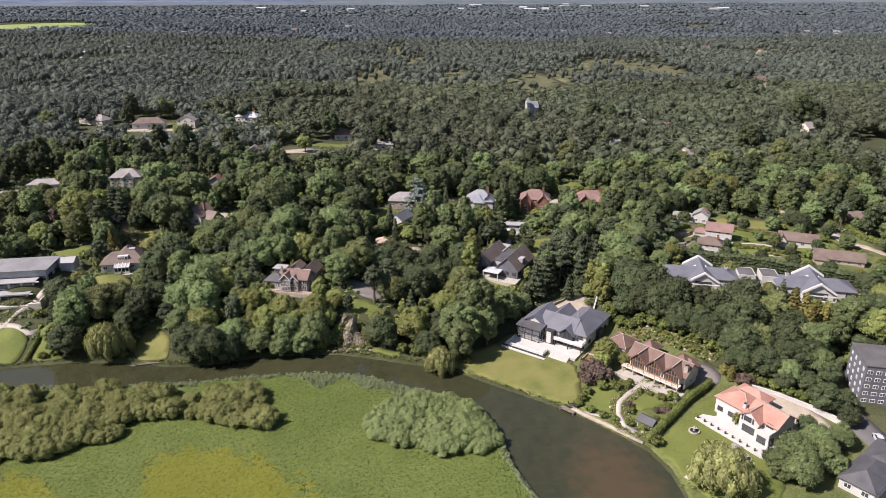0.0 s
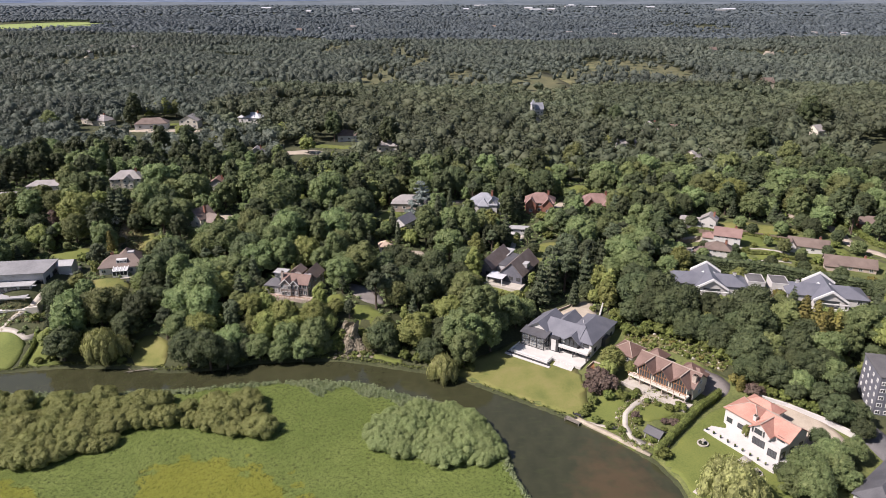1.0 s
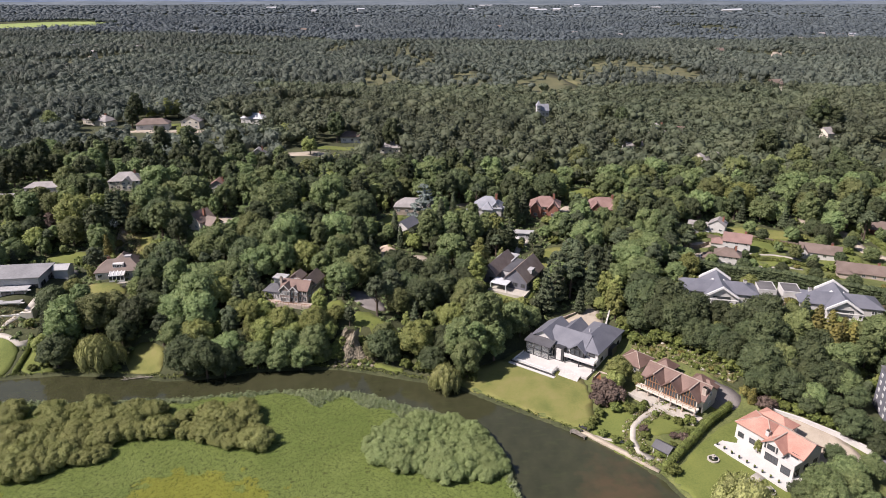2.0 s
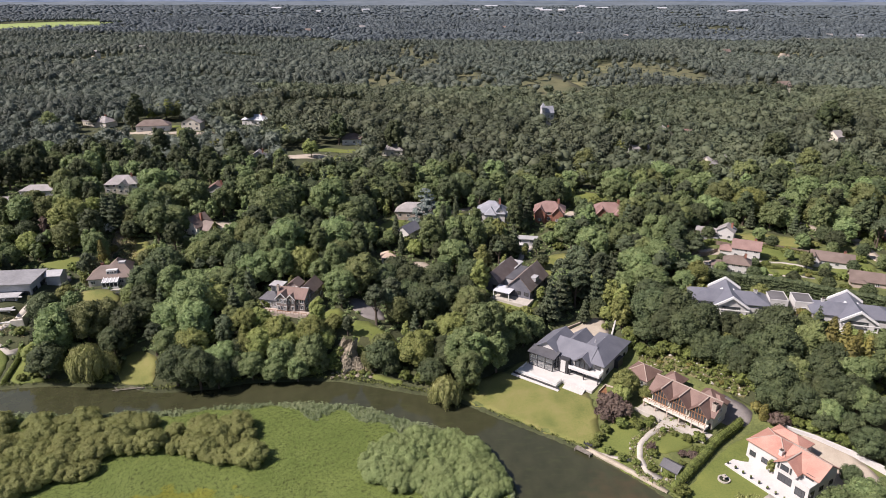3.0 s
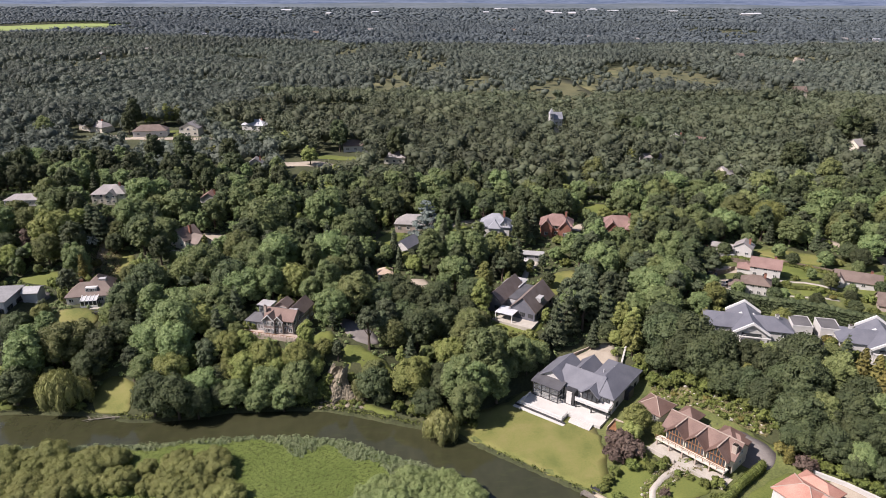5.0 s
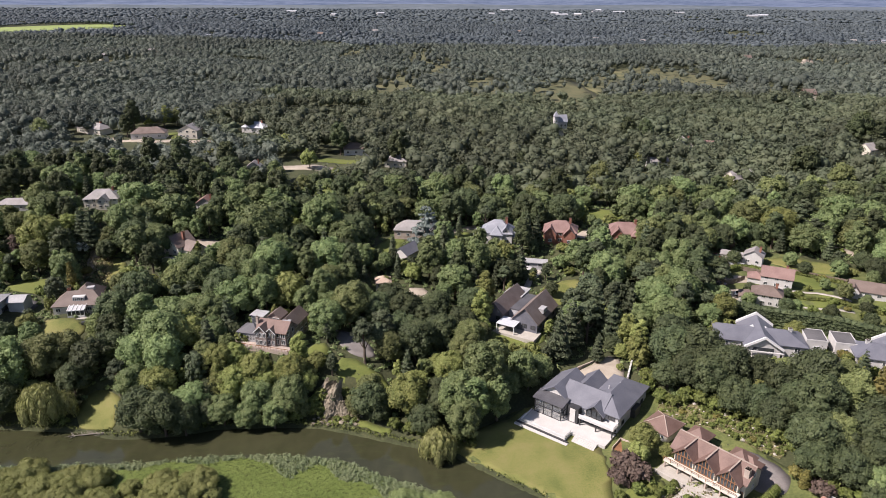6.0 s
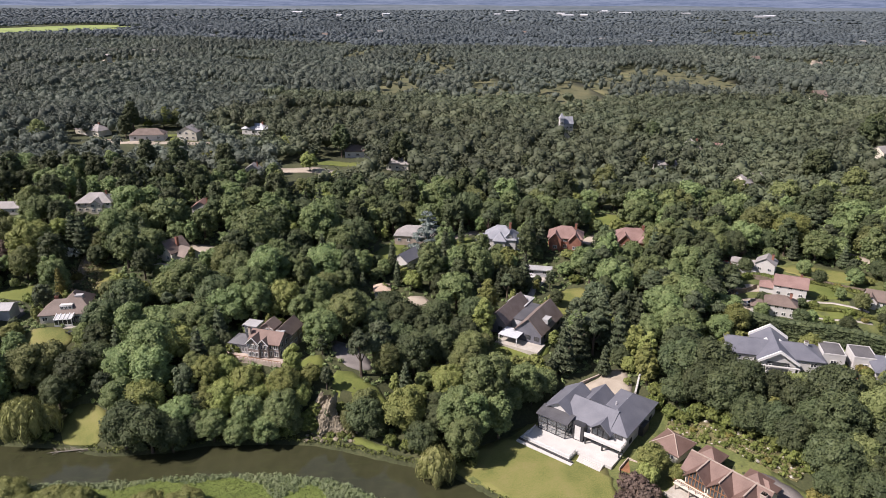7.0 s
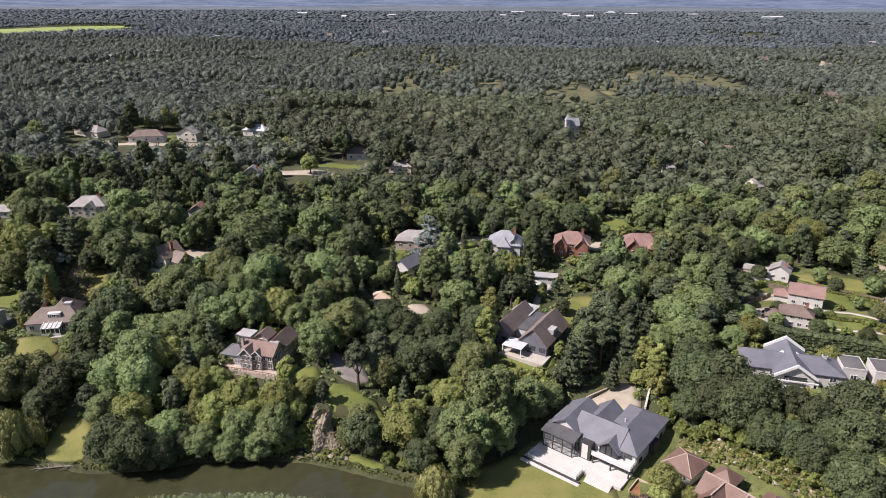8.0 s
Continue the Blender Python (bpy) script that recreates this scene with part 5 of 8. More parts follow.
smaller(simple_house("white house with pale slate roof and dormers", 17.5, 288, 12, -8, 12, 9, 4.6, 4.2, "hx", M_WHITE, M_PALESLATE := roof_mat("pale_slate", (0.19, 0.20, 0.225), (0.29, 0.30, 0.325)), "f3 l2",
             extra=[((-2.2, 2.2, -6.0, 1, 4.4, 2.6, "hy"), dict(wins="f2")), ((5, 10, -3, 4, 3.0, 2.4, "hx"), dict(wins="f2")), ((-9, -5, -2, 4, 2.8, 2.0, "hx"), {}), ((2.6, 4.6, -4.4, -1, 6.2, 1.2, "gy"), dict(wins="f1", floors=[4.9], ww=0.9, wh=1.0))]), 1.00)
smaller(simple_house("brick house with red tile gables", 42.5, 290, 12, -10, 13, 9, 4.8, 3.6, "hx", M_BRICK, M_DULLRED, "f3 r2",
             extra=[((-6.0, -1.5, -6.0, 0, 4.6, 2.6, "gy"), dict(wins="f1")), ((1.5, 6.0, -6.0, 0, 4.6, 2.6, "gy"), dict(wins="f1"))], group="red-roofed houses"), 0.98)
smaller(simple_house("brick house with long red tile roof", 68.5, 294, 11.5, -6, 15, 9, 3.6, 3.6, "hx", M_BRICK, M_DULLRED, "f3 r2",
             extra=[((-5.5, -0.5, -6.0, 0, 3.4, 2.8, "gy"), dict(wins="f1")), ((2.5, 9.0, -6.5, 2, 3.4, 3.0, "hy"), dict(wins="f1"))], group="red-roofed houses"), 0.98)
smaller(simple_house("grey hip roofed mansion", -137.5, 285, 25.5, 8, 18, 11, 5.0, 4.2, "hx", M_CREAM, M_GREYTILE, "f5 r2", extra=[((-1, 5, -8, -3, 4.8, 2.6, "gy"), dict(wins="f2"))]), 0.72)
smaller(simple_house("low house with grey hipped roofs", -176, 289, 22.5, 6, 20, 9, 3.2, 2.6, "hx", M_WHITE, M_GREYTILE, "f5"), 0.72)
smaller(simple_house("low flat roofed grey house", -186, 278, 21.5, 6, 12, 7, 3.0, 0.8, "hx", M_WHITE, M_GREYTILE, "f3", stack=False), 0.72)
smaller(simple_house("brown gabled house above a pool", -99, 261, 15.8, -30, 9, 8, 3.8, 3.6, "gy", M_CREAM, M_BROWNTILE, "f2 l2", extra=[((3, 9, -2, 4, 2.8, 2.6, "gx"), {})]), 0.95)
smaller(simple_house("cream house behind a copper tree", -107, 309, 17, 4, 10, 8, 4.6, 3.2, "gy", M_WHITE, M_DULLRED, "f3"), 0.72)
smaller(simple_house("pale house with a grey tile roof", -104, 368, 17.5, 6, 11, 8, 5.2, 4.0, "gy", M_CREAM, M_GREYTILE, "f2"), 0.72)
smaller(simple_house("stone house behind a blue cedar", -16, 292, 12.5, -5, 16, 9, 3.4, 3.4, "hx", M_STONE, M_GREYTILE, "f4"), 0.92)
smaller(simple_house("low house with blue-grey slate roof", -17, 270, 11.8, 60, 11, 8, 3.0, 2.8, "gx", M_WHITE, M_SLATE, "r2", stack=False), 0.82)
smaller(simple_house("small tan tiled lodge", -23, 246, 10.2, 10, 6, 6, 2.6, 2.0, "hx", M_CREAM, roof_mat("tan_tile", (0.36, 0.27, 0.20), (0.48, 0.38, 0.29)), "f2", stack=False), 0.82)
smaller(simple_house("brown roofed terrace house", 104, 241, 8.8, -22, 11, 8, 4.8, 2.8, "hx", M_WHITE, M_BROWNTILE, "f4 r2", extra=[((-10, -4, -3, 3, 2.6, 2.0, "hx"), {})], group="street houses"), 0.82)
smaller(simple_house("white gabled house with red roof", 113, 255, 9.2, -24, 12, 8, 5.0, 3.0, "gx", M_WHITE, M_DULLRED, "f3 r2", extra=[((-11, -5, -3, 3, 2.6, 2.2, "hx"), {}), ((-3, 2, 2, 7, 3.0, 0, "flat"), {})], group="street houses"), 0.82)
smaller(simple_house("grey roofed house with long garage", 113, 275, 9.6, -30, 8, 7, 4.2, 2.6, "gy", M_WHITE, M_GREYTILE, "f2", extra=[((-14, -4, -2, 2, 2.4, 1.4, "gx"), {})], group="street houses"), 0.82)
smaller(simple_house("low bungalow with brown roof and white bay", 140, 245, 10.2, -24, 17, 8, 3.0, 2.8, "gx", M_WHITE, M_BROWNTILE, "f4 r2", extra=[((-9, -5, -6, 1, 3.0, 2.2, "gy"), dict(wins="f1"))], group="street houses"), 0.82)
smaller(simple_house("long brown roofed bungalow with glass lean-to", 146, 227, 9.8, -22, 20, 8, 2.8, 2.8, "gx", M_STONE, M_BROWNTILE, "f5", extra=[((-10, -4, -6.5, -3, 2.4, 0.8, "hx"), {})], group="street houses"), 0.82)
smaller(simple_house("brown roofed house among trees", 178, 268, 11, -20, 12, 8, 3.2, 3.0, "gx", M_BRICK, M_BROWNTILE, "f3"), 0.82)
for i, (x, y, w, kind, rm) in enumerate(((-232, 452, 22, "hx", M_GREYTILE), (-192, 442, 20, "hx", M_BROWNTILE), (-168, 446, 12, "gy", M_GREYTILE), (-134, 470, 16, "hx", M_PALEROOF), (146, 381, 13, "gx", M_GREYTILE), (112, 414, 10, "gx", M_GREYTILE),
                                          (138, 452, 9, "gy", M_GREYTILE), (150, 448, 8, "gx", M_DULLRED), (246, 442, 12, "gx", M_GREYTILE), (-60, 420, 14, "hx", M_BROWNTILE), (-34, 398, 12, "hx", M_GREYTILE), (255, 300, 14, "gx", M_BROWNTILE))):
    simple_house("pale house half hidden in the woods", x, y, gz(x, y) + 0.3, (i * 37) % 50 - 25, w, 9, 3.4 if kind == "hx" else 5.0, 3.2, kind, M_WHITE if i % 2 else M_CREAM, rm, "f3", group="houses in the woods", stack=i % 3 == 0)
tw = thing("white_tower_house", "tall white house rising from the woods", "house", 66, 485, 15.5, 10)
tw.scale = (0.75, 0.75, 1.12)
wing(tw, -5, 5, -4, 4, 9.0, 3.5, "gx", M_WHITE, M_PALESLATE, wins="f3", floors=[3, 6])
wing(tw, -7, -3.5, -5, -1, 12.0, 3.0, "hx", M_WHITE, M_PALESLATE, wins="f1", floors=[6, 9])


# ---- cars ----
def car(x, y, rot, paint, group="parked cars"):
    z = gz(x, y) + 0.18
    c = thing("car", {"white": "white", "dark": "black", "red": "dark red", "silver": "silver", "blue": "dark blue"}[paint] + " car parked on a drive", "car", x, y, z, rot, group)
    sec = [(-2.15, 0.35, 0.75, 0.80), (-2.0, 0.28, 0.95, 0.86), (-0.9, 0.28, 1.0, 0.9), (0.9, 0.28, 0.98, 0.9), (1.9, 0.28, 0.82, 0.84), (2.2, 0.38, 0.62, 0.74)]
    v, f = [], []
    for px, lo, hi, hw in sec:
        v += [(px, -hw, lo), (px, -hw * 0.96, hi), (px, hw * 0.96, hi), (px, hw, lo)]
    for k in range(len(sec) - 1):
        f += [(4 * k + i, 4 * k + (i + 1) % 4, 4 * k + 4 + (i + 1) % 4, 4 * k + 4 + i) for i in range(4)]
    f += [(0, 3, 2, 1), (20, 21, 22, 23)]
    raw("body", v, f, M_PAINT[paint], c)
    cab = [(-1.75, 0.97, 0.80), (-1.2, 1.42, 0.66), (0.25, 1.46, 0.66), (1.05, 0.98, 0.80)]
    v = [(px, s * hw, z0) for px, z0, hw in cab for s in (-1, 1)]
    g = raw("cabin", v, [(0, 1, 3, 2), (2, 3, 5, 4), (4, 5, 7, 6), (0, 2, 4, 6), (1, 7, 5, 3)], M_GLASS, c)
    raw("car_roof", [(px, s * 0.67, z0) for z0 in (1.43, 1.5) for px in (-1.22, 0.27) for s in (-1, 1)], [(0, 2, 3, 1), (4, 5, 7, 6), (0, 1, 5, 4), (2, 6, 7, 3), (0, 4, 6, 2), (1, 3, 7, 5)], M_PAINT[paint], g)
    for wx in (-1.35, 1.4):
        for s in (-1, 1):
            v = [(wx + 0.33 * math.cos(a), s * 0.86 + d, 0.33 + 0.33 * math.sin(a)) for d in (-0.11, 0.11) for a in np.linspace(0, 2 * math.pi, 13)[:-1]]
            raw("wheel", v, [tuple(range(11, -1, -1)), tuple(range(12, 24))] + [(i, (i + 1) % 12, 12 + (i + 1) % 12, 12 + i) for i in range(12)], M_RUBBER, c)


for args in ((98, 246, -20, "white"), (93.5, 253.5, -15, "dark"), (101, 280, -8, "red"), (106, 277.5, 60, "silver"), (-134, 221, 20, "dark"), (-139, 224, 20, "dark"), (104, 131, 75, "silver"), (-58, 210, 30, "silver")):
    car(*args)
pool = thing("swimming_pool", "blue swimming pool with pale surround", "swimming pool", -98.5, 251, 15.6, -20)
boxes("surround", [(-4.5, 4.5, -3, -2, -0.5, 0.3), (-4.5, 4.5, 2, 3, -0.5, 0.3), (-4.5, -3.5, -2, 2, -0.5, 0.3), (3.5, 4.5, -2, 2, -0.5, 0.3)], M_PAVING, pool)
boxes("pool_water", [(-3.5, 3.5, -2, 2, -0.5, 0.2)], M_POOL, pool)


# ---- trees ----
def crown_lumps(rng, r, h, base, n, flat=0.9, knob=1.0):
    """Deeply overlapping billows over an uneven ellipsoid: a crown of radius r between the heights base and h."""
    mid, half = (h + base) / 2, (h - base) / 2
    out = [((0, 0, mid), (r * 0.68, r * 0.68, half * 0.74))]
    skew = rng.uniform(0, 6.28)
    for k in range(n):
        a = k * 2.39996 + rng.uniform(-0.45, 0.45)
        u = 0.97 - 1.62 * (k + 0.5) / n
        q = math.sqrt(max(0, 1 - u * u))
        s = r * rng.uniform(0.20, 0.40) * knob
        far = rng.uniform(0.86, 1.08) * (1 + 0.10 * math.cos(a - skew))
        out.append(((math.cos(a) * q * (r * far - s * 0.8), math.sin(a) * q * (r * far - s * 0.8), max(s * 0.45, mid + u * (half * far - s * 0.75))), (s, s, s * flat)))
    return out


def trunk_mesh(name, h, r, rng, limbs=4, spread_r=3.0):
    v, f = [], []

    def tube(pts):
        n0 = len(v)
        for (p, rad) in pts:
            v.extend([(p[0] + rad * math.cos(a), p[1] + rad * math.sin(a), p[2]) for a in np.linspace(0, 2 * math.pi, 7)[:-1]])
        for k in range(len(pts) - 1):
            f.extend([(n0 + 6 * k + i, n0 + 6 * k + (i + 1) % 6, n0 + 6 * k + 6 + (i + 1) % 6, n0 + 6 * k + 6 + i) for i in range(6)])

    tube([((0, 0, -0.8), r * 1.4), ((0, 0, 0.4), r * 1.05), ((0.1, 0, h * 0.4), r * 0.8), ((0.1, 0.1, h * 0.8), r * 0.35)])
    for k in range(limbs):
        a = k * 2.4 + rng.uniform(0, 0.6)
        d = spread_r * rng.uniform(0.5, 0.8)
        z0 = h * rng.uniform(0.3, 0.45)
        tube([((0, 0, z0), r * 0.5), ((d * 0.5 * math.cos(a), d * 0.5 * math.sin(a), z0 + h * 0.14), r * 0.35), ((d * math.cos(a), d * math.sin(a), z0 + h * 0.3), r * 0.12)])
    return mesh_of(name, v, f, M_BARK)


def tree_kind(name, label, maker, variants, material, category="tree"):
    """Prototype meshes of one kind: (trunk, crown, height, radius) of each variant."""
    made = []
    for k in range(variants):
        rng = random.Random(hash_of(name) + k)
        lumps, leaves, size, opts, h, r = maker(rng)
        v, f = foliage(lumps, leaves, size, hash_of(name) + k, **opts)
        made.append((trunk_mesh("trunk", h * 0.8, h * 0.022 + 0.08, rng, spread_r=r), mesh_of("crown", v, f, material), h, r))
    return dict(name=name, label=label, made=made, category=category)


def hash_of(name):
    return sum((i + 3) * ord(c) for i, c in enumerate(name)) % 10007


def oak(rng):
    r, h = rng.uniform(5.6, 6.8), rng.uniform(12.0, 14.0)
    return crown_lumps(rng, r, h, 0.5, 46, 0.85), 6200, 0.47, {}, h, r


def far_oak(rng):
    r, h = rng.uniform(5.2, 6.6), rng.uniform(11.5, 14.0)
    return crown_lumps(rng, r, h, 0.5, 32, 0.85), 2900, 0.62, {}, h, r


def tall_oak(rng):
    r, h = rng.uniform(4.4, 5.4), rng.uniform(14.5, 17.5)
    return crown_lumps(rng, r, h, 0.6, 48, 0.95), 6200, 0.46, {}, h, r


def far_tall(rng):
    r, h = rng.uniform(3.8, 4.8), rng.uniform(13.5, 17.0)
    return crown_lumps(rng, r, h, 0.6, 30, 0.95), 2700, 0.60, {}, h, r


def slim(rng):
    r, h = rng.uniform(2.6, 3.3), rng.uniform(9.5, 12)
    return crown_lumps(rng, r, h, 0.5, 26), 1700, 0.46, {}, h, r


def willow(rng):
    r, h = 4.6, 8.5
    lumps = [((0, 0, 5.2), (2.6, 2.6, 3.0))]
    for k in range(24):
        a, q = k * 2.39996, math.sqrt((k + 0.5) / 24)
        s = rng.uniform(0.8, 1.25)
        top = 7.2 - 3.0 * q * q
        lumps.append(((math.cos(a) * q * 3.6, math.sin(a) * q * 3.6, top - 1.4 * q), (s, s, s * (1.0 + 1.6 * q))))
    return lumps, 9000, 0.24, dict(droop=0.6, low=-0.9), h, r


def fir(rng):
    h, r = rng.uniform(13, 16), rng.uniform(2.8, 3.5)
    lumps = [((0, 0, h * 0.45), (r * 0.35, r * 0.35, h * 0.45))]
    for ring in range(8):
        z = h * (0.14 + 0.105 * ring)
        q = r * (1 - ring / 8.6)
        for k in range(max(3, 7 - ring // 2)):
            a = k * 6.283 / max(3, 7 - ring // 2) + ring * 0.7 + rng.uniform(-0.2, 0.2)
            s = q * 0.42
            lumps.append(((math.cos(a) * q * 0.62, math.sin(a) * q * 0.62, z), (s, s, s * 0.55)))
    return lumps, 2000, 0.52, dict(droop=0.25), h, r


def pine(rng):
    h, r = rng.uniform(13, 16), rng.uniform(3.0, 3.8)
    lumps = []
    for k in range(16):
        a, q = k * 2.39996, math.sqrt((k + 0.5) / 16)
        s = rng.uniform(0.9, 1.5)
        lumps.append(((math.cos(a) * q * r * 0.8, math.sin(a) * q * r * 0.8, h * (0.92 - 0.35 * q * rng.uniform(0.5, 1.1)) - 0.3), (s, s, s * 0.6)))
    return lumps, 1300, 0.52, {}, h, r


def cypress(rng):
    h, r = rng.uniform(8, 10), 1.3
    lumps = [((0, 0, h * (0.1 + 0.1 * k)), (r * (1 - (k / 9) ** 2 * 0.75),) * 2 + (h * 0.09,)) for k in range(9)]
    return lumps, 900, 0.4, {}, h, r


def cedar(rng):
    h, r = 15, 6.5
    lumps = [((0, 0, 8), (1.2, 1.2, 6))]
    for tier in range(5):
        z, q = 3.5 + tier * 2.5, r * (1 - tier * 0.17)
        for k in range(8):
            a = k * 0.785 + tier * 0.5 + rng.uniform(-0.2, 0.2)
            d = q * rng.uniform(0.45, 0.85)
            s = q * rng.uniform(0.2, 0.3)
            lumps.append(((math.cos(a) * d, math.sin(a) * d, z + rng.uniform(-0.5, 0.5)), (s, s, s * 0.35)))
    return lumps, 2200, 0.6, {}, h, r


def shrub(rng):
    r, h = rng.uniform(1.7, 2.3), rng.uniform(2.4, 3.2)
    return crown_lumps(rng, r, h, 0.0, 14, 0.85), 620, 0.42, {}, h, r


def sallow(rng):
    r, h = rng.uniform(3.2, 4.2), rng.uniform(4.0, 5.2)
    return crown_lumps(rng, r, h, 0.0, 26, 0.9, 1.0), 8200, 0.21, dict(core=0.88), h, r


KINDS = {
    "oak": tree_kind("oak_tree", "broad dark green oak with a lumpy crown", oak, 5, M_OAK),
    "tall": tree_kind("tall_oak_tree", "tall dark green broadleaf tree", tall_oak, 4, M_OAK),
    "light": tree_kind("broadleaf_tree", "fresh light green broadleaf tree", oak, 3, M_LIGHT),
    "foak": tree_kind("oak_tree", "broad dark green oak in the wood", far_oak, 5, M_OAK),
    "ftall": tree_kind("tall_oak_tree", "tall dark green tree in the wood", far_tall, 4, M_OAK),
    "flight": tree_kind("broadleaf_tree", "light green broadleaf tree in the wood", far_oak, 3, M_LIGHT),
    "deep": tree_kind("sycamore_tree", "broad deep green tree with a rounded crown", oak, 4, M_DEEP),
    "olive": tree_kind("ash_tree", "olive green ash with a sunlit crown", oak, 3, M_OLIVE),
    "fdeep": tree_kind("beech_tree", "tall deep green tree in the wood", far_tall, 4, M_DEEP),
    "folive": tree_kind("ash_tree", "olive green tree in the wood", far_oak, 4, M_OLIVE),
    "slim": tree_kind("birch_tree", "slim mid-green tree with an open crown", slim, 3, M_LIGHT),
    "dark": tree_kind("yew_tree", "slim dark green evergreen tree", slim, 3, M_CONIFER),
    "willow": tree_kind("weeping_willow", "weeping willow with trailing yellow-green branches", willow, 2, M_WILLOW),
    "fir": tree_kind("fir_tree", "dark green conical fir tree", fir, 3, M_CONIFER),
    "pine": tree_kind("pine_tree", "scots pine with a tall bare trunk", pine, 3, M_CONIFER),
    "cypress": tree_kind("cypress_tree", "narrow dark green cypress tree", cypress, 2, M_CONIFER),
    "gold": tree_kind("golden_conifer", "broad golden yellow conifer tree", cypress, 2, M_GOLD),
    "cedar": tree_kind("blue_cedar", "spreading blue-grey cedar tree", cedar, 1, M_CEDAR),
    "copper": tree_kind("copper_tree", "slim copper leaved purple tree", slim, 2, M_PURPLE),
    "shrub": tree_kind("garden_shrub", "rounded green garden shrub", shrub, 4, M_HEDGE, "shrub"),
    "lightshrub": tree_kind("light_shrub", "light green leafy shrub", shrub, 3, M_LIGHT, "shrub"),
    "coppershrub": tree_kind("copper_shrub", "rounded purple-brown leaved shrub", shrub, 2, M_PURPLE, "shrub"),
    "blossom": tree_kind("blossom_shrub", "large white flowering garden shrub", shrub, 1, M_BLOSSOM, "shrub"),
    "goldshrub": tree_kind("golden_shrub", "golden leaved garden shrub", shrub, 1, M_GOLD, "shrub"),
    "greensallow": tree_kind("sallow_bush", "fresh green sallow bush by the river", sallow, 3, M_LIGHTSALLOW, "bush"),
    "sallow": tree_kind("sallow_bush", "grey-green sallow bush in the meadow", sallow, 5, M_SALLOW, "bush"),
}
PLANTED = []


def plant(kind, x, y, size=1.0, wide=1.0, group="", sink=0.0):
    k = KINDS[kind]
    n = len(PLANTED)
    rng = random.Random(n * 7 + 11)
    trunk, crown, h, r = k["made"][rng.randrange(len(k["made"]))]
    z = gz(x, y)
    root = new(k["name"])
    root.empty_display_size = 0.5
    root.matrix_world = pose(x, y, z - sink, 0, 0, rng.uniform(0, 360)) @ Matrix.Diagonal((size * wide, size * wide, size, 1))
    tagged(root, k["label"], k["category"], group)
    for name, me in (("trunk", trunk), ("crown", crown)):
        o = new(name, me)
        o.parent = root
    PLANTED.append((x, y, r * size * wide, z + h * size))
    return root


def grove(kind, places, size=1.0, wide=1.0, group=""):
    for x, y, *s in places:
        plant(kind, x, y, size * (s[0] if s else 1), wide, group)


# the river front
grove("deep", [(-124.7, 197.8, 0.81), (-95.4, 190.7, 0.79), (-98, 185.9, 0.72), (-95.9, 204.5, 0.73), (-113.9, 178, 0.85), (-117.6, 190.6, 0.58)], group="trees on the river bank")
grove("light", [(-121.3, 183.7, 0.54), (-72.9, 201.4, 0.88), (-73.8, 182.5, 0.86)], group="trees on the river bank")
grove("olive", [(-107.5, 190.2, 1), (-102.9, 193.3, 0.8)], group="trees on the river bank")
grove("oak", [(-79, 200.1, 1.2), (-82.6, 192.5, 0.92), (-74.5, 190.2, 0.94), (-80.6, 183.5, 0.76), (-64.4, 179.7, 0.75)], group="trees on the river bank")
grove("deep", [(-75.3, 174.3, 0.88), (-68.8, 174, 0.92), (-61.7, 183.6, 0.61), (-64, 174.5, 0.68), (-59.8, 178.5, 0.54)], group="trees on the river bank")
grove("dark", [(-65.2, 187.4, 1.0)], group="trees on the river bank")
grove("willow", [(-101.9, 177.2, 1.34), (-98, 180, 0.88), (-0.6, 168.7, 1.08)], group="trees on the river bank")
grove("light", [(-60.3, 190.6, 0.63), (-56, 192.9, 0.58), (-55.1, 185.9, 0.87), (-49.9, 189.3, 0.73), (-40.5, 189, 0.73), (-46.2, 186.6, 0.64), (-36.2, 187.7, 0.52), (-58.7, 186.2, 0.67)], group="trees on the cliff slope")
grove("oak", [(-47.3, 182.4, 0.76), (-39.4, 182.3, 0.81), (-55.4, 178.3, 0.67), (-49.1, 177.8, 0.6), (-42.6, 178.5, 0.6), (-36.3, 181.9, 0.41)], group="trees on the cliff slope")
grove("olive", [(-21.8, 188.5, 0.25), (-22.4, 183.0, 0.5), (-19.6, 186.1, 0.6)], group="trees on the cliff slope")
grove("deep", [(-18.3, 182.5, 0.76), (-16, 180.7, 0.45)], group="trees on the cliff slope")
grove("slim", [(-39.6, 194.8, 0.84)], group="trees on the cliff slope")
grove("oak", [(-34.1, 208.2, 0.9), (-66.1, 222.5, 0.99), (-69.7, 213.3, 0.87)], group="trees round the cliff house")
grove("pine", [(-17.6, 203.7, 1)], group="trees round the cliff house")
grove("deep", [(-43.7, 229.9, 0.74), (-70.2, 227, 1.04)], group="trees round the cliff house")
grove("light", [(-49.8, 226.8, 0.91)], group="trees round the cliff house")
grove("olive", [(-15.6, 199.1, 0.7), (-38.2, 234.2, 0.88)], group="trees round the cliff house")
grove("light", [(-9.6, 183.1, 0.91), (1.6, 191.6, 0.78), (-7.1, 190, 0.57)], group="trees beside the river lawn")
grove("deep", [(-4, 176.4, 0.64), (-8.8, 203, 0.94), (-2.1, 208.8, 0.9), (-0.2, 182.1, 0.6)], group="trees beside the river lawn")
grove("tall", [(3.2, 179.7, 0.93), (10.5, 188.3, 1.04), (8.2, 179.2, 0.9), (5.6, 173.8, 0.79), (13.8, 181.9, 0.76)], group="trees beside the river lawn")
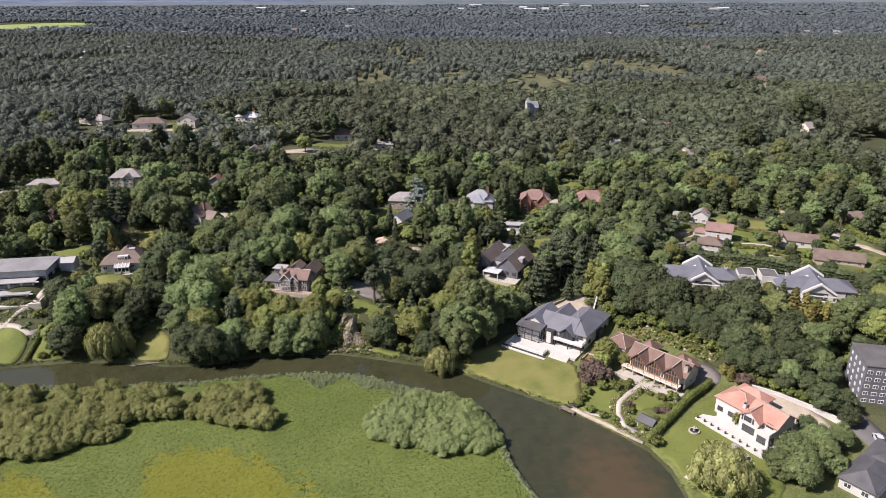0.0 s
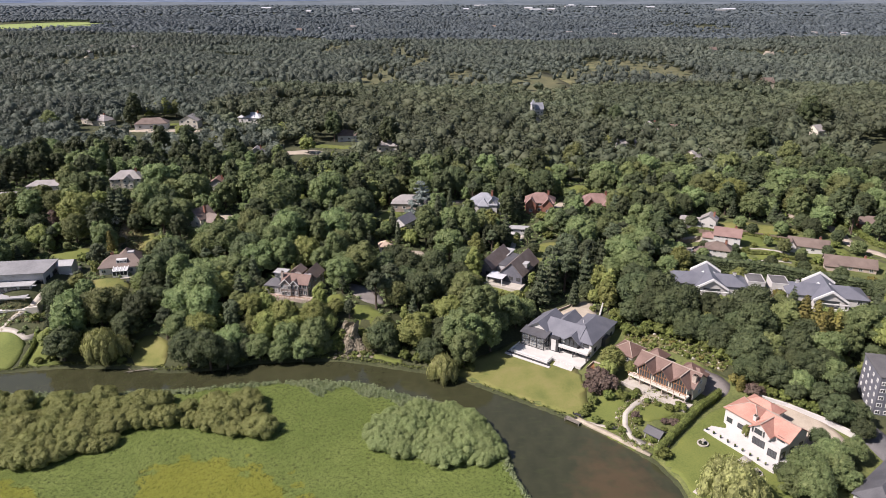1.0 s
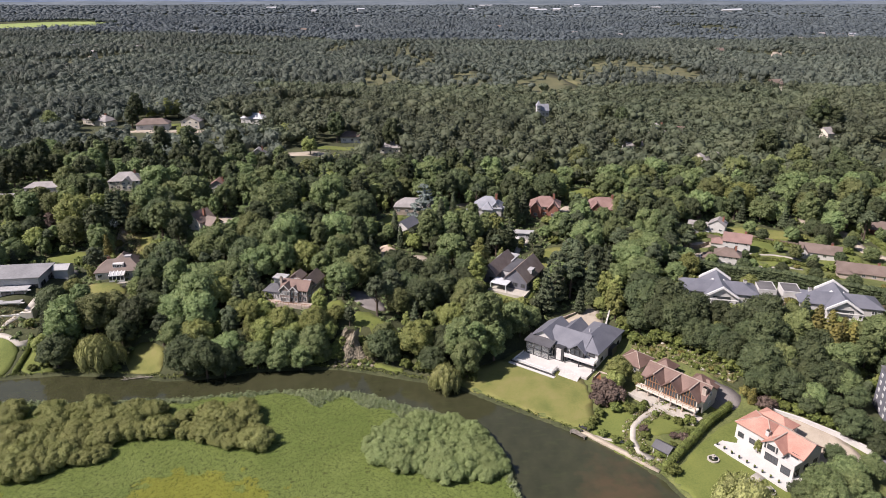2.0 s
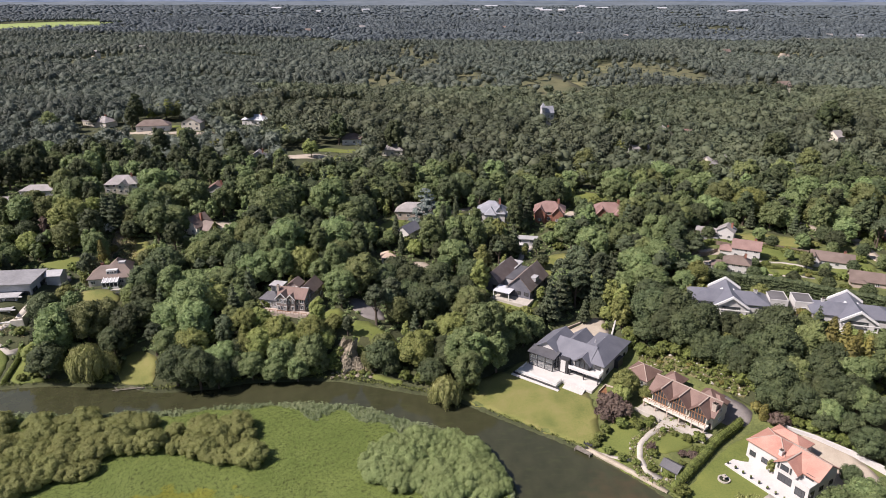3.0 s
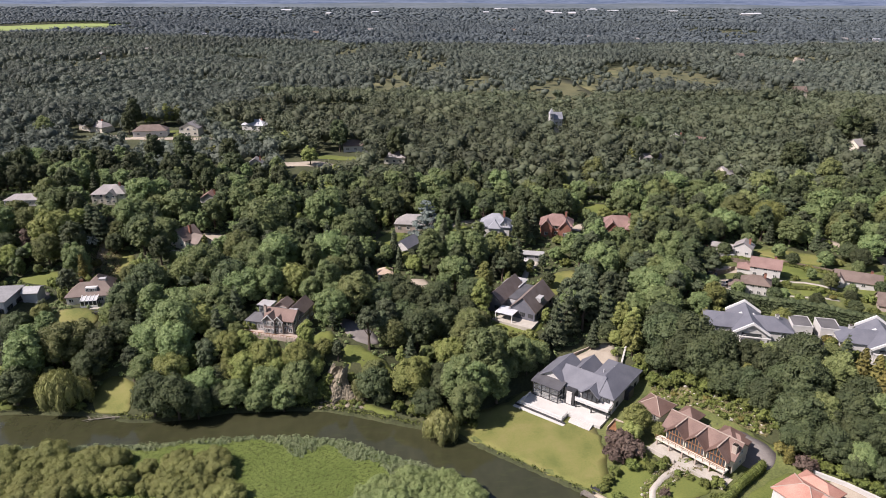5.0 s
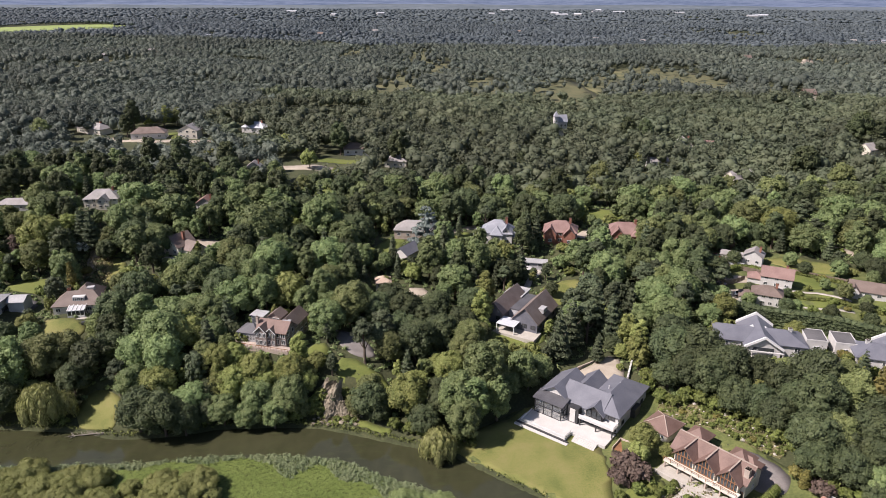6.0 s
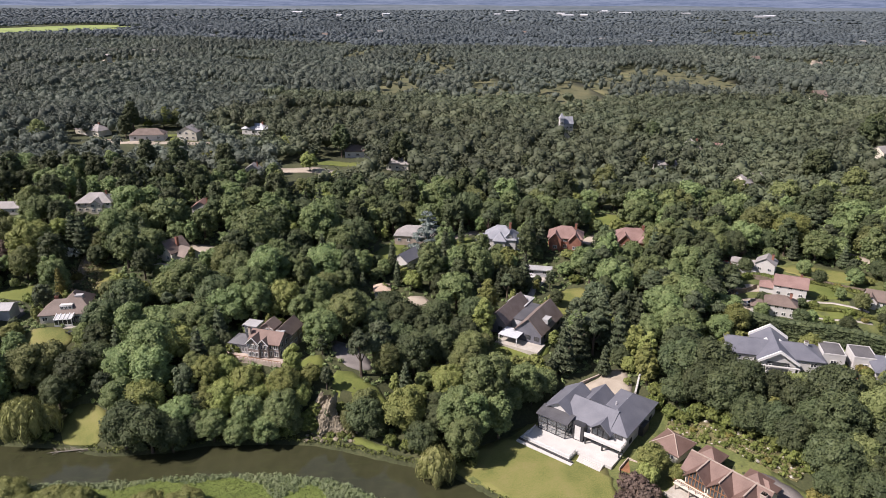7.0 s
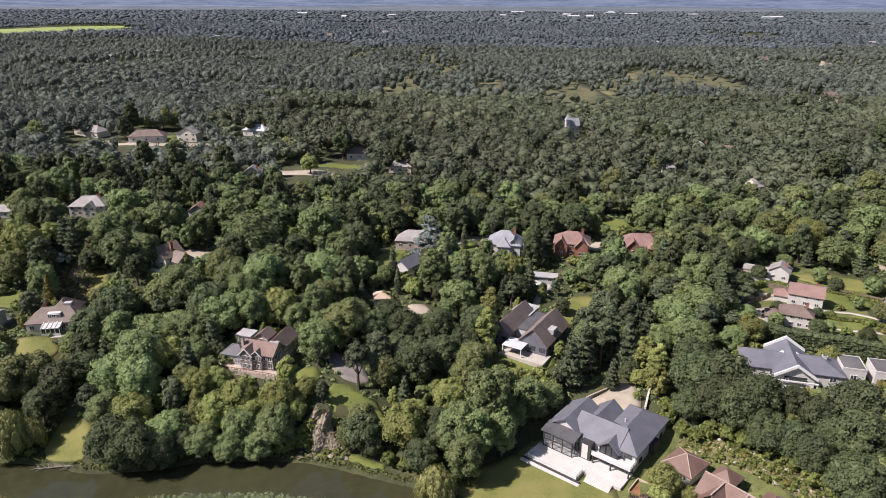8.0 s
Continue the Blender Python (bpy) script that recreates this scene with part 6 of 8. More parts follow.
grove("olive", [(4.9, 200.8, 0.76), (13.7, 197.8, 0.7)], group="trees beside the river lawn")
grove("lightshrub", [(24.9, 209.8, 1.42), (16.4, 214.8, 0.71), (22.1, 207.4, 1.4), (27, 203.6, 1.55)], group="trees beside the river lawn")
grove("oak", [(20.2, 195.8, 0.69), (26, 198.3, 0.6), (22.7, 194.1, 0.53), (17.5, 191, 0.52)], group="trees beside the river lawn")
grove("fir", [(32.3, 208.7, 1.35), (36.8, 216, 1.30), (43.3, 207.5, 0.72), (45.2, 223.1, 1.43), (48.8, 217.7, 1.28)], group="dark firs by the drive")
grove("dark", [(52.5, 231.6, 1.43), (45.2, 233.9, 1.44), (38.6, 227.4, 1.28)], group="dark firs by the drive")
grove("slim", [(53.4, 206.5, 1.0), (55.5, 211.6, 1.08), (53.2, 215.4, 0.98), (54.3, 203.2, 0.93)], group="light trees by the drive")
grove("lightshrub", [(49.2, 203.1, 0.69), (55.4, 200.1, 0.85)], group="light trees by the drive")
grove("deep", [(62.4, 201.1, 1.02), (69.5, 199.9, 1.11), (64.5, 192.5, 0.86), (73.7, 192.1, 0.94), (73.4, 182.4, 0.77), (82.2, 190.9, 0.75), (77.5, 180.3, 0.71), (86, 187.7, 0.74), (60, 194.5, 0.65), (68.8, 190.1, 0.89)], group="oaks above the stone house")
grove("oak", [(63.7, 231.4, 0.92), (73.3, 231.5, 1.08), (67.2, 217.9, 0.97), (78, 221, 0.62), (59.8, 222.9, 0.69), (53.7, 248.9, 1.10), (65.6, 254.8, 1.00), (78.8, 257.8, 1.14), (82.8, 240.6, 0.62), (46.2, 266.9, 0.84), (60.8, 269.4, 0.68), (70.9, 252.4, 0.88)], group="oaks above the stone house")
grove("olive", [(75.8, 281.2, 0.96), (88.8, 287.3, 1.05), (96.9, 282.3, 0.82)], group="oaks above the stone house")
grove("olive", [(99.3, 180.1, 0.88), (90.3, 166.6, 0.77)], group="trees above the villa court")
grove("deep", [(90.9, 177.5, 1.01), (84.5, 165.9, 0.9)], group="trees above the villa court")
grove("deep", [(86.8, 179.7, 0.83), (80.1, 175.8, 0.72), (97.4, 166.9, 0.82), (87.2, 157.1, 0.69), (82.4, 159.4, 0.66), (103.7, 173.9, 0.8), (99.7, 159.7, 0.74), (101.8, 177, 0.72)], group="trees above the villa court")
grove("oak", [(106.8, 168.9, 0.78), (102, 157.6, 0.65), (92.5, 153, 0.59), (83.6, 172.3, 0.51)], group="trees above the villa court")
grove("gold", [(104.7, 178.3, 1.83), (107, 176, 1.8), (111.3, 176.9, 1.35), (111.4, 172.8, 1.55), (101.6, 194.2, 0.64), (106.3, 171.5, 1.77)], group="old golden conifers")
grove("light", [(-142, 250, 1.13), (-152.5, 239.5, 0.71), (-134.7, 250.7, 0.57)], group="trees round the conservatory house")
grove("olive", [(-140.1, 241.9, 0.85), (-100.6, 205.3, 0.58), (-154.1, 256.7, 0.75), (-141.5, 237.2, 0.26)], group="trees round the conservatory house")
grove("deep", [(-156, 244, 0.66), (-121.2, 251.8, 0.57), (-95.3, 221.8, 0.95), (-97.6, 210.3, 0.91), (-113.4, 256.1, 0.96)], group="trees round the conservatory house")
grove("dark", [(-121.5, 220.8, 0.94), (-130.9, 246.5, 0.63)], group="trees round the conservatory house")
grove("gold", [(-120.1, 228, 1.32)], group="trees round the conservatory house")
grove("copper", [(-151.4, 249, 0.77)], group="trees round the conservatory house")
grove("fir", [(-128.2, 256, 1.21), (-133.5, 259.7, 0.91)], group="trees round the conservatory house")
grove("oak", [(-122.4, 267.2, 0.96), (-116.4, 270.4, 1), (-105.8, 257.3, 0.96), (-80.8, 233.7, 1.13), (-83.3, 213, 0.87), (-76, 212.8, 0.87), (-70, 267.3, 1.56), (-59.7, 242.8, 1.17), (-70.7, 245.2, 0.92), (-51.9, 282, 1.42), (-42.9, 250.2, 1.2), (-96.6, 244.1, 0.38)], group="trees below the plateau")
grove("deep", [(-70.6, 225.3, 1.09), (-36.6, 279.8, 1.04), (-18.3, 229.8, 0.75), (-13.7, 223.6, 0.84), (-4.4, 225.9, 0.78), (6.9, 227.9, 0.8), (-28.7, 235.9, 0.50), (-38.2, 259.6, 0.83), (-58.2, 272.2, 0.87), (-62, 302.3, 0.96), (-50, 304.7, 1.05), (-28.2, 311.4, 0.99), (4.9, 309.1, 1.06), (14.9, 308.6, 0.97), (-20.9, 217, 0.7), (4.6, 217.1, 0.76)], group="trees below the plateau")
grove("olive", [(-86.4, 229.3, 0.86), (-76.1, 249.9, 0.94), (-40.1, 235.7, 0.76), (-31.8, 223.1, 0.72), (15.6, 263.1, 0.7)], group="trees below the plateau")
grove("light", [(-29.7, 260.9, 0.60), (-21.9, 246.3, 0.33), (-64.7, 290.8, 0.54)], group="trees below the plateau")
grove("tall", [(4.6, 260.8, 0.80), (9.3, 253.6, 1.02), (-7.4, 251.7, 1.01), (0.5, 254.1, 0.94)], group="trees by the white house")
grove("deep", [(34.3, 245.4, 0.40), (29.9, 307, 1.05), (44.7, 306.4, 1.04), (29.5, 260.2, 0.24)], group="trees by the white house")
grove("slim", [(11.5, 234.8, 1.19), (10.6, 224.3, 1.14), (18.9, 264.4, 1.03)], group="trees by the white house")
grove("cypress", [(-21, 259.4, 1.32), (-18.4, 251.4, 1.02), (-2.6, 260.4, 1.81), (2.2, 291.5, 1.1)], group="trees by the white house")
grove("deep", [(93.6, 260.5, 0.69), (148.4, 259, 0.61), (149.3, 268.5, 0.57), (119.7, 293.8, 0.69), (105.6, 287.4, 0.76)], group="garden trees of the street")
grove("light", [(130.4, 271.8, 0.21), (130.8, 298.9, 1.09)], group="garden trees of the street")
grove("olive", [(119.7, 306.6, 1.04), (129, 240.5, 0.45), (160.6, 258.9, 0.38)], group="garden trees of the street")
grove("dark", [(141.5, 271.2, 0.68)], group="garden trees of the street")
grove("foak", [(-170.6, 273.5, 0.52), (-163.5, 254.5, 0.93), (-148.6, 267.4, 0.89), (-108.2, 281.1, 1.17), (-120.6, 294.6, 0.98), (-124.8, 283.6, 0.94), (-86, 291.7, 1.13), (-82.8, 306.5, 1.1), (-73.9, 300.4, 1.08), (-42.2, 320.9, 1.15), (-27, 327.3, 1.26), (-8.2, 321.9, 1.24), (21.1, 332.6, 1.1), (58.5, 330.2, 0.55), (78.9, 320.9, 1.32), (103.9, 340.3, 1.21), (114.2, 337.4, 1.02), (161.5, 313.5, 1.11), (170.8, 303, 1.16), (187.1, 310.6, 1.1), (-144.8, 273, 0.83), (-101.4, 317.2, 0.97)], group="trees on the plateau")
grove("flight", [(-132.2, 383.3, 0.69), (-206, 474.8, 0.78), (-197.4, 475.2, 1.04), (-163.9, 416.6, 0.63), (-100.3, 420.8, 0.87), (-57, 346.6, 0.86), (-58.5, 323.1, 0.81), (100.8, 408.6, 0.84), (-185.6, 311.6, 0.56), (-77.8, 378.4, 0.73), (65, 307.8, 0.51), (51.3, 335.2, 0.83)], group="trees on the plateau")
grove("folive", [(-245.7, 420, 1.04), (-191.1, 481.6, 0.92), (50.5, 350.3, 0.96), (69.5, 362.3, 1.09), (7.6, 325.6, 0.9), (34.8, 332.8, 0.83), (88.9, 323.5, 0.98), (146.3, 343.8, 1.13), (164.6, 342.1, 1.12), (189.3, 364.5, 1.09), (133.1, 360.6, 0.81), (-81.4, 330.8, 0.91)], group="trees on the plateau")
grove("fdeep", [(-158.4, 323.4, 1.1), (-168, 356.7, 0.95), (-210.9, 461.5, 1.21), (-114.5, 359.2, 1.22), (-205.8, 441.6, 1), (107.2, 384.1, 0.76), (104.6, 460, 1.2), (114.7, 455.8, 1.19), (181.6, 387.7, 1.44), (121.1, 342.5, 1.03), (-68.5, 415.9, 1.25), (-33.3, 397.9, 1.34), (197.3, 343.4, 1.28), (242.2, 453.1, 1.67), (252.9, 452.5, 1.5), (33.3, 386.6, 0.87), (35.9, 362, 0.82), (29.1, 349.2, 0.79), (-197.6, 309.6, 1.06), (-193.8, 320.3, 1.09), (-186.5, 335.5, 1.14), (-175.2, 335.1, 1.14), (-151.3, 356.1, 1.21), (-137.8, 358.6, 1.22)], group="trees on the plateau")
grove("oak", [(79.3, 122.1, 0.66), (86.1, 126.8, 0.64), (86.3, 122.7, 0.59), (75.4, 120, 0.54), (78.2, 116.5, 0.64), (87.5, 119.9, 0.39), (94.1, 129.5, 0.49)], group="trees beside the villa")
grove("deep", [(88.9, 135, 0.38), (75.7, 124.8, 0.32), (96.9, 142.2, 0.62), (100.8, 141.8, 0.53), (96.1, 145.3, 0.4), (100.3, 137, 0.43)], group="trees beside the villa")
grove("willow", [(61.0, 117.6, 1.25)], 1, 1.4, group="trees beside the villa")
grove("deep", [(101, 247, 0.36), (107, 233, 0.4), (118, 227, 0.38), (127, 221.5, 0.38), (137, 216, 0.4), (112, 244.5, 0.26), (131, 231.5, 0.32), (143, 236, 0.36), (155, 252, 0.42), (127, 264, 0.4), (105, 273, 0.42), (140, 268, 0.42)], group="street garden trees")
grove("shrub", [(38.8, 147.2, 0.6), (41.5, 144.6, 0.6), (44.2, 143.2, 0.5), (47.2, 141.0, 0.6), (50.6, 139.2, 0.7), (52.6, 138.0, 0.7), (58.4, 150.8, 0.6), (47.6, 155.6, 0.7), (43.8, 156, 0.8), (60.5, 146.2, 0.6)], group="garden shrubs")
grove("shrub", [(-62, 178.8, 1.3), (-58, 180.5, 1.4), (-53, 181, 1.4), (-48, 181.5, 1.4), (-43, 181.7, 1.4), (-38, 181.5, 1.3), (-34, 183, 1.3), (-64, 177, 1.0), (-118, 178.5, 0.8), (-121, 176.5, 0.7), (-99, 178, 1.0), (-96, 176.8, 0.7), (-12, 178, 1.1), (-8, 176.8, 1.0), (-5, 175.5, 0.8), (-33.5, 184.5, 1.3), (-32, 186.5, 1.2), (-20.5, 186.5, 1.2), (-22.5, 180.6, 0.4), (-27, 181.2, 0.45), (4.5, 173.5, 0.9), (7.5, 172.5, 0.7)], group="bank shrubs")
grove("shrub", [(57, 190, 1.2), (60, 187.5, 1.1), (63, 188, 1.4), (66, 186, 1.3), (69, 184, 1.2), (73, 181.5, 1.3), (77, 177.5, 1.2), (80, 173, 1.3), (83, 169, 1.3), (54, 194, 1.3), (56, 198, 1.3), (71, 187, 1.5), (76, 183, 1.5), (66, 177, 0.5), (70, 173, 0.5), (62, 180.5, 0.6)], group="shrubs on the bank")
grove("goldshrub", [(68, 180, 0.5), (74, 172, 0.45), (61, 184, 0.5)], group="golden shrubs")
grove("light", [(48, 169.5, 0.62), (46, 166, 0.45), (52.5, 167.5, 0.36)], group="garden trees")
grove("coppershrub", [(42, 163.5, 1.9), (44.5, 160.5, 1.5), (40.5, 160, 1.3), (48.8, 147.5, 0.7), (57.5, 144, 0.7), (55.5, 145, 0.5)], group="copper shrubs")
grove("shrub", [(44, 157, 0.7), (39.5, 154.5, 0.8), (37.5, 152, 0.8), (36, 150, 0.7), (47, 159, 0.6), (50.5, 156.5, 0.6), (52, 158.5, 0.6), (48.6, 145.5, 0.6), (51.5, 133.4, 0.9), (61.2, 150.6, 0.9), (54.5, 141.8, 0.5), (59, 146.4, 0.6), (56, 152.8, 0.45), (53.5, 154.2, 0.5)], group="garden shrubs")
grove("gold", [(79.4, 157.6, 0.5)], 1, 1.9, group="golden conifers")
grove("coppershrub", [(82.2, 154.8, 1.2)], group="copper shrubs")
grove("goldshrub", [(79.6, 160.4, 1.3), (-103, 188, 0.6), (-124, 243, 1.0), (109, 202, 0.9)], group="golden shrubs")
grove("oak", [(110, 233, 0.35), (127, 250, 0.32), (133, 236, 0.35), (150, 262, 0.5), (125, 272, 0.45), (157, 240, 0.45), (168, 226, 0.5), (152, 212, 0.4), (97, 238, 0.4), (104, 286, 0.5), (118, 283, 0.5), (138, 262, 0.5), (145, 254, 0.4)], group="street garden trees")
grove("shrub", [(117, 246, 0.8), (124, 238, 0.8), (129, 256, 0.9), (121, 262, 0.7), (137, 231, 1.0), (148, 236, 0.9), (152, 247, 0.9), (141, 254, 0.9), (133, 222, 1.0), (128, 227, 0.9), (110, 268, 0.8), (99, 266, 0.8), (160, 222, 1.2), (155, 230, 1.1), (116, 234, 0.9), (122, 251, 0.7)], group="street garden shrubs")
grove("goldshrub", [(112, 268, 0.7), (131, 259, 0.8), (147, 214, 0.8), (126, 233, 0.6)], group="golden shrubs")
grove("lightshrub", [(120, 230, 1.0), (135, 250, 0.9), (143, 263, 1.0), (158, 214, 1.0)], group="street garden shrubs")
grove("cedar", [(-10.0, 279, 1.15)])
grove("blossom", [(-133, 252, 1.5), (-130, 254, 1.2)], group="white flowering shrubs")
grove("slim", [(73.3, 139.2, 0.32)], group="garden trees")
grove("shrub", [(86, 153.5, 0.9), (88.5, 151.8, 1.0), (91, 149.5, 0.9), (93.5, 147.2, 1.0), (96, 144.6, 1.0), (98.4, 141.8, 0.9), (84, 156.5, 1.1), (82.8, 160, 1.1)], group="shrubs along the villa wall")
grove("pine", [(-22, 197, 1.0), (-18.8, 199.5, 0.92)], group="pines on the cliff top")
grove("goldshrub", [(-4.5, 288, 1.5), (-2.8, 290.5, 1.2)], group="golden shrubs")
grove("shrub", [(-32.2, 183.2, 0.9), (-30.2, 181.9, 0.5), (-27.6, 181.4, 0.45), (-24.6, 181.0, 0.6), (-31.2, 187.0, 0.9), (-28.4, 188.0, 0.7), (-26.2, 187.6, 0.8)], group="shrubs on the cliff")
grove("deep", [(92.9, 165.5, 0.70), (96.3, 159.9, 0.63), (103.2, 162.3, 0.64), (104.1, 154.1, 0.52), (90.9, 151.6, 0.46), (88.4, 170.2, 0.71), (96.1, 150.9, 0.46)], group="trees above the villa court")
# ---- keep sight of what stands in the open ----
OPEN = [(-137, 204, 14, 13), (-110, 210, 15, 7), (-48, 198, 12, 9), (-36, 199, 11.5, 4), (-23, 193, 11, 6), (-26, 204, 11.5, 4), (20, 222, 8, 9), (22, 216, 7.5, 8), (30, 263, 10, 4), (42, 251, 9, 4), (38, 182, 3, 16), (45, 204, 5.5, 6),
        (88, 203, 14.5, 9), (106, 203, 13, 7), (121, 194, 13.5, 9), (104, 238, 12, 7), (113, 252, 13, 8), (98, 247, 10, 5), (122, 259, 10, 8), (121, 242, 10, 7), (110, 272, 11, 10), (140, 241, 12, 9), (146, 224, 12, 9), (146, 246, 11, 8), (164, 255, 11, 6), (132, 268, 11, 8),
        (17, 283, 15.5, 6), (42, 285, 15.5, 7), (68, 289, 14.5, 8), (53, 297, 13, 3), (-16, 288, 14, 6), (-28, 276, 13, 4), (-17, 266, 14, 5), (-23, 243, 12, 4), (-10, 240, 11, 4), (-98, 257, 18, 5), (-98, 251, 17, 3), (-90, 269, 17, 6),
        (-137, 280, 28, 8), (-176, 285, 25, 8), (-186, 276, 24, 5), (-107, 305, 20, 4), (-104, 364, 22, 5), (-112, 242, 16, 5), (-122, 246, 15.5, 4), (-138, 234, 15, 8), (-138, 219, 14.5, 9), (-232, 447, 21.5, 19), (-192, 438, 21.5, 18), (-168, 442, 22, 12), (-134, 466, 22, 14), (-60, 416, 17, 9),
        (66, 480, 21, 7), (146, 377, 16.5, 12), (112, 410, 16, 9), (138, 448, 17, 9), (246, 438, 15, 10), (64, 325, 12, 8), (4, 290, 13, 5), (-34, 394, 16, 4), (-186, 433, 20.5, 26), (-192, 455, 20.5, 12), (-80, 380, 17, 14), (-66, 398, 17, 12), (-92, 181, 2, 6), (-134, 186, 5, 10), (-26, 182, 4, 6), (90, 146, 4, 6)]
EYES = ((0.5, 4, 104), (3, 24, 104), (7, 50, 102))
SOLID = [(38, 188, 15), (62.5, 162.5, 13), (54.5, 178, 6), (78, 140, 12), (-47, 206, 13), (-110, 218, 11), (-139, 208, 17), (21, 230, 14), (88, 208, 12), (121, 198, 12), (106, 206, 8), (119, 148, 16), (97, 122, 14), (17, 288, 9), (42, 290, 9), (68, 294, 10),
         (-137, 285, 11), (-176, 289, 11), (-186, 278, 7), (-99, 261, 7), (-107, 309, 7), (-104, 368, 8), (-16, 292, 9), (-17, 270, 8), (-23, 246, 5), (104, 241, 9), (113, 255, 9), (110, 276, 10), (140, 245, 10), (146, 227, 11), (178, 268, 8), (-98, 251, 6), (-126, 219, 5),
         (30, 269, 6), (45, 204, 7), (162, 255, 6), (-26, 206, 6), (-23, 194, 7), (-37, 199, 5), (22, 217, 9), (38, 248, 9), (122, 259, 8), (121, 242, 8), (-112, 240, 7), (-120, 246, 5), (-137, 234, 8), (-138, 222, 9), (-90, 269, 7), (-11, 241, 6), (-27, 278, 8), (4, 290, 7), (54, 298, 5), (66, 326, 10),
         (-56, 214, 5), (98, 247, 6), (101, 260, 5), (146, 246, 9), (132, 270, 10), (-124, 250, 4), (66, 485, 9), (-110, 205, 8), (55, 207, 3), (-142, 193, 10), (-133, 189, 5), (-186, 433, 22), (-192, 454, 14), (-80, 381, 14), (-66, 398, 12)]


def blocks(x, y, r, top):
    """Whether a crown here would hide a house or a lawn that stands open towards the river."""
    for ox, oy, oz, rad in OPEN:
        for ex, ey, ez in EYES:
            dx, dy = ox - ex, oy - ey
            L = math.hypot(dx, dy)
            k = ((x - ex) * dx + (y - ey) * dy) / (L * L)
            if not 0.4 < k < 1.0:
                continue
            if abs((x - ex) * dy - (y - ey) * dx) / L < r * 0.7 + rad * k * (0.8 if oy < 240 else 0.55) and top > ez + (oz + (0 if oy < 240 else 1.2) - ez) * k:
                return True
    return False


def free(x, y, r, top, gap=0.72, near=1.0):
    if any(math.hypot(x - a, y - b) < s * near + r * 0.6 for a, b, s in SOLID):
        return False
    if any((x - a) ** 2 + (y - b) ** 2 < (gap * (r + q)) ** 2 for a, b, q, _ in PLANTED if abs(x - a) < 15):
        return False
    for x0, x1, y0, y1, poly in PATCHES:
        if x0 < x < x1 and y0 < y < y1 and inside(poly, np.array([x]), np.array([y]))[0]:
            return False
    return not blocks(x, y, r, top)


rng_fill = random.Random(5)
REACH = {"oak": (6.2, 13), "tall": (4.9, 16), "light": (6.2, 13), "deep": (6.2, 13), "olive": (6.2, 13), "fdeep": (4.3, 15.2), "folive": (5.9, 12.8), "foak": (5.9, 12.8), "ftall": (4.3, 15.2), "flight": (5.9, 12.8), "slim": (2.95, 10.7), "dark": (2.95, 10.7), "fir": (3.1, 14.5), "pine": (3.4, 14.5), "copper": (2.95, 10.7), "shrub": (2.0, 2.8), "lightshrub": (2.0, 2.8), "cypress": (1.3, 9)}


def fill(area, tries, mix, sizes=(0.65, 1.05), gap=0.72, group="woodland trees", most=999, near=1.0):
    n = 0
    xs, ys = [p[0] for p in area], [p[1] for p in area]
    for _ in range(tries):
        x, y = rng_fill.uniform(min(xs), max(xs)), rng_fill.uniform(min(ys), max(ys))
        kind, s = rng_fill.choice(mix), rng_fill.uniform(*sizes)
        if not inside(area, np.array([x]), np.array([y]))[0] or n >= most:
            continue
        r, h = REACH[kind]
        if line_distance(FAR_BANK, np.array([x]), np.array([y]))[0] < r * s * 0.6 + 2:
            continue
        if free(x, y, r * s, gz(x, y) + h * s, gap, near):
            plant(kind, x, y, s, group=group)
            n += 1
    return n


FRONT = [(-175, 188), (-120, 184), (-60, 182), (-10, 179), (12, 184), (45, 215), (60, 190), (84, 166), (112, 160), (150, 172), (175, 232), (-205, 232)]
WOOD = [(-205, 232), (175, 232), (215, 300), (225, 345), (-245, 345), (-225, 270)]
fill(FRONT, 2600, ["oak", "olive", "tall", "deep", "deep", "light", "tall", "fir", "pine", "oak"], (0.66, 1.12), 0.66)
fill(FRONT, 1500, ["olive", "light", "dark", "slim", "deep"], (0.36, 0.6), 0.62, near=0.85)
fill(WOOD, 3600, ["foak", "folive", "foak", "fdeep", "fdeep", "ftall", "foak", "fir", "pine", "fdeep"], (0.62, 1.15), 0.66)
fill(WOOD, 1500, ["foak", "ftall", "fdeep", "foak", "ftall", "flight", "dark", "slim"], (0.4, 0.6), 0.62)
fill(WOOD, 60, ["copper"], (0.4, 0.7), 0.62)
fill(FRONT, 1500, ["shrub", "lightshrub", "shrub"], (0.7, 1.3), 0.6, "undergrowth shrubs", most=95, near=0.72)
fill(WOOD, 1500, ["shrub", "lightshrub", "shrub"], (0.9, 1.4), 0.6, "undergrowth shrubs", most=30)
fill([(-62, 180), (-40, 181), (-34, 190), (-40, 197), (-62, 197)], 500, ["shrub", "lightshrub"], (0.9, 1.5), 0.5, "slope shrubs", most=40)

# ---- sallow thickets in the meadow ----
def thicket(area, count, group, sizes, kind="sallow"):
    n, tries = 0, 0
    xs, ys = [p[0] for p in area], [p[1] for p in area]
    spots = []
    while n < count and tries < 4000:
        tries += 1
        x, y = rng_fill.uniform(min(xs), max(xs)), rng_fill.uniform(min(ys), max(ys))
        s = rng_fill.uniform(*sizes)
        if inside(area, np.array([x]), np.array([y]))[0] and all(math.hypot(x - a, y - b) > 1.3 * (s + q) for a, b, q in spots):
            spots.append((x, y, s))
            plant(kind, x, y, s, group=group, sink=0.3)
            n += 1


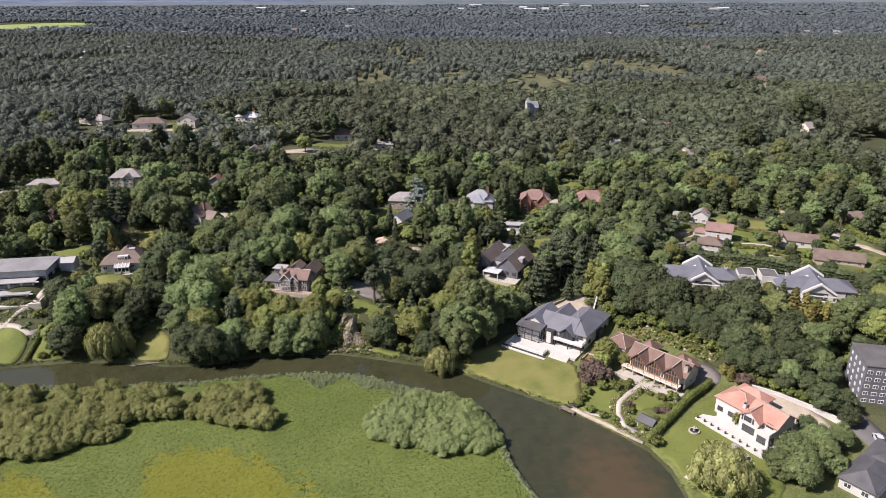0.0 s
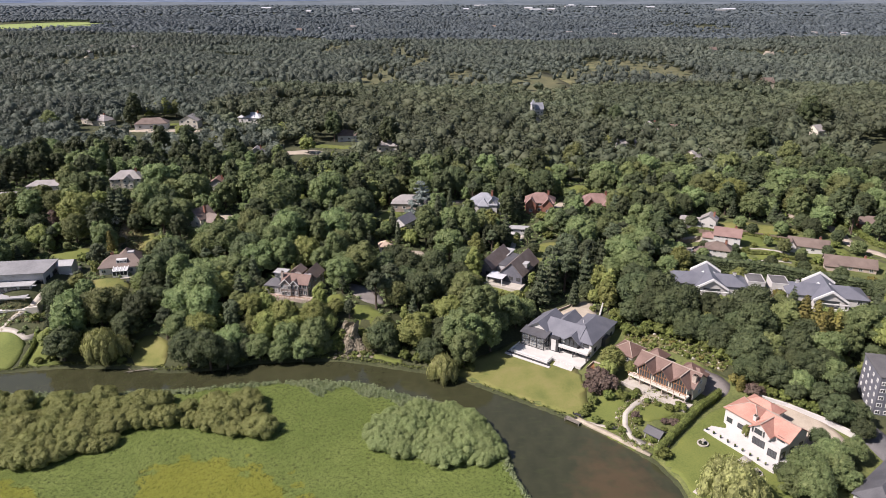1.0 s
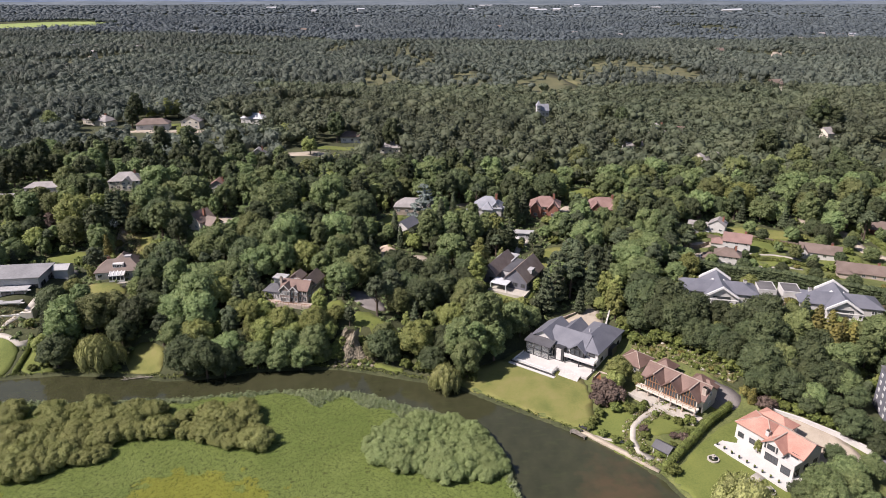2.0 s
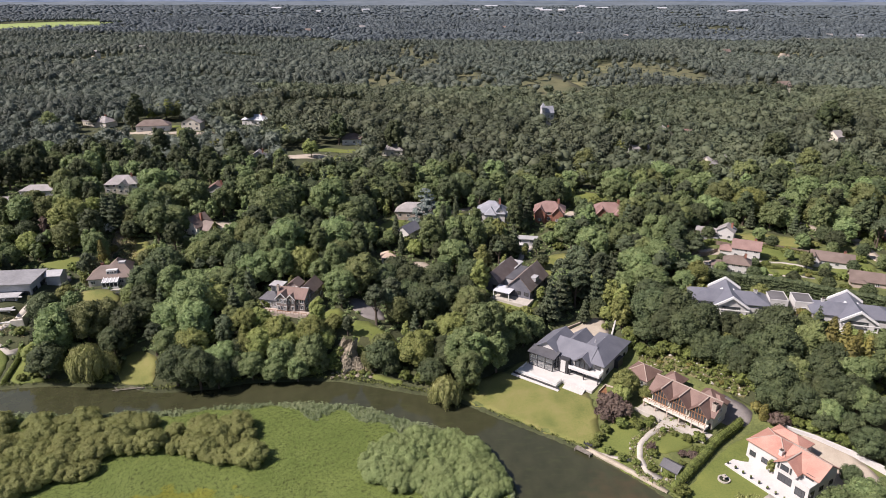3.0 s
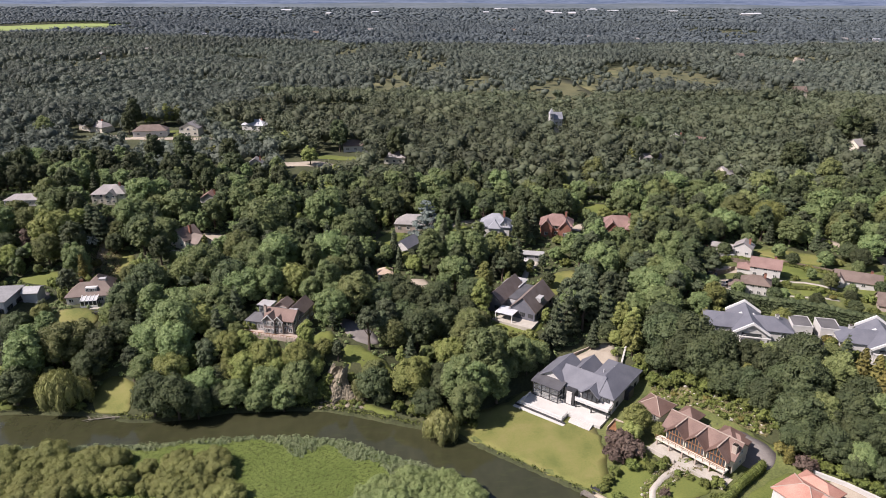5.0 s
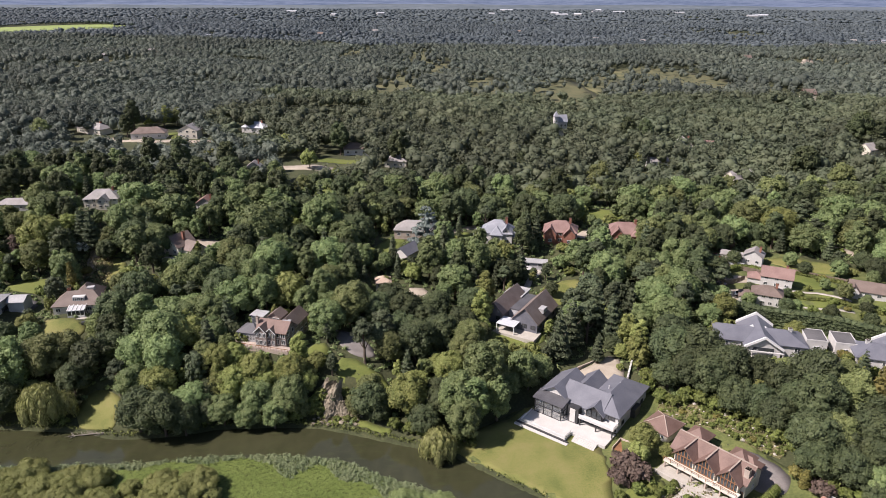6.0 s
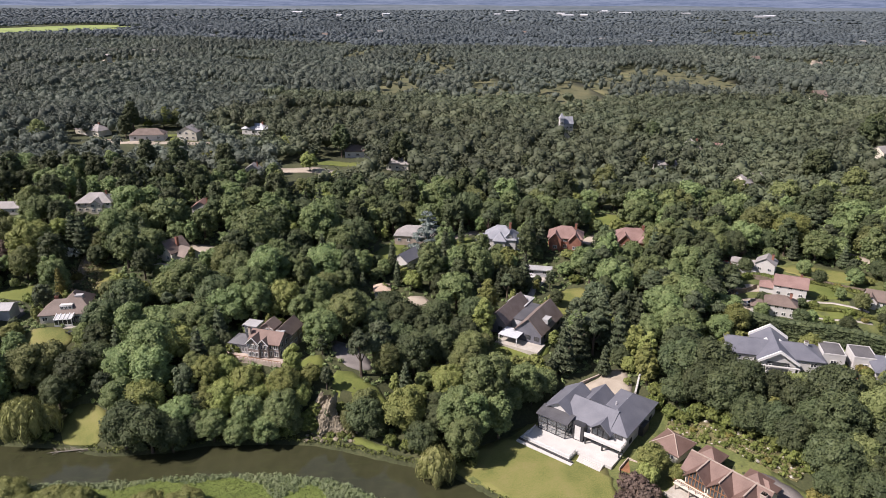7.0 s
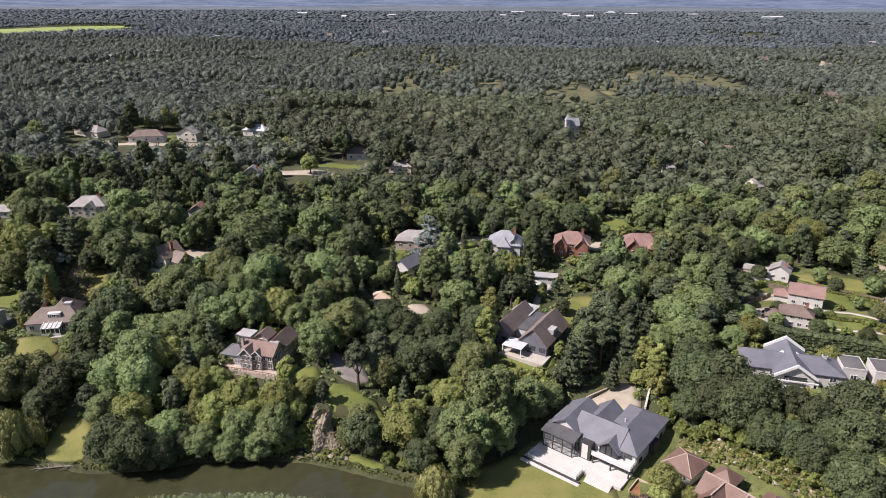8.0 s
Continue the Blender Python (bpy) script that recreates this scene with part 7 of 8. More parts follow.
thicket([(-150, 125), (-103, 128), (-91, 131), (-80, 138), (-78, 145), (-66, 146), (-52, 141), (-44, 143), (-45, 150), (-52, 157), (-76, 157), (-122, 155), (-150, 154)], 170, "sallow thicket", (0.6, 1.15))
thicket([(-18, 144), (-16, 138), (-6, 132.5), (8, 131), (13, 134.5), (10.5, 144), (2, 152.5), (-13, 150)], 62, "sallow thicket by the river", (0.65, 1.15), "greensallow")


# ---- hedges ----
def hedge(name, label, line, width, height, material, seed):
    root = thing(name, label, "hedge", line[0][0], line[0][1], gz(*line[0]))
    lumps, neat = [], name == "clipped_hedge"
    rng = random.Random(seed)
    for (ax, ay), (bx, by) in zip(line, line[1:]):
        L = math.hypot(bx - ax, by - ay)
        for k in range(int(L / (width * 0.45)) + 1):
            q = k * width * 0.45 / L
            x, y = ax + (bx - ax) * q, ay + (by - ay) * q
            z0 = gz(x, y) - gz(*line[0])
            for z in np.arange(0.4, height - 0.3, 1.0):
                s = width * (0.55 if neat else 0.55 * rng.uniform(0.85, 1.12))
                lumps.append(((x - line[0][0] + rng.uniform(-0.15, 0.15) * width * (not neat), y - line[0][1], z0 + z + rng.uniform(-0.25, 0.25) * (z > 1 and not neat)), (s, s, 0.95)))
    v, f = foliage(lumps, min(30000, len(lumps) * (200 if neat else 90)), 0.18 if neat else 0.32, seed, core=0.96 if neat else 0.9, low=-0.95)
    raw("foliage", v, f, material, root)


hedge("clipped_hedge", "clipped green hedge between two gardens", [(50.5, 134.5), (58, 142), (66, 150.3), (73.5, 157)], 2.0, 2.4, M_HEDGE, 1)
hedge("clipped_hedge", "low clipped hedge down to the river", [(-127, 188), (-126, 180), (-125, 174.5)], 1.4, 1.5, M_HEDGE, 2)
hedge("tall_hedge", "tall dense evergreen boundary hedge", [(80, 229.5), (97, 222), (115, 213.5), (135, 203.5), (150, 196)], 3.4, 6.6, M_DEEP, 3)
hedge("clipped_hedge", "low bright clipped hedge", [(70, 228), (84, 222), (88, 220.5)], 1.6, 1.6, M_LIGHT, 4)
hedge("bright_hedge", "bright green loose hedge below the hill lawn", [(13.5, 209.5), (20, 210), (27, 206.5)], 3.4, 2.2, M_LIGHT, 10)
hedge("garden_hedge", "green garden hedge behind the street houses", [(95, 262), (106, 268), (118, 263)], 1.6, 1.8, M_HEDGE, 5)
hedge("garden_hedge", "green garden hedge between back gardens", [(109, 247.5), (122, 242), (136, 231)], 1.5, 1.6, M_HEDGE, 6)
hedge("garden_hedge", "green garden hedge behind the terrace", [(118, 268), (134, 258), (140, 252)], 1.5, 1.6, M_HEDGE, 7)
hedge("roadside_hedge", "rough green roadside hedge", [(158, 290), (170, 270), (169, 250), (178, 235)], 2.0, 2.0, M_HEDGE, 8)
hedge("garden_hedge", "hedge along the drive below the cedar", [(-34, 258), (-22, 262), (-14, 262)], 1.4, 1.6, M_LIGHT, 9)


# ---- woods beyond, too many to count ----
def far_wood(name, label, near, far, spacing, lumps, leaves, size, material, seed, hgt, side=0):
    rng = np.random.default_rng(seed)
    rows = np.arange(near, far, spacing)
    pts = []
    for y in rows:
        w = 0.76 * y + 110
        x = np.arange(-w, w, spacing)
        pts.append(np.stack([x + rng.uniform(-0.48, 0.48, len(x)) * spacing, np.full(len(x), y) + rng.uniform(-0.48, 0.48, len(x)) * spacing], 1))
    p = np.vstack(pts)
    keep = rng.uniform(size=len(p)) < 0.93
    for cx, cy, rx, ry, *_ in CLEAR:
        q = ((p[:, 0] - cx) / rx) ** 2 + ((p[:, 1] - cy) / ry) ** 2
        keep &= (q > 1) | (rng.uniform(size=len(p)) < 0.22 * (q > 0.1) * (rx < 100))
    if side:
        keep &= (p[:, 0] + 0.30 * p[:, 1] + 25 * np.sin(p[:, 1] * 0.03)) * side > 0
    for a, b, s in SOLID:
        keep &= np.hypot(p[:, 0] - a, p[:, 1] - b) > s + spacing * 0.25
    gap = np.sin(p[:, 0] * 0.013 + 1.7 * np.sin(p[:, 1] * 0.006)) * np.sin(p[:, 1] * 0.0093 + p[:, 0] * 0.004)
    keep &= (gap < 0.93)
    for i in np.nonzero(keep)[0] if near < 500 else []:
        if blocks(p[i, 0], p[i, 1], spacing * 0.5, gz(p[i, 0], p[i, 1]) + hgt * 0.95):
            keep[i] = False
    p = p[keep]
    z = ground(p[:, 0], p[:, 1])
    n = len(p)
    grp = 0.5 + 0.5 * np.sin(p[:, 0] * 0.021 + 2 * np.sin(p[:, 1] * 0.013))
    stand = np.sin(p[:, 0] * 0.017 + 1.3 * np.sin(p[:, 1] * 0.008 + 1)) + np.sin(p[:, 1] * 0.024 + 1.1 * np.sin(p[:, 0] * 0.011))
    stand = 0.5 + 0.5 * np.tanh(4 * stand)
    tone = np.clip(0.2 * grp + 0.3 * stand + 0.5 * rng.uniform(size=n), 0, 1)
    R = spacing * (0.30 + 0.75 * rng.beta(1.5, 2.6, n))
    H = hgt * (0.58 + 0.34 * (1 - stand) + 0.38 * rng.uniform(size=n)) * (0.75 + 0.4 * R / spacing)
    m = len(ICO_V)
    V, F, T, base = [], [], [], 0
    for k in range(lumps):
        a = rng.uniform(0, 6.283, n) if k < 2 else a + 2.1
        q = 0.0 if k == 0 else 0.55
        c = np.stack([p[:, 0] + np.cos(a) * R * q, p[:, 1] + np.sin(a) * R * q, z + H * (0.62 if k == 0 else rng.uniform(0.55, 0.84, n))], 1)
        r = np.stack([R * (0.74 if k == 0 else 0.46)] * 2 + [H * 0.33 if k == 0 else R * 0.36], 1)
        w = (ICO_V[None] * (1 + rng.uniform(-0.3, 0.15, (n, m, 1)))) * r[:, None] + c[:, None]
        V.append(w.reshape(-1, 3))
        T.append(np.repeat(tone, m))
        F.append((ICO_F[None] + (np.arange(n) * m)[:, None, None] + base).reshape(-1, 3))
        base += n * m
    V, F, T = np.vstack(V), np.vstack(F), np.concatenate(T)
    if leaves:
        idx = np.repeat(np.arange(n), leaves)
        d = rng.normal(size=(len(idx), 3))
        d /= np.linalg.norm(d, axis=1)[:, None]
        d[:, 2] = np.abs(d[:, 2])
        pos = np.stack([p[idx, 0], p[idx, 1], z[idx] + H[idx] * 0.62], 1) + d * np.stack([R[idx], R[idx], H[idx] * 0.38], 1) * rng.uniform(0.66, 1.2, (len(idx), 1))
        nrm = 0.8 * d + 0.5 * rng.normal(size=d.shape) + (0, 0, 0.25)
        nrm /= np.linalg.norm(nrm, axis=1)[:, None]
        t = np.cross(nrm, rng.normal(size=d.shape))
        t /= np.linalg.norm(t, axis=1)[:, None]
        b = np.cross(nrm, t)
        s = size * rng.uniform(0.6, 1.3, (len(idx), 1))
        tri = np.stack([pos - t * s, pos + t * s, pos + b * s * 1.3], 1).reshape(-1, 3)
        F = np.vstack([F, np.arange(len(tri)).reshape(-1, 3) + len(V)])
        V, T = np.vstack([V, tri]), np.concatenate([T, np.repeat(tone[idx], 3)])
    me = bpy.data.meshes.new(name)
    me.vertices.add(len(V))
    me.vertices.foreach_set("co", V.ravel())
    me.loops.add(F.size)
    me.loops.foreach_set("vertex_index", F.ravel().astype(np.int32))
    me.polygons.add(len(F))
    me.polygons.foreach_set("loop_start", np.arange(0, F.size, 3, dtype=np.int32))
    me.update(calc_edges=True)
    me.attributes.new("tone", "FLOAT", "POINT").data.foreach_set("value", T.astype(np.float32))
    me.materials.append(material)
    tagged(new(name, me), label, "woods", kind="stuff")
    return n, len(F)


CLEAR = [o[:4] for o in OPENINGS] + [(455, 985, 45, 90)]
far_wood("near_wood", "dense mixed wood of oaks and pines", 342, 640, 7.0, 3, 72, 0.72, M_MIXED, 21, 12, side=1)
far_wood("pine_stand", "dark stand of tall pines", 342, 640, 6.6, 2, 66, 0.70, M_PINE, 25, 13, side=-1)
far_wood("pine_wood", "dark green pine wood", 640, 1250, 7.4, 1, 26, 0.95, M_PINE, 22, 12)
far_wood("distant_wood", "wide pine woods reaching to the horizon", 1250, 2300, 10.5, 1, 8, 1.5, M_PINE_HAZED, 23, 12)
far_wood("horizon_wood", "hazy woods at the horizon", 2300, 4350, 22, 1, 0, 1, M_PINE_HAZED, 24, 13)


# ---- undergrowth and reeds ----
def scatter(name, label, category, pts, size, height, kites, material, seed, core=True, lift=0.2, long=1.0):
    """Low clumps of leaves over the ground, one object."""
    rng = np.random.default_rng(seed)
    n = len(pts)
    z = ground(pts[:, 0], pts[:, 1])
    R, H = size * rng.uniform(0.6, 1.3, n), height * rng.uniform(0.5, 1.3, n)
    V, F, base = [], [], 0
    if core:
        w = ICO_V[None] * (1 + rng.uniform(-0.25, 0.2, (n, 12, 1))) * np.stack([R, R, H], 1)[:, None] * 0.62 + np.stack([pts[:, 0], pts[:, 1], z + H * 0.3], 1)[:, None]
        V.append(w.reshape(-1, 3))
        F += (ICO_F[None] + (np.arange(n) * 12)[:, None, None]).reshape(-1, 3).tolist()
        base = n * 12
    idx = np.repeat(np.arange(n), kites)
    d = rng.normal(size=(len(idx), 3))
    d /= np.linalg.norm(d, axis=1)[:, None]
    d[:, 2] = np.abs(d[:, 2])
    pos = np.stack([pts[idx, 0], pts[idx, 1], z[idx] + H[idx] * 0.3], 1) + d * np.stack([R[idx], R[idx], H[idx]], 1) * rng.uniform(0.8, 1.15, (len(idx), 1))
    nrm = d + 0.45 * rng.normal(size=d.shape) + (0, 0, lift)
    nrm /= np.linalg.norm(nrm, axis=1)[:, None]
    t = np.cross(nrm, rng.normal(size=d.shape))
    t /= np.linalg.norm(t, axis=1)[:, None]
    b = np.cross(nrm, t)
    s = 0.42 * size * rng.uniform(0.5, 1.2, (len(idx), 1))
    t[:, 2] = np.where(long > 1, np.abs(t[:, 2]) * long, t[:, 2])
    q = np.stack([pos - t * s, pos + b * s * 0.6, pos + t * s, pos - b * s * 0.6], 1).reshape(-1, 3)
    F += (np.arange(len(q)).reshape(-1, 4) + base).tolist()
    V.append(q)
    tagged(new(name, mesh_of(name, np.vstack(V), F, material)), label, category, kind="stuff")


def spots(x0, x1, y0, y1, step, seed, keep):
    rng = np.random.default_rng(seed)
    x, y = np.meshgrid(np.arange(x0, x1, step), np.arange(y0, y1, step))
    p = np.stack([x.ravel(), y.ravel()], 1) + rng.uniform(-0.5, 0.5, (x.size, 2)) * step
    return p[keep(p[:, 0], p[:, 1])]


def wild(x, y):
    ok = inside(FRONT + WOOD[1:4] + WOOD[4:] + [WOOD[0]], x, y) | inside(FRONT, x, y) | inside(WOOD, x, y)
    ok &= ~inside(RIVER, x, y) & (line_distance(FAR_BANK, x, y) > 0.8)
    for x0, x1, y0, y1, poly in PATCHES:
        ok &= ~inside(poly, x, y)
    for a, b, s in SOLID[:36]:
        ok &= np.hypot(x - a, y - b) > s * 0.62
    return ok


scatter("undergrowth", "low brambles and ferns under the trees", "undergrowth", spots(-200, 200, 150, 345, 2.6, 31, wild), 1.0, 0.8, 14, M_OAK, 32)


def bankside(x, y):
    d = line_distance(FAR_BANK, x, y)
    ok = ~inside(RIVER, x, y) & ~inside(MEADOW, x, y) & (d > -1) & (d < 1.6)
    for x0, x1, y0, y1, poly in PATCHES:
        if poly is not PATCHES[-1][4]:
            ok &= ~inside(poly, x, y)
    return ok


scatter("bank_plants", "rough plants along the water's edge", "bank plants", spots(-160, 60, 108, 190, 0.8, 33, bankside), 0.6, 0.45, 9, M_HEDGE, 34, core=False)


def reedy(x, y):
    return inside(MEADOW, x, y) & (line_distance(NEAR_BANK, x, y) > 0.3) & (line_distance(NEAR_BANK, x, y) < 1.8 + 0.9 * np.sin(x * 0.35 + 2 * np.sin(y * 0.2)) + 4.2 * smooth(-46, -34, x) * (1 - smooth(-6, 4, x)) * (0.75 + 0.4 * np.sin(x * 0.5)))


scatter("tall_reeds", "tall blue-green reeds along the river", "reeds", spots(-150, 24, 100, 170, 0.62, 35, reedy), 0.6, 0.8, 15, M_TALLREED, 36, lift=0.7, long=1.4)


SEDGES = [[(-66, 100), (-69, 130), (-62, 133), (-50, 132), (-38, 126), (-28, 116), (-24, 95), (-45, 88)], [(-120, 100), (-104, 122), (-95, 125), (-84, 116), (-82, 96)]]


def wind_laid(name, label, pts, size, blades, material, seed):
    """Long leaves laid over by the wind in slowly turning swathes, one object."""
    rng = np.random.default_rng(seed)
    x, y = np.repeat(pts[:, 0], blades), np.repeat(pts[:, 1], blades)
    n = len(x)
    x, y = x + rng.uniform(-0.4, 0.4, n), y + rng.uniform(-0.4, 0.4, n)
    wave = 0.06 * np.sin(x * 1.9 + 2.3 * np.sin(y * 0.55)) * np.sin(y * 1.6 + 2.0 * np.sin(x * 0.43))
    z = ground(x, y) + 0.34 + wave + rng.uniform(-0.06, 0.07, n)
    turn = 0.6 + 0.9 * np.sin(x * 0.07 + 1.5 * np.sin(y * 0.09)) + 0.7 * np.sin(x * 0.31 + y * 0.23) + rng.normal(0, 0.75, n)
    along = np.stack([np.cos(turn), np.sin(turn), rng.normal(0.04, 0.09, n)], 1)
    side = np.stack([-np.sin(turn), np.cos(turn), rng.normal(0, 0.14, n)], 1)
    s = size * rng.uniform(0.6, 1.3, (n, 1))
    c = np.stack([x, y, z], 1)
    q = np.stack([c - along * s, c + side * s * 0.17, c + along * s, c - side * s * 0.17], 1).reshape(-1, 3)
    tagged(new(name, mesh_of(name, q, np.arange(len(q)).reshape(-1, 4).tolist(), material)), label, "reeds", kind="stuff")


def in_sedge(x, y):
    wob = 1.6 * np.sin(x * 0.8 + y * 0.5) + 1.2 * np.sin(y * 1.3 - x * 0.4)
    return inside(SEDGES[0], x + wob, y + wob) | inside(SEDGES[1], x + wob, y - wob)


wind_laid("reed_leaves", "green reeds laid over by the wind", spots(-112, 22, 80, 168, 0.62, 41, lambda x, y: inside(MEADOW, x, y) & (line_distance(NEAR_BANK, x, y) > 0.8) & ~in_sedge(x, y)), 0.40, 11, M_REEDLEAF, 42)
wind_laid("sedge_leaves", "yellow-green sedge laid over by the wind", spots(-112, -20, 80, 140, 0.62, 43, in_sedge), 0.40, 11, M_SEDGELEAF, 44)


# ---- hazy distance ----
def hill_strip(name, y, z0, z1, waves, tint, seed):
    rng = random.Random(seed)
    ph = [rng.uniform(0, 6) for _ in range(4)]
    xs = np.linspace(-6000, 6000, 200)
    top = z1 + waves * (0.5 * np.sin(xs * 0.0013 + ph[0]) + 0.3 * np.sin(xs * 0.0037 + ph[1]) + 0.12 * np.sin(xs * 0.011 + ph[2]))
    v = [(x, y, z0) for x in xs] + [(x, y + 60, z) for x, z in zip(xs, top)] + [(x, y + 260, z0) for x in xs]
    n = len(xs)
    f = [(i, i + 1, n + i + 1, n + i) for i in range(n - 1)] + [(n + i, n + i + 1, 2 * n + i + 1, 2 * n + i) for i in range(n - 1)]
    # air haze painted as a blue tint, plus a faint added glow of the strip
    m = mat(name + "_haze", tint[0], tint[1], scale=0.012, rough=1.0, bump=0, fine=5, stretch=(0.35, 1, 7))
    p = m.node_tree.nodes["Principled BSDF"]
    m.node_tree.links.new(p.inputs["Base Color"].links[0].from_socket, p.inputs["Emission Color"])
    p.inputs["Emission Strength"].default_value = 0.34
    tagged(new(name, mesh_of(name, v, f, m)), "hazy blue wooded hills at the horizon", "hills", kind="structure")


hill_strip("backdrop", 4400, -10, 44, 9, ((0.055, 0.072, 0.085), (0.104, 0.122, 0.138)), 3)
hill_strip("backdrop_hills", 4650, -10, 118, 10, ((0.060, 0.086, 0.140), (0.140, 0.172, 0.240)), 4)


# ---- small things ----
def rod(parent, name, a, b, r, material):
    A, B = Vector(a), Vector(b)
    d = (B - A).normalized()
    s = d.cross(Vector((0.3, 0.2, 1))).normalized()
    t = d.cross(s)
    v = [tuple(P + (s * math.cos(q) + t * math.sin(q)) * rr) for P, rr in ((A, r), (B, r * 0.6)) for q in np.linspace(0, 2 * math.pi, 7)[:-1]]
    return raw(name, v, [(i, (i + 1) % 6, 6 + (i + 1) % 6, 6 + i) for i in range(6)] + [(5, 4, 3, 2, 1, 0), (6, 7, 8, 9, 10, 11)], material, parent)


M_DEADWOOD = mat("grey_dead_wood", (0.140, 0.122, 0.098), (0.238, 0.217, 0.182), scale=1.0, rough=0.9, bump=0.4)
fallen = thing("fallen_tree", "bleached fallen tree lying in the river shallows", "fallen tree", -88.5, 173.6, 0.0, 0)
rod(fallen, "log", (5.6, 0.9, 0.5), (-4.8, -0.9, 0.18), 0.17, M_DEADWOOD)
rng_det = random.Random(3)
for k in range(22):
    q = k / 21
    x, y = 5.0 - 9.0 * q, 0.75 - 1.55 * q
    way = rng_det.choice((-1, 1))
    reach = rng_det.uniform(1.2, 3.4) * (1 - 0.5 * q)
    rod(fallen, "branch", (x, y, 0.40 - 0.2 * q), (x - reach * rng_det.uniform(0.4, 1.0), y + way * reach * 0.6, rng_det.uniform(0.05, 0.9)), rng_det.uniform(0.05, 0.1), M_DEADWOOD)

jetty = thing("jetty", "small timber jetty beside the quay", "jetty", 33.6, 149.0, 0.55, -40)
for k in range(14):
    boxes("plank", [(-2.2 + k * 0.31, -1.93 + k * 0.31, -1.6, 1.0, 0.0, 0.07)], M_DEADWOOD, jetty)
for x in (-2.0, 1.9):
    boxes("pile", [(x - 0.1, x + 0.1, -1.55, -1.35, -1.8, 0.5)], M_DEADWOOD, jetty)


def garden_chair(x, y, z, rot, group, material):
    c = thing("garden_chair", "dark woven garden chair on a terrace", "chair", x, y, z, rot, group)
    boxes("seat", [(-0.26, 0.26, -0.26, 0.26, 0.40, 0.46)], material, c, bevel=0.02)
    boxes("backrest", [(-0.26, 0.26, 0.22, 0.28, 0.46, 0.95)], material, c, bevel=0.02)
    for sx in (-0.22, 0.22):
        for sy in (-0.22, 0.22):
            boxes("leg", [(sx - 0.025, sx + 0.025, sy - 0.025, sy + 0.025, 0, 0.40)], material, c)


def garden_table(x, y, z, rot, w, d, material, label):
    t = thing("garden_table", label, "table", x, y, z, rot)
    boxes("tabletop", [(-w / 2, w / 2, -d / 2, d / 2, 0.70, 0.75)], material, t, bevel=0.015)
    for sx in (-1, 1):
        for sy in (-1, 1):
            boxes("leg", [(sx * (w / 2 - 0.1) - 0.04, sx * (w / 2 - 0.1) + 0.04, sy * (d / 2 - 0.1) - 0.04, sy * (d / 2 - 0.1) + 0.04, 0, 0.70)], material, t)


def seating(x, y, z, rot, group, n=4):
    garden_table(x, y, z, rot, 1.6, 0.9, M_DARKWOOD, "dark garden table on a terrace")
    for k in range(n):
        a = rot + 90 * k
        garden_chair(x + 1.15 * math.sin(math.radians(-a)), y + 1.15 * math.cos(math.radians(a)), z, a, group, M_DARKWOOD)


seating(34.6, 149.8, 0.63, -40, "chairs on the jetty")
seating(52.8, 137.0, gz(52.8, 137.0) + 0.2, -46, "chairs by the summerhouse")
seating(106.5, 199.0, 10.8, -12, "chairs on the timber terrace")
seating(-105.0, 206.5, 13.9, 12, "chairs by the conservatory")


def fence(name, label, line, height, material, group=""):
    root = thing(name, label, "fence", line[0][0], line[0][1], gz(*line[0]), 0, group)
    for (ax, ay), (bx, by) in zip(line, line[1:]):
        L = math.hypot(bx - ax, by - ay)
        rot = math.degrees(math.atan2(by - ay, bx - ax))
        n = max(1, int(L / 1.83))
        for k in range(n):
            q = k / n
            x, y = ax + (bx - ax) * q, ay + (by - ay) * q
            o = boxes("panel", [(0.1, L / n - 0.02, -0.025, 0.025, 0.05, height)], material, root)
            o.matrix_local = pose(x - line[0][0], y - line[0][1], gz(x, y) - gz(*line[0]), 0, 0, rot)
            p = boxes("post", [(0, 0.1, -0.05, 0.05, -0.4, height + 0.1)], material, root)
            p.matrix_local = o.matrix_local


M_FENCE = mat("weathered_fence_wood", (0.13, 0.10, 0.075), (0.22, 0.175, 0.135), scale=0.8, rough=0.9, bump=0.3)
fence("garden_fence", "weathered close-boarded garden fence", [(92, 253), (100, 256.5), (104, 259)], 1.8, M_FENCE)
fence("garden_fence", "weathered close-boarded garden fence", [(95, 269.5), (106, 267), (112, 264)], 1.8, M_FENCE)
fence("garden_fence", "brown garden fence behind the back gardens", [(116, 268.5), (128, 262), (139, 255)], 1.8, M_FENCE)
fence("garden_fence", "brown garden fence along the bungalow drive", [(129, 204), (138, 199), (146, 190), (152, 182)], 1.8, M_FENCE)
fence("garden_fence", "grey boarded fence by the forecourt", [(96, 276), (108, 270.5)], 1.6, M_GREYWALL)

# ---- garden beds and clumps ----
def bed(name, label, poly, material, seed, size=0.45, height=0.4, kites=7):
    """Flowers and low plants filling a bed, one object."""
    xs, ys = zip(*poly)
    pts = spots(min(xs), max(xs), min(ys), max(ys), 0.8, seed, lambda x, y: inside(poly, x, y))
    if len(pts):
        scatter(name, label, "flower bed", pts, size, height, kites, material, seed + 1, core=False)


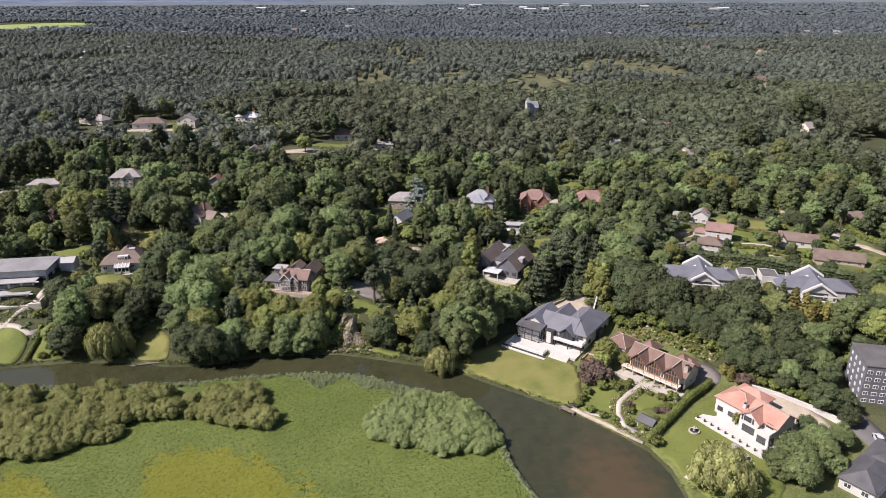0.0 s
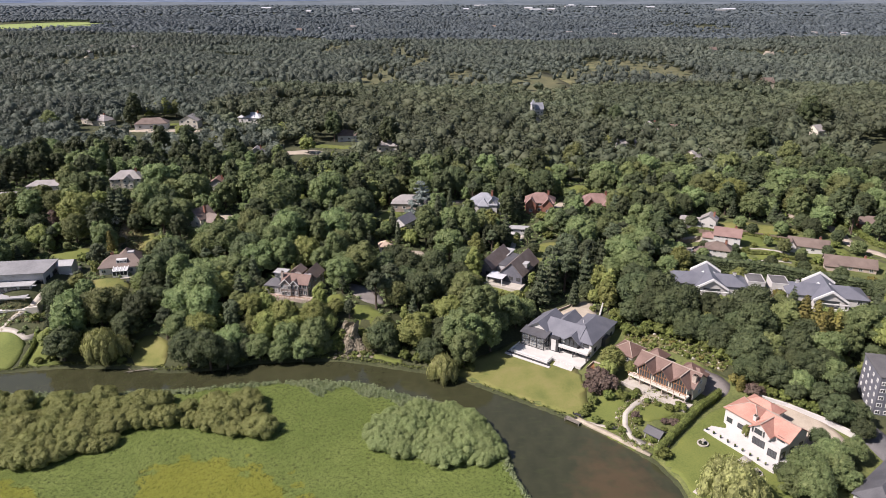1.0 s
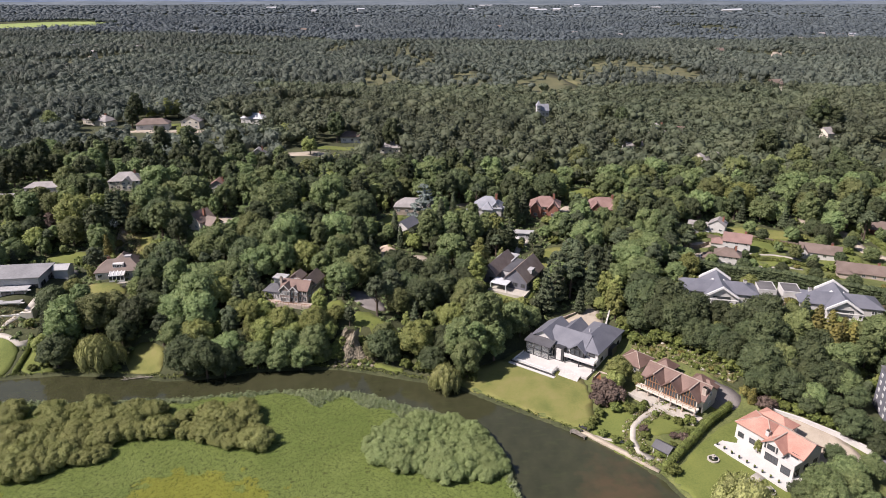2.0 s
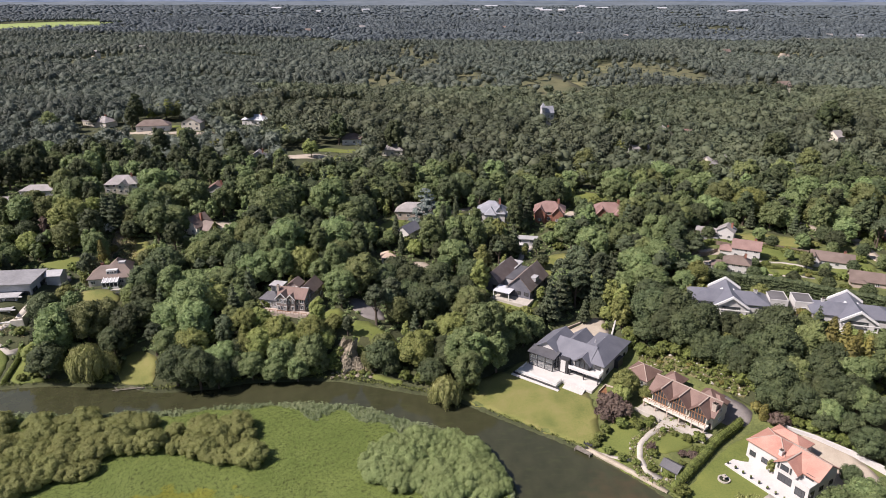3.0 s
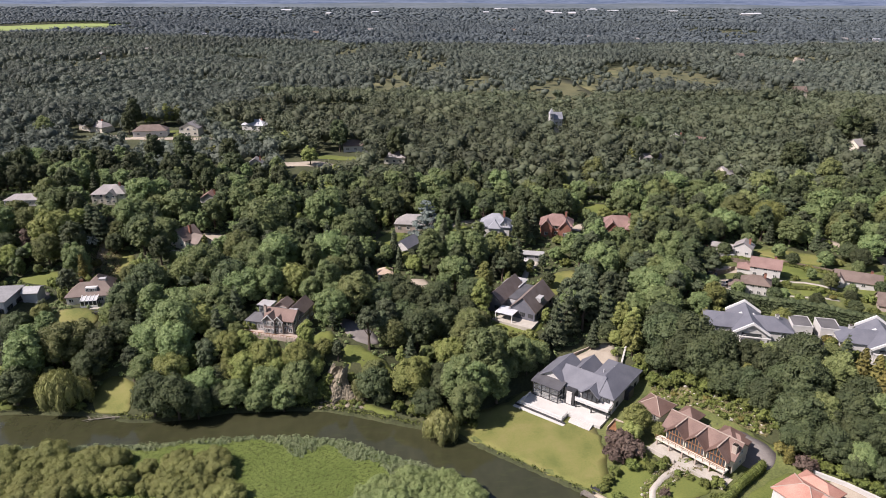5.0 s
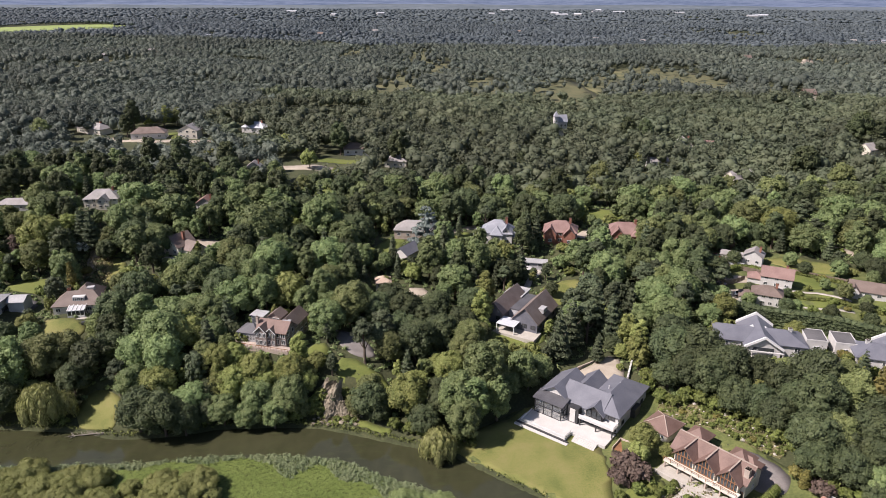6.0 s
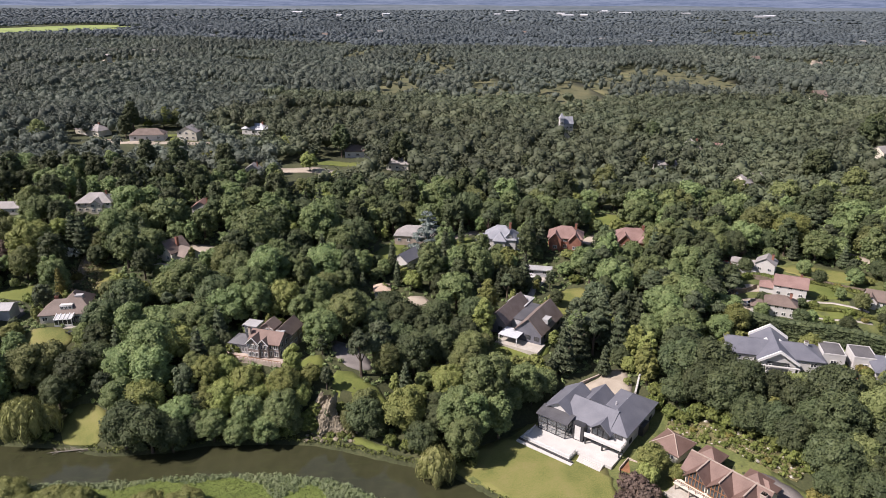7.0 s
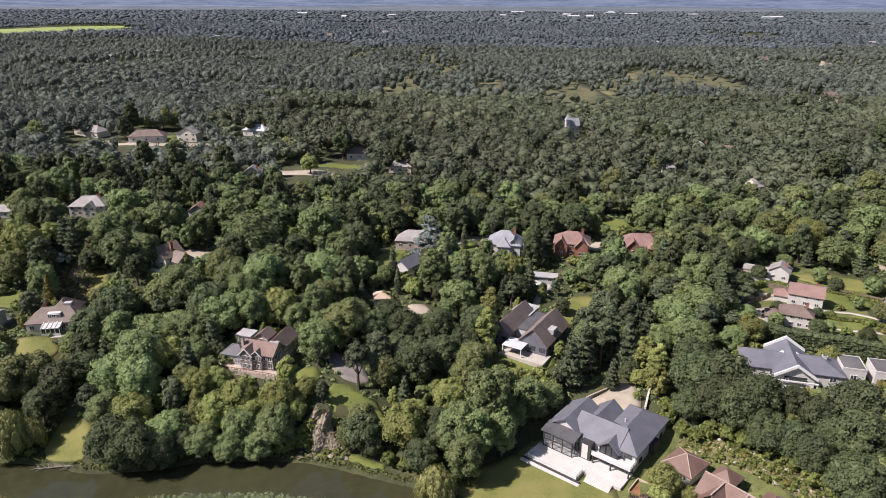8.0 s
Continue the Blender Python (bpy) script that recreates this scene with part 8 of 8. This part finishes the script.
M_FLOWERS = leaf("mixed_flowers", (0.13, 0.145, 0.05), (0.31, 0.255, 0.150), thing=0.0, island=0.4, scale=0.9)
bed("flower_bed", "mixed flowers and heathers on the dry bank", band([(56, 188), (64, 183), (72, 176), (80, 168.5)], [4, 7, 7.5, 5]), M_FLOWERS, 51)
bed("flower_bed", "flower bed round the curved garden path", [(50, 156), (54, 159), (58, 155.5), (56, 153.5), (52, 152.5)], M_FLOWERS, 53)
bed("flower_bed", "flower bed beside the summerhouse lawn", [(57, 142), (61, 149), (63, 148), (59, 141.5)], M_FLOWERS, 55)
bed("flower_bed", "flower borders by the conservatory house", [(-128, 240), (-118, 232), (-113, 236), (-122, 258), (-130, 262)], M_FLOWERS, 57, 0.7, 0.8)
bed("bank_garden", "terraced shrub beds on the slope below the modern house", [(-158, 186), (-158, 199), (-131, 199), (-127, 190), (-133, 192)], M_FLOWERS, 59, 0.45, 0.5, 12)
bed("cliff_plants", "dry grasses and heather on the cliff foot", [(-31.5, 181), (-22, 180.2), (-20, 185), (-23, 187.5), (-31, 186)], M_FLOWERS, 61, 0.6, 0.5)

def stones(name, label, pts, size, material, seed):
    """Uneven stones set into a bank or along a bed, one object."""
    rng = np.random.default_rng(seed)
    n = len(pts)
    r = size * rng.uniform(0.5, 1.5, (n, 1, 1)) * rng.uniform(0.7, 1.2, (n, 1, 3)) * (1, 1, 0.7)
    c = np.stack([pts[:, 0], pts[:, 1], ground(pts[:, 0], pts[:, 1]) + 0.15], 1)
    v = ICO_V[None] * (1 + rng.uniform(-0.25, 0.15, (n, 12, 1))) * r + c[:, None]
    f = (ICO_F[None] + (np.arange(n) * 12)[:, None, None]).reshape(-1, 3)
    tagged(new(name, mesh_of(name, v.reshape(-1, 3), f, material)), label, "stones", kind="stuff")


def beside_walk(x, y):
    d = line_distance(GARDEN_WALK, x, y)
    return (d > 1.0) & (d < 2.4) & ~inside(RIVER, x, y)


scatter("path_border", "flowers and low shrubs along the garden path", "flower bed", spots(42, 62, 136, 160, 0.7, 71, beside_walk), 0.5, 0.5, 8, M_FLOWERS, 72, core=False)
scatter("path_shrubs", "low green plants along the garden path", "flower bed", spots(42, 62, 136, 160, 1.3, 73, beside_walk), 0.6, 0.6, 14, M_HEDGE, 74)
stones("path_stones", "pale stones edging the garden path", spots(42, 62, 136, 160, 1.1, 75, beside_walk), 0.28, M_PAVING, 76)
ROCKERY = band([(56, 188), (64, 183), (72, 176), (80, 168.5)], [4, 7, 7.5, 5])
stones("rockery_stones", "pale rocks on the dry bank", spots(54, 83, 164, 192, 2.3, 77, lambda x, y: inside(ROCKERY, x, y)), 0.42, M_PAVING, 78)
scatter("rockery_plants", "green shrubs between the rocks of the bank", "shrubs", spots(54, 83, 164, 192, 1.6, 79, lambda x, y: inside(ROCKERY, x, y)), 1.0, 0.9, 16, M_HEDGE, 80)
stones("cliff_stones", "fallen pale stones at the cliff foot", spots(-33, -20, 180, 185, 1.3, 81, lambda x, y: ~inside(RIVER, x, y)), 0.5, M_ROCK, 82)


# ---- far roofs and sheds beyond the woods ----
far_rng = random.Random(9)
for k in range(38):
    if k < 16:
        x, y = far_rng.uniform(-1100, 1500), far_rng.uniform(3000, 4200)
        w, d, hh, m = far_rng.uniform(20, 70), far_rng.uniform(16, 30), far_rng.uniform(13, 15), M_FLATROOF
        label, nm, cat = "long pale industrial shed beyond the woods", "industrial_shed", "shed"
    else:
        x, y = far_rng.choice(((-500, 1000), (520, 1120), (700, 1300), (-250, 1500), (300, 1500))) if k % 3 else (far_rng.uniform(-600, 800), far_rng.uniform(620, 1900))
        x, y = x + far_rng.uniform(-90, 90), y + far_rng.uniform(-80, 80)
        w, d, hh, m = far_rng.uniform(8, 15), far_rng.uniform(7, 10), far_rng.uniform(7.0, 9.5), M_CREAM
        label, nm, cat = "pale house roof showing above the woods", "far_house", "house"
    o = thing(nm, label, cat, x, y, gz(x, y), far_rng.uniform(-25, 25), "far roofs")
    boxes("wall", [(-w / 2, w / 2, -d / 2, d / 2, 0, hh)], m, o)
    gable_roof(o, -w / 2, w / 2, -d / 2, d / 2, hh + 0.1, d * (0.12 if k < 16 else 0.4), M_PALEROOF if k < 16 else far_rng.choice((M_GREYTILE, M_BROWNTILE, M_GREYTILE, M_PALESLATE)), "x", over=0.4)
